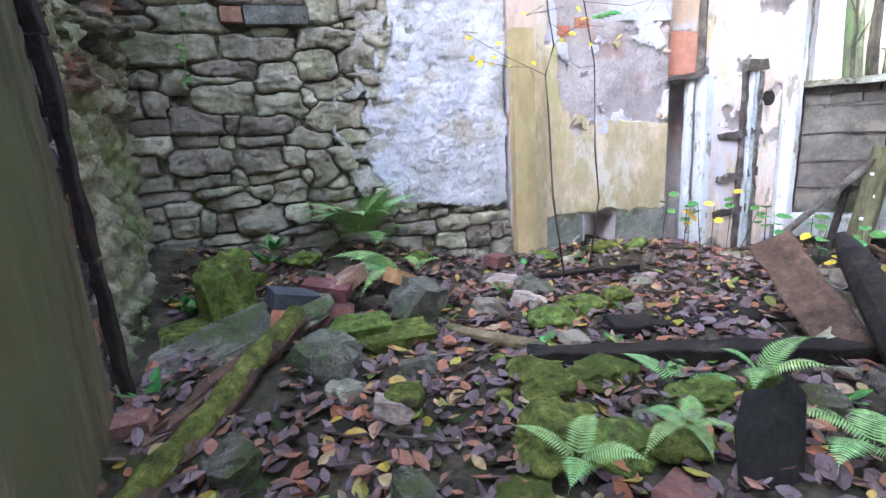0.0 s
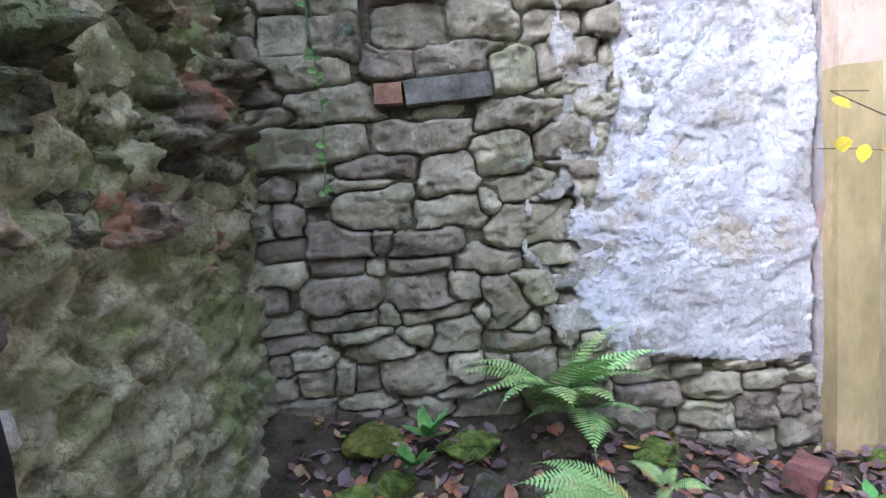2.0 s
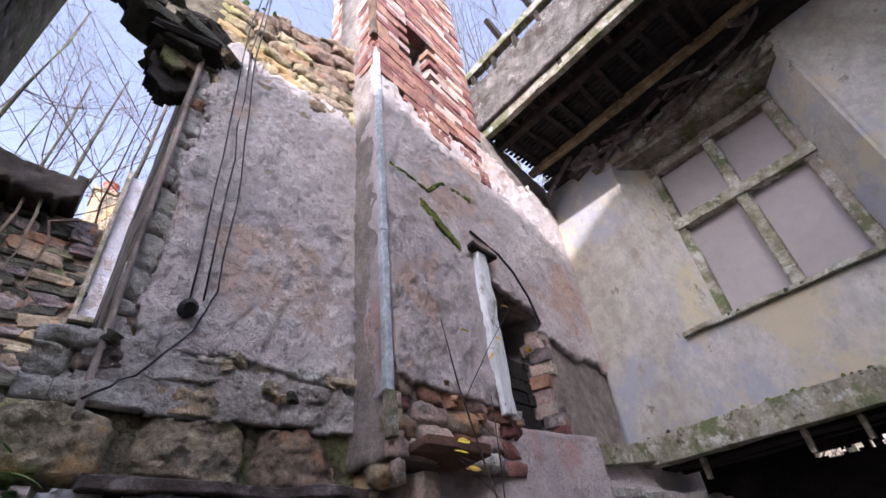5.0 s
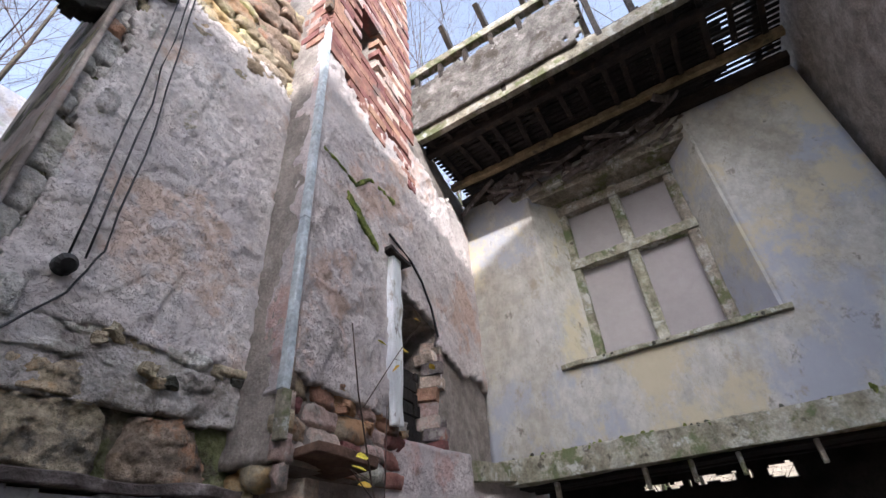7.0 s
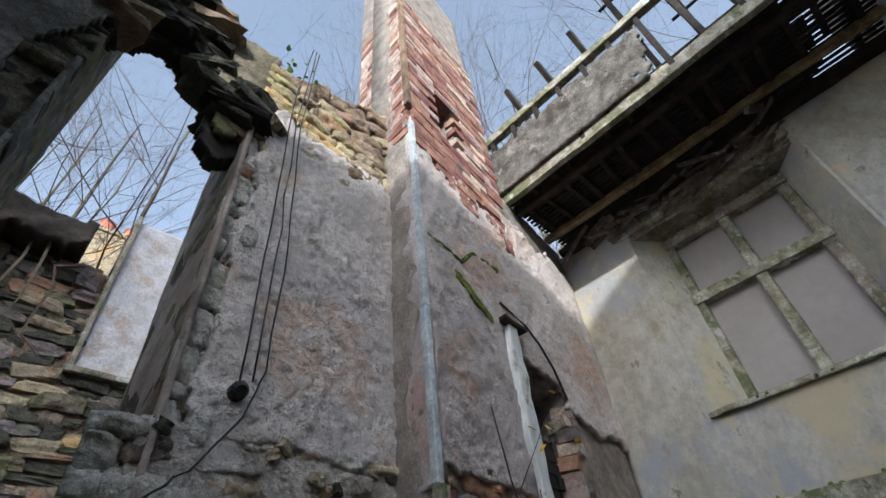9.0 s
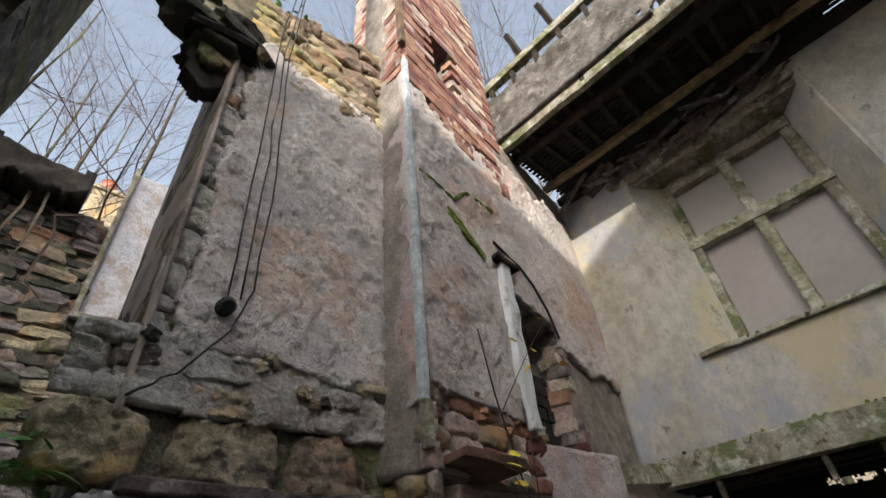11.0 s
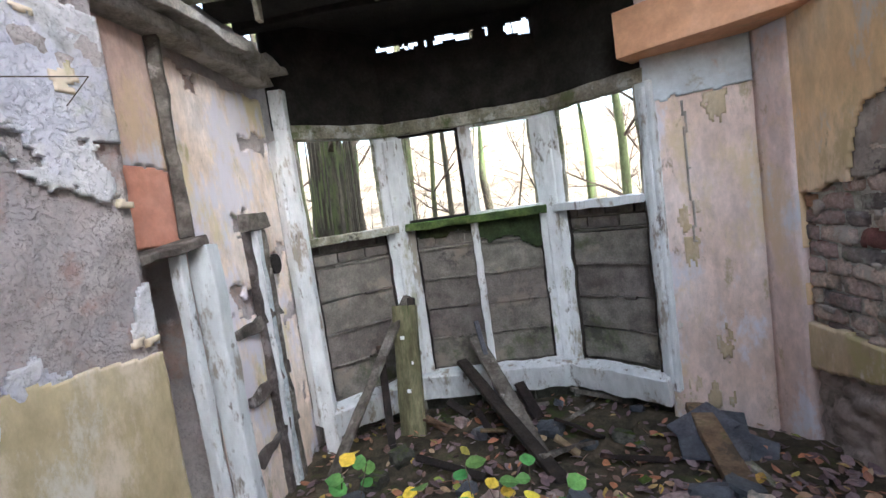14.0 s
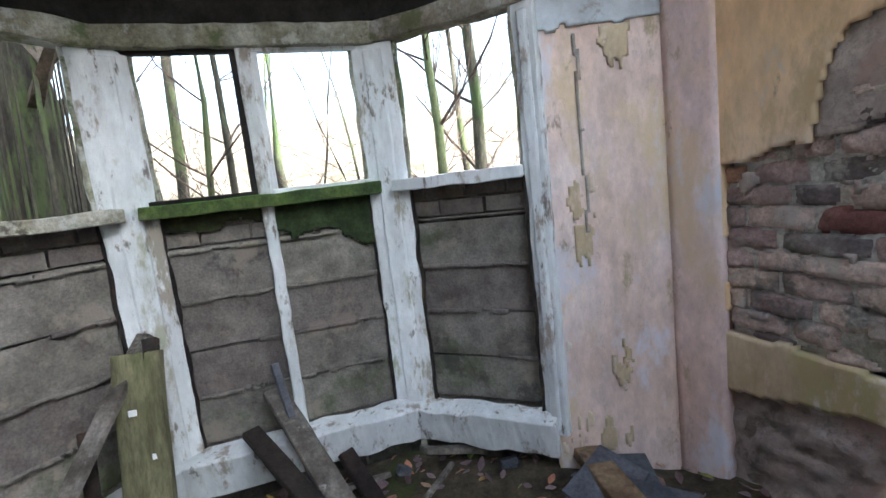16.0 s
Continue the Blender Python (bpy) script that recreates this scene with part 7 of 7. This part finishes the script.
LV = [(1.31, 1.98, 1.74), (1.31, 1.99, 1.67), (1.23, 1.97, 1.67), (1.25, 1.97, 1.7), (1.09, 1.96, 1.79), (1.12, 1.97, 1.71), (1.16, 1.96, 1.69), (1.27, 1.98, 1.77), (1.51, 2.13, 1.93), (1.56, 2.14, 2.06), (1.72, 2.2, 2.05), (1.87, 2.2, 1.85), (1.94, 2.17, 1.8), (2.09, 2.15, 1.82), (1.9, 2.25, 2.01), (1.72, 2.25, 2.37), (1.6, 1.94, 1.77), (1.61, 1.92, 1.8), (1.64, 1.9, 1.79), (1.68, 1.88, 1.86), (1.55, 2.15, 1.71), (1.45, 2.2, 2.63), (1.6, 2.25, 2.6), (1.52, 2.2, 2.66), (1.98, 2.3, 3.3), (1.9, 2.33, 3.15), (1.85, 2.36, 3.05), (2.03, 2.3, 3.1), (1.5, 2.15, 3.0)]
for k, p in enumerate(LV):
    bm = bmesh.new()
    leaf(bm, p, (rt.uniform(-1, 0.3), rt.uniform(-0.6, 0.2), rt.uniform(-0.4, 0.2)), (rt.gauss(0, 0.4), -0.7, 0.7), rt.uniform(0.034, 0.048), rt.uniform(0.026, 0.037))
    part("leaf", bm, M_LEAFY, sap)
for k in range(4):
    bm = bmesh.new()
    leaf(bm, (1.71 + 0.025 * k, 1.88 - 0.01 * k, 1.86 + 0.005 * k), (1, -0.2, rt.uniform(-0.2, 0.1)), (0, -0.6, 0.8), 0.075, 0.045)
    part("leaf", bm, M_LEAFG, sap, "green leaf")

shoot = thing("sycamore_shoot", "young shoots with mixed yellow and green leaves", "sapling", at=(0, 0, 0))
for k in range(16):
    a, b = Vector((rt.uniform(2.4, 3.5), rt.uniform(1.4, 2.2), 0)), None
    a.z = float(ground_z(a.x, a.y))
    top = a + Vector((rt.gauss(0, 0.05), rt.gauss(0, 0.05), rt.uniform(0.2, 0.5)))
    bm = bmesh.new()
    tube(bm, [a, a.lerp(top, 0.5) + Vector((0.01, 0.01, 0)), top], [0.004, 0.003, 0.002], 4)
    part("stem", bm, M_TWIG, shoot)
    for j in range(3):
        bm = bmesh.new()
        leaf(bm, top - Vector((0, 0, 0.05 * j)), (rt.gauss(0, 1), rt.gauss(0, 1), rt.uniform(-0.3, 0.3)), (-0.5, -0.2, 1), rt.uniform(0.06, 0.09), rt.uniform(0.05, 0.07))
        part("leaf", bm, rt.choice([M_LEAFY, M_LEAFG, M_LEAFG]), shoot)
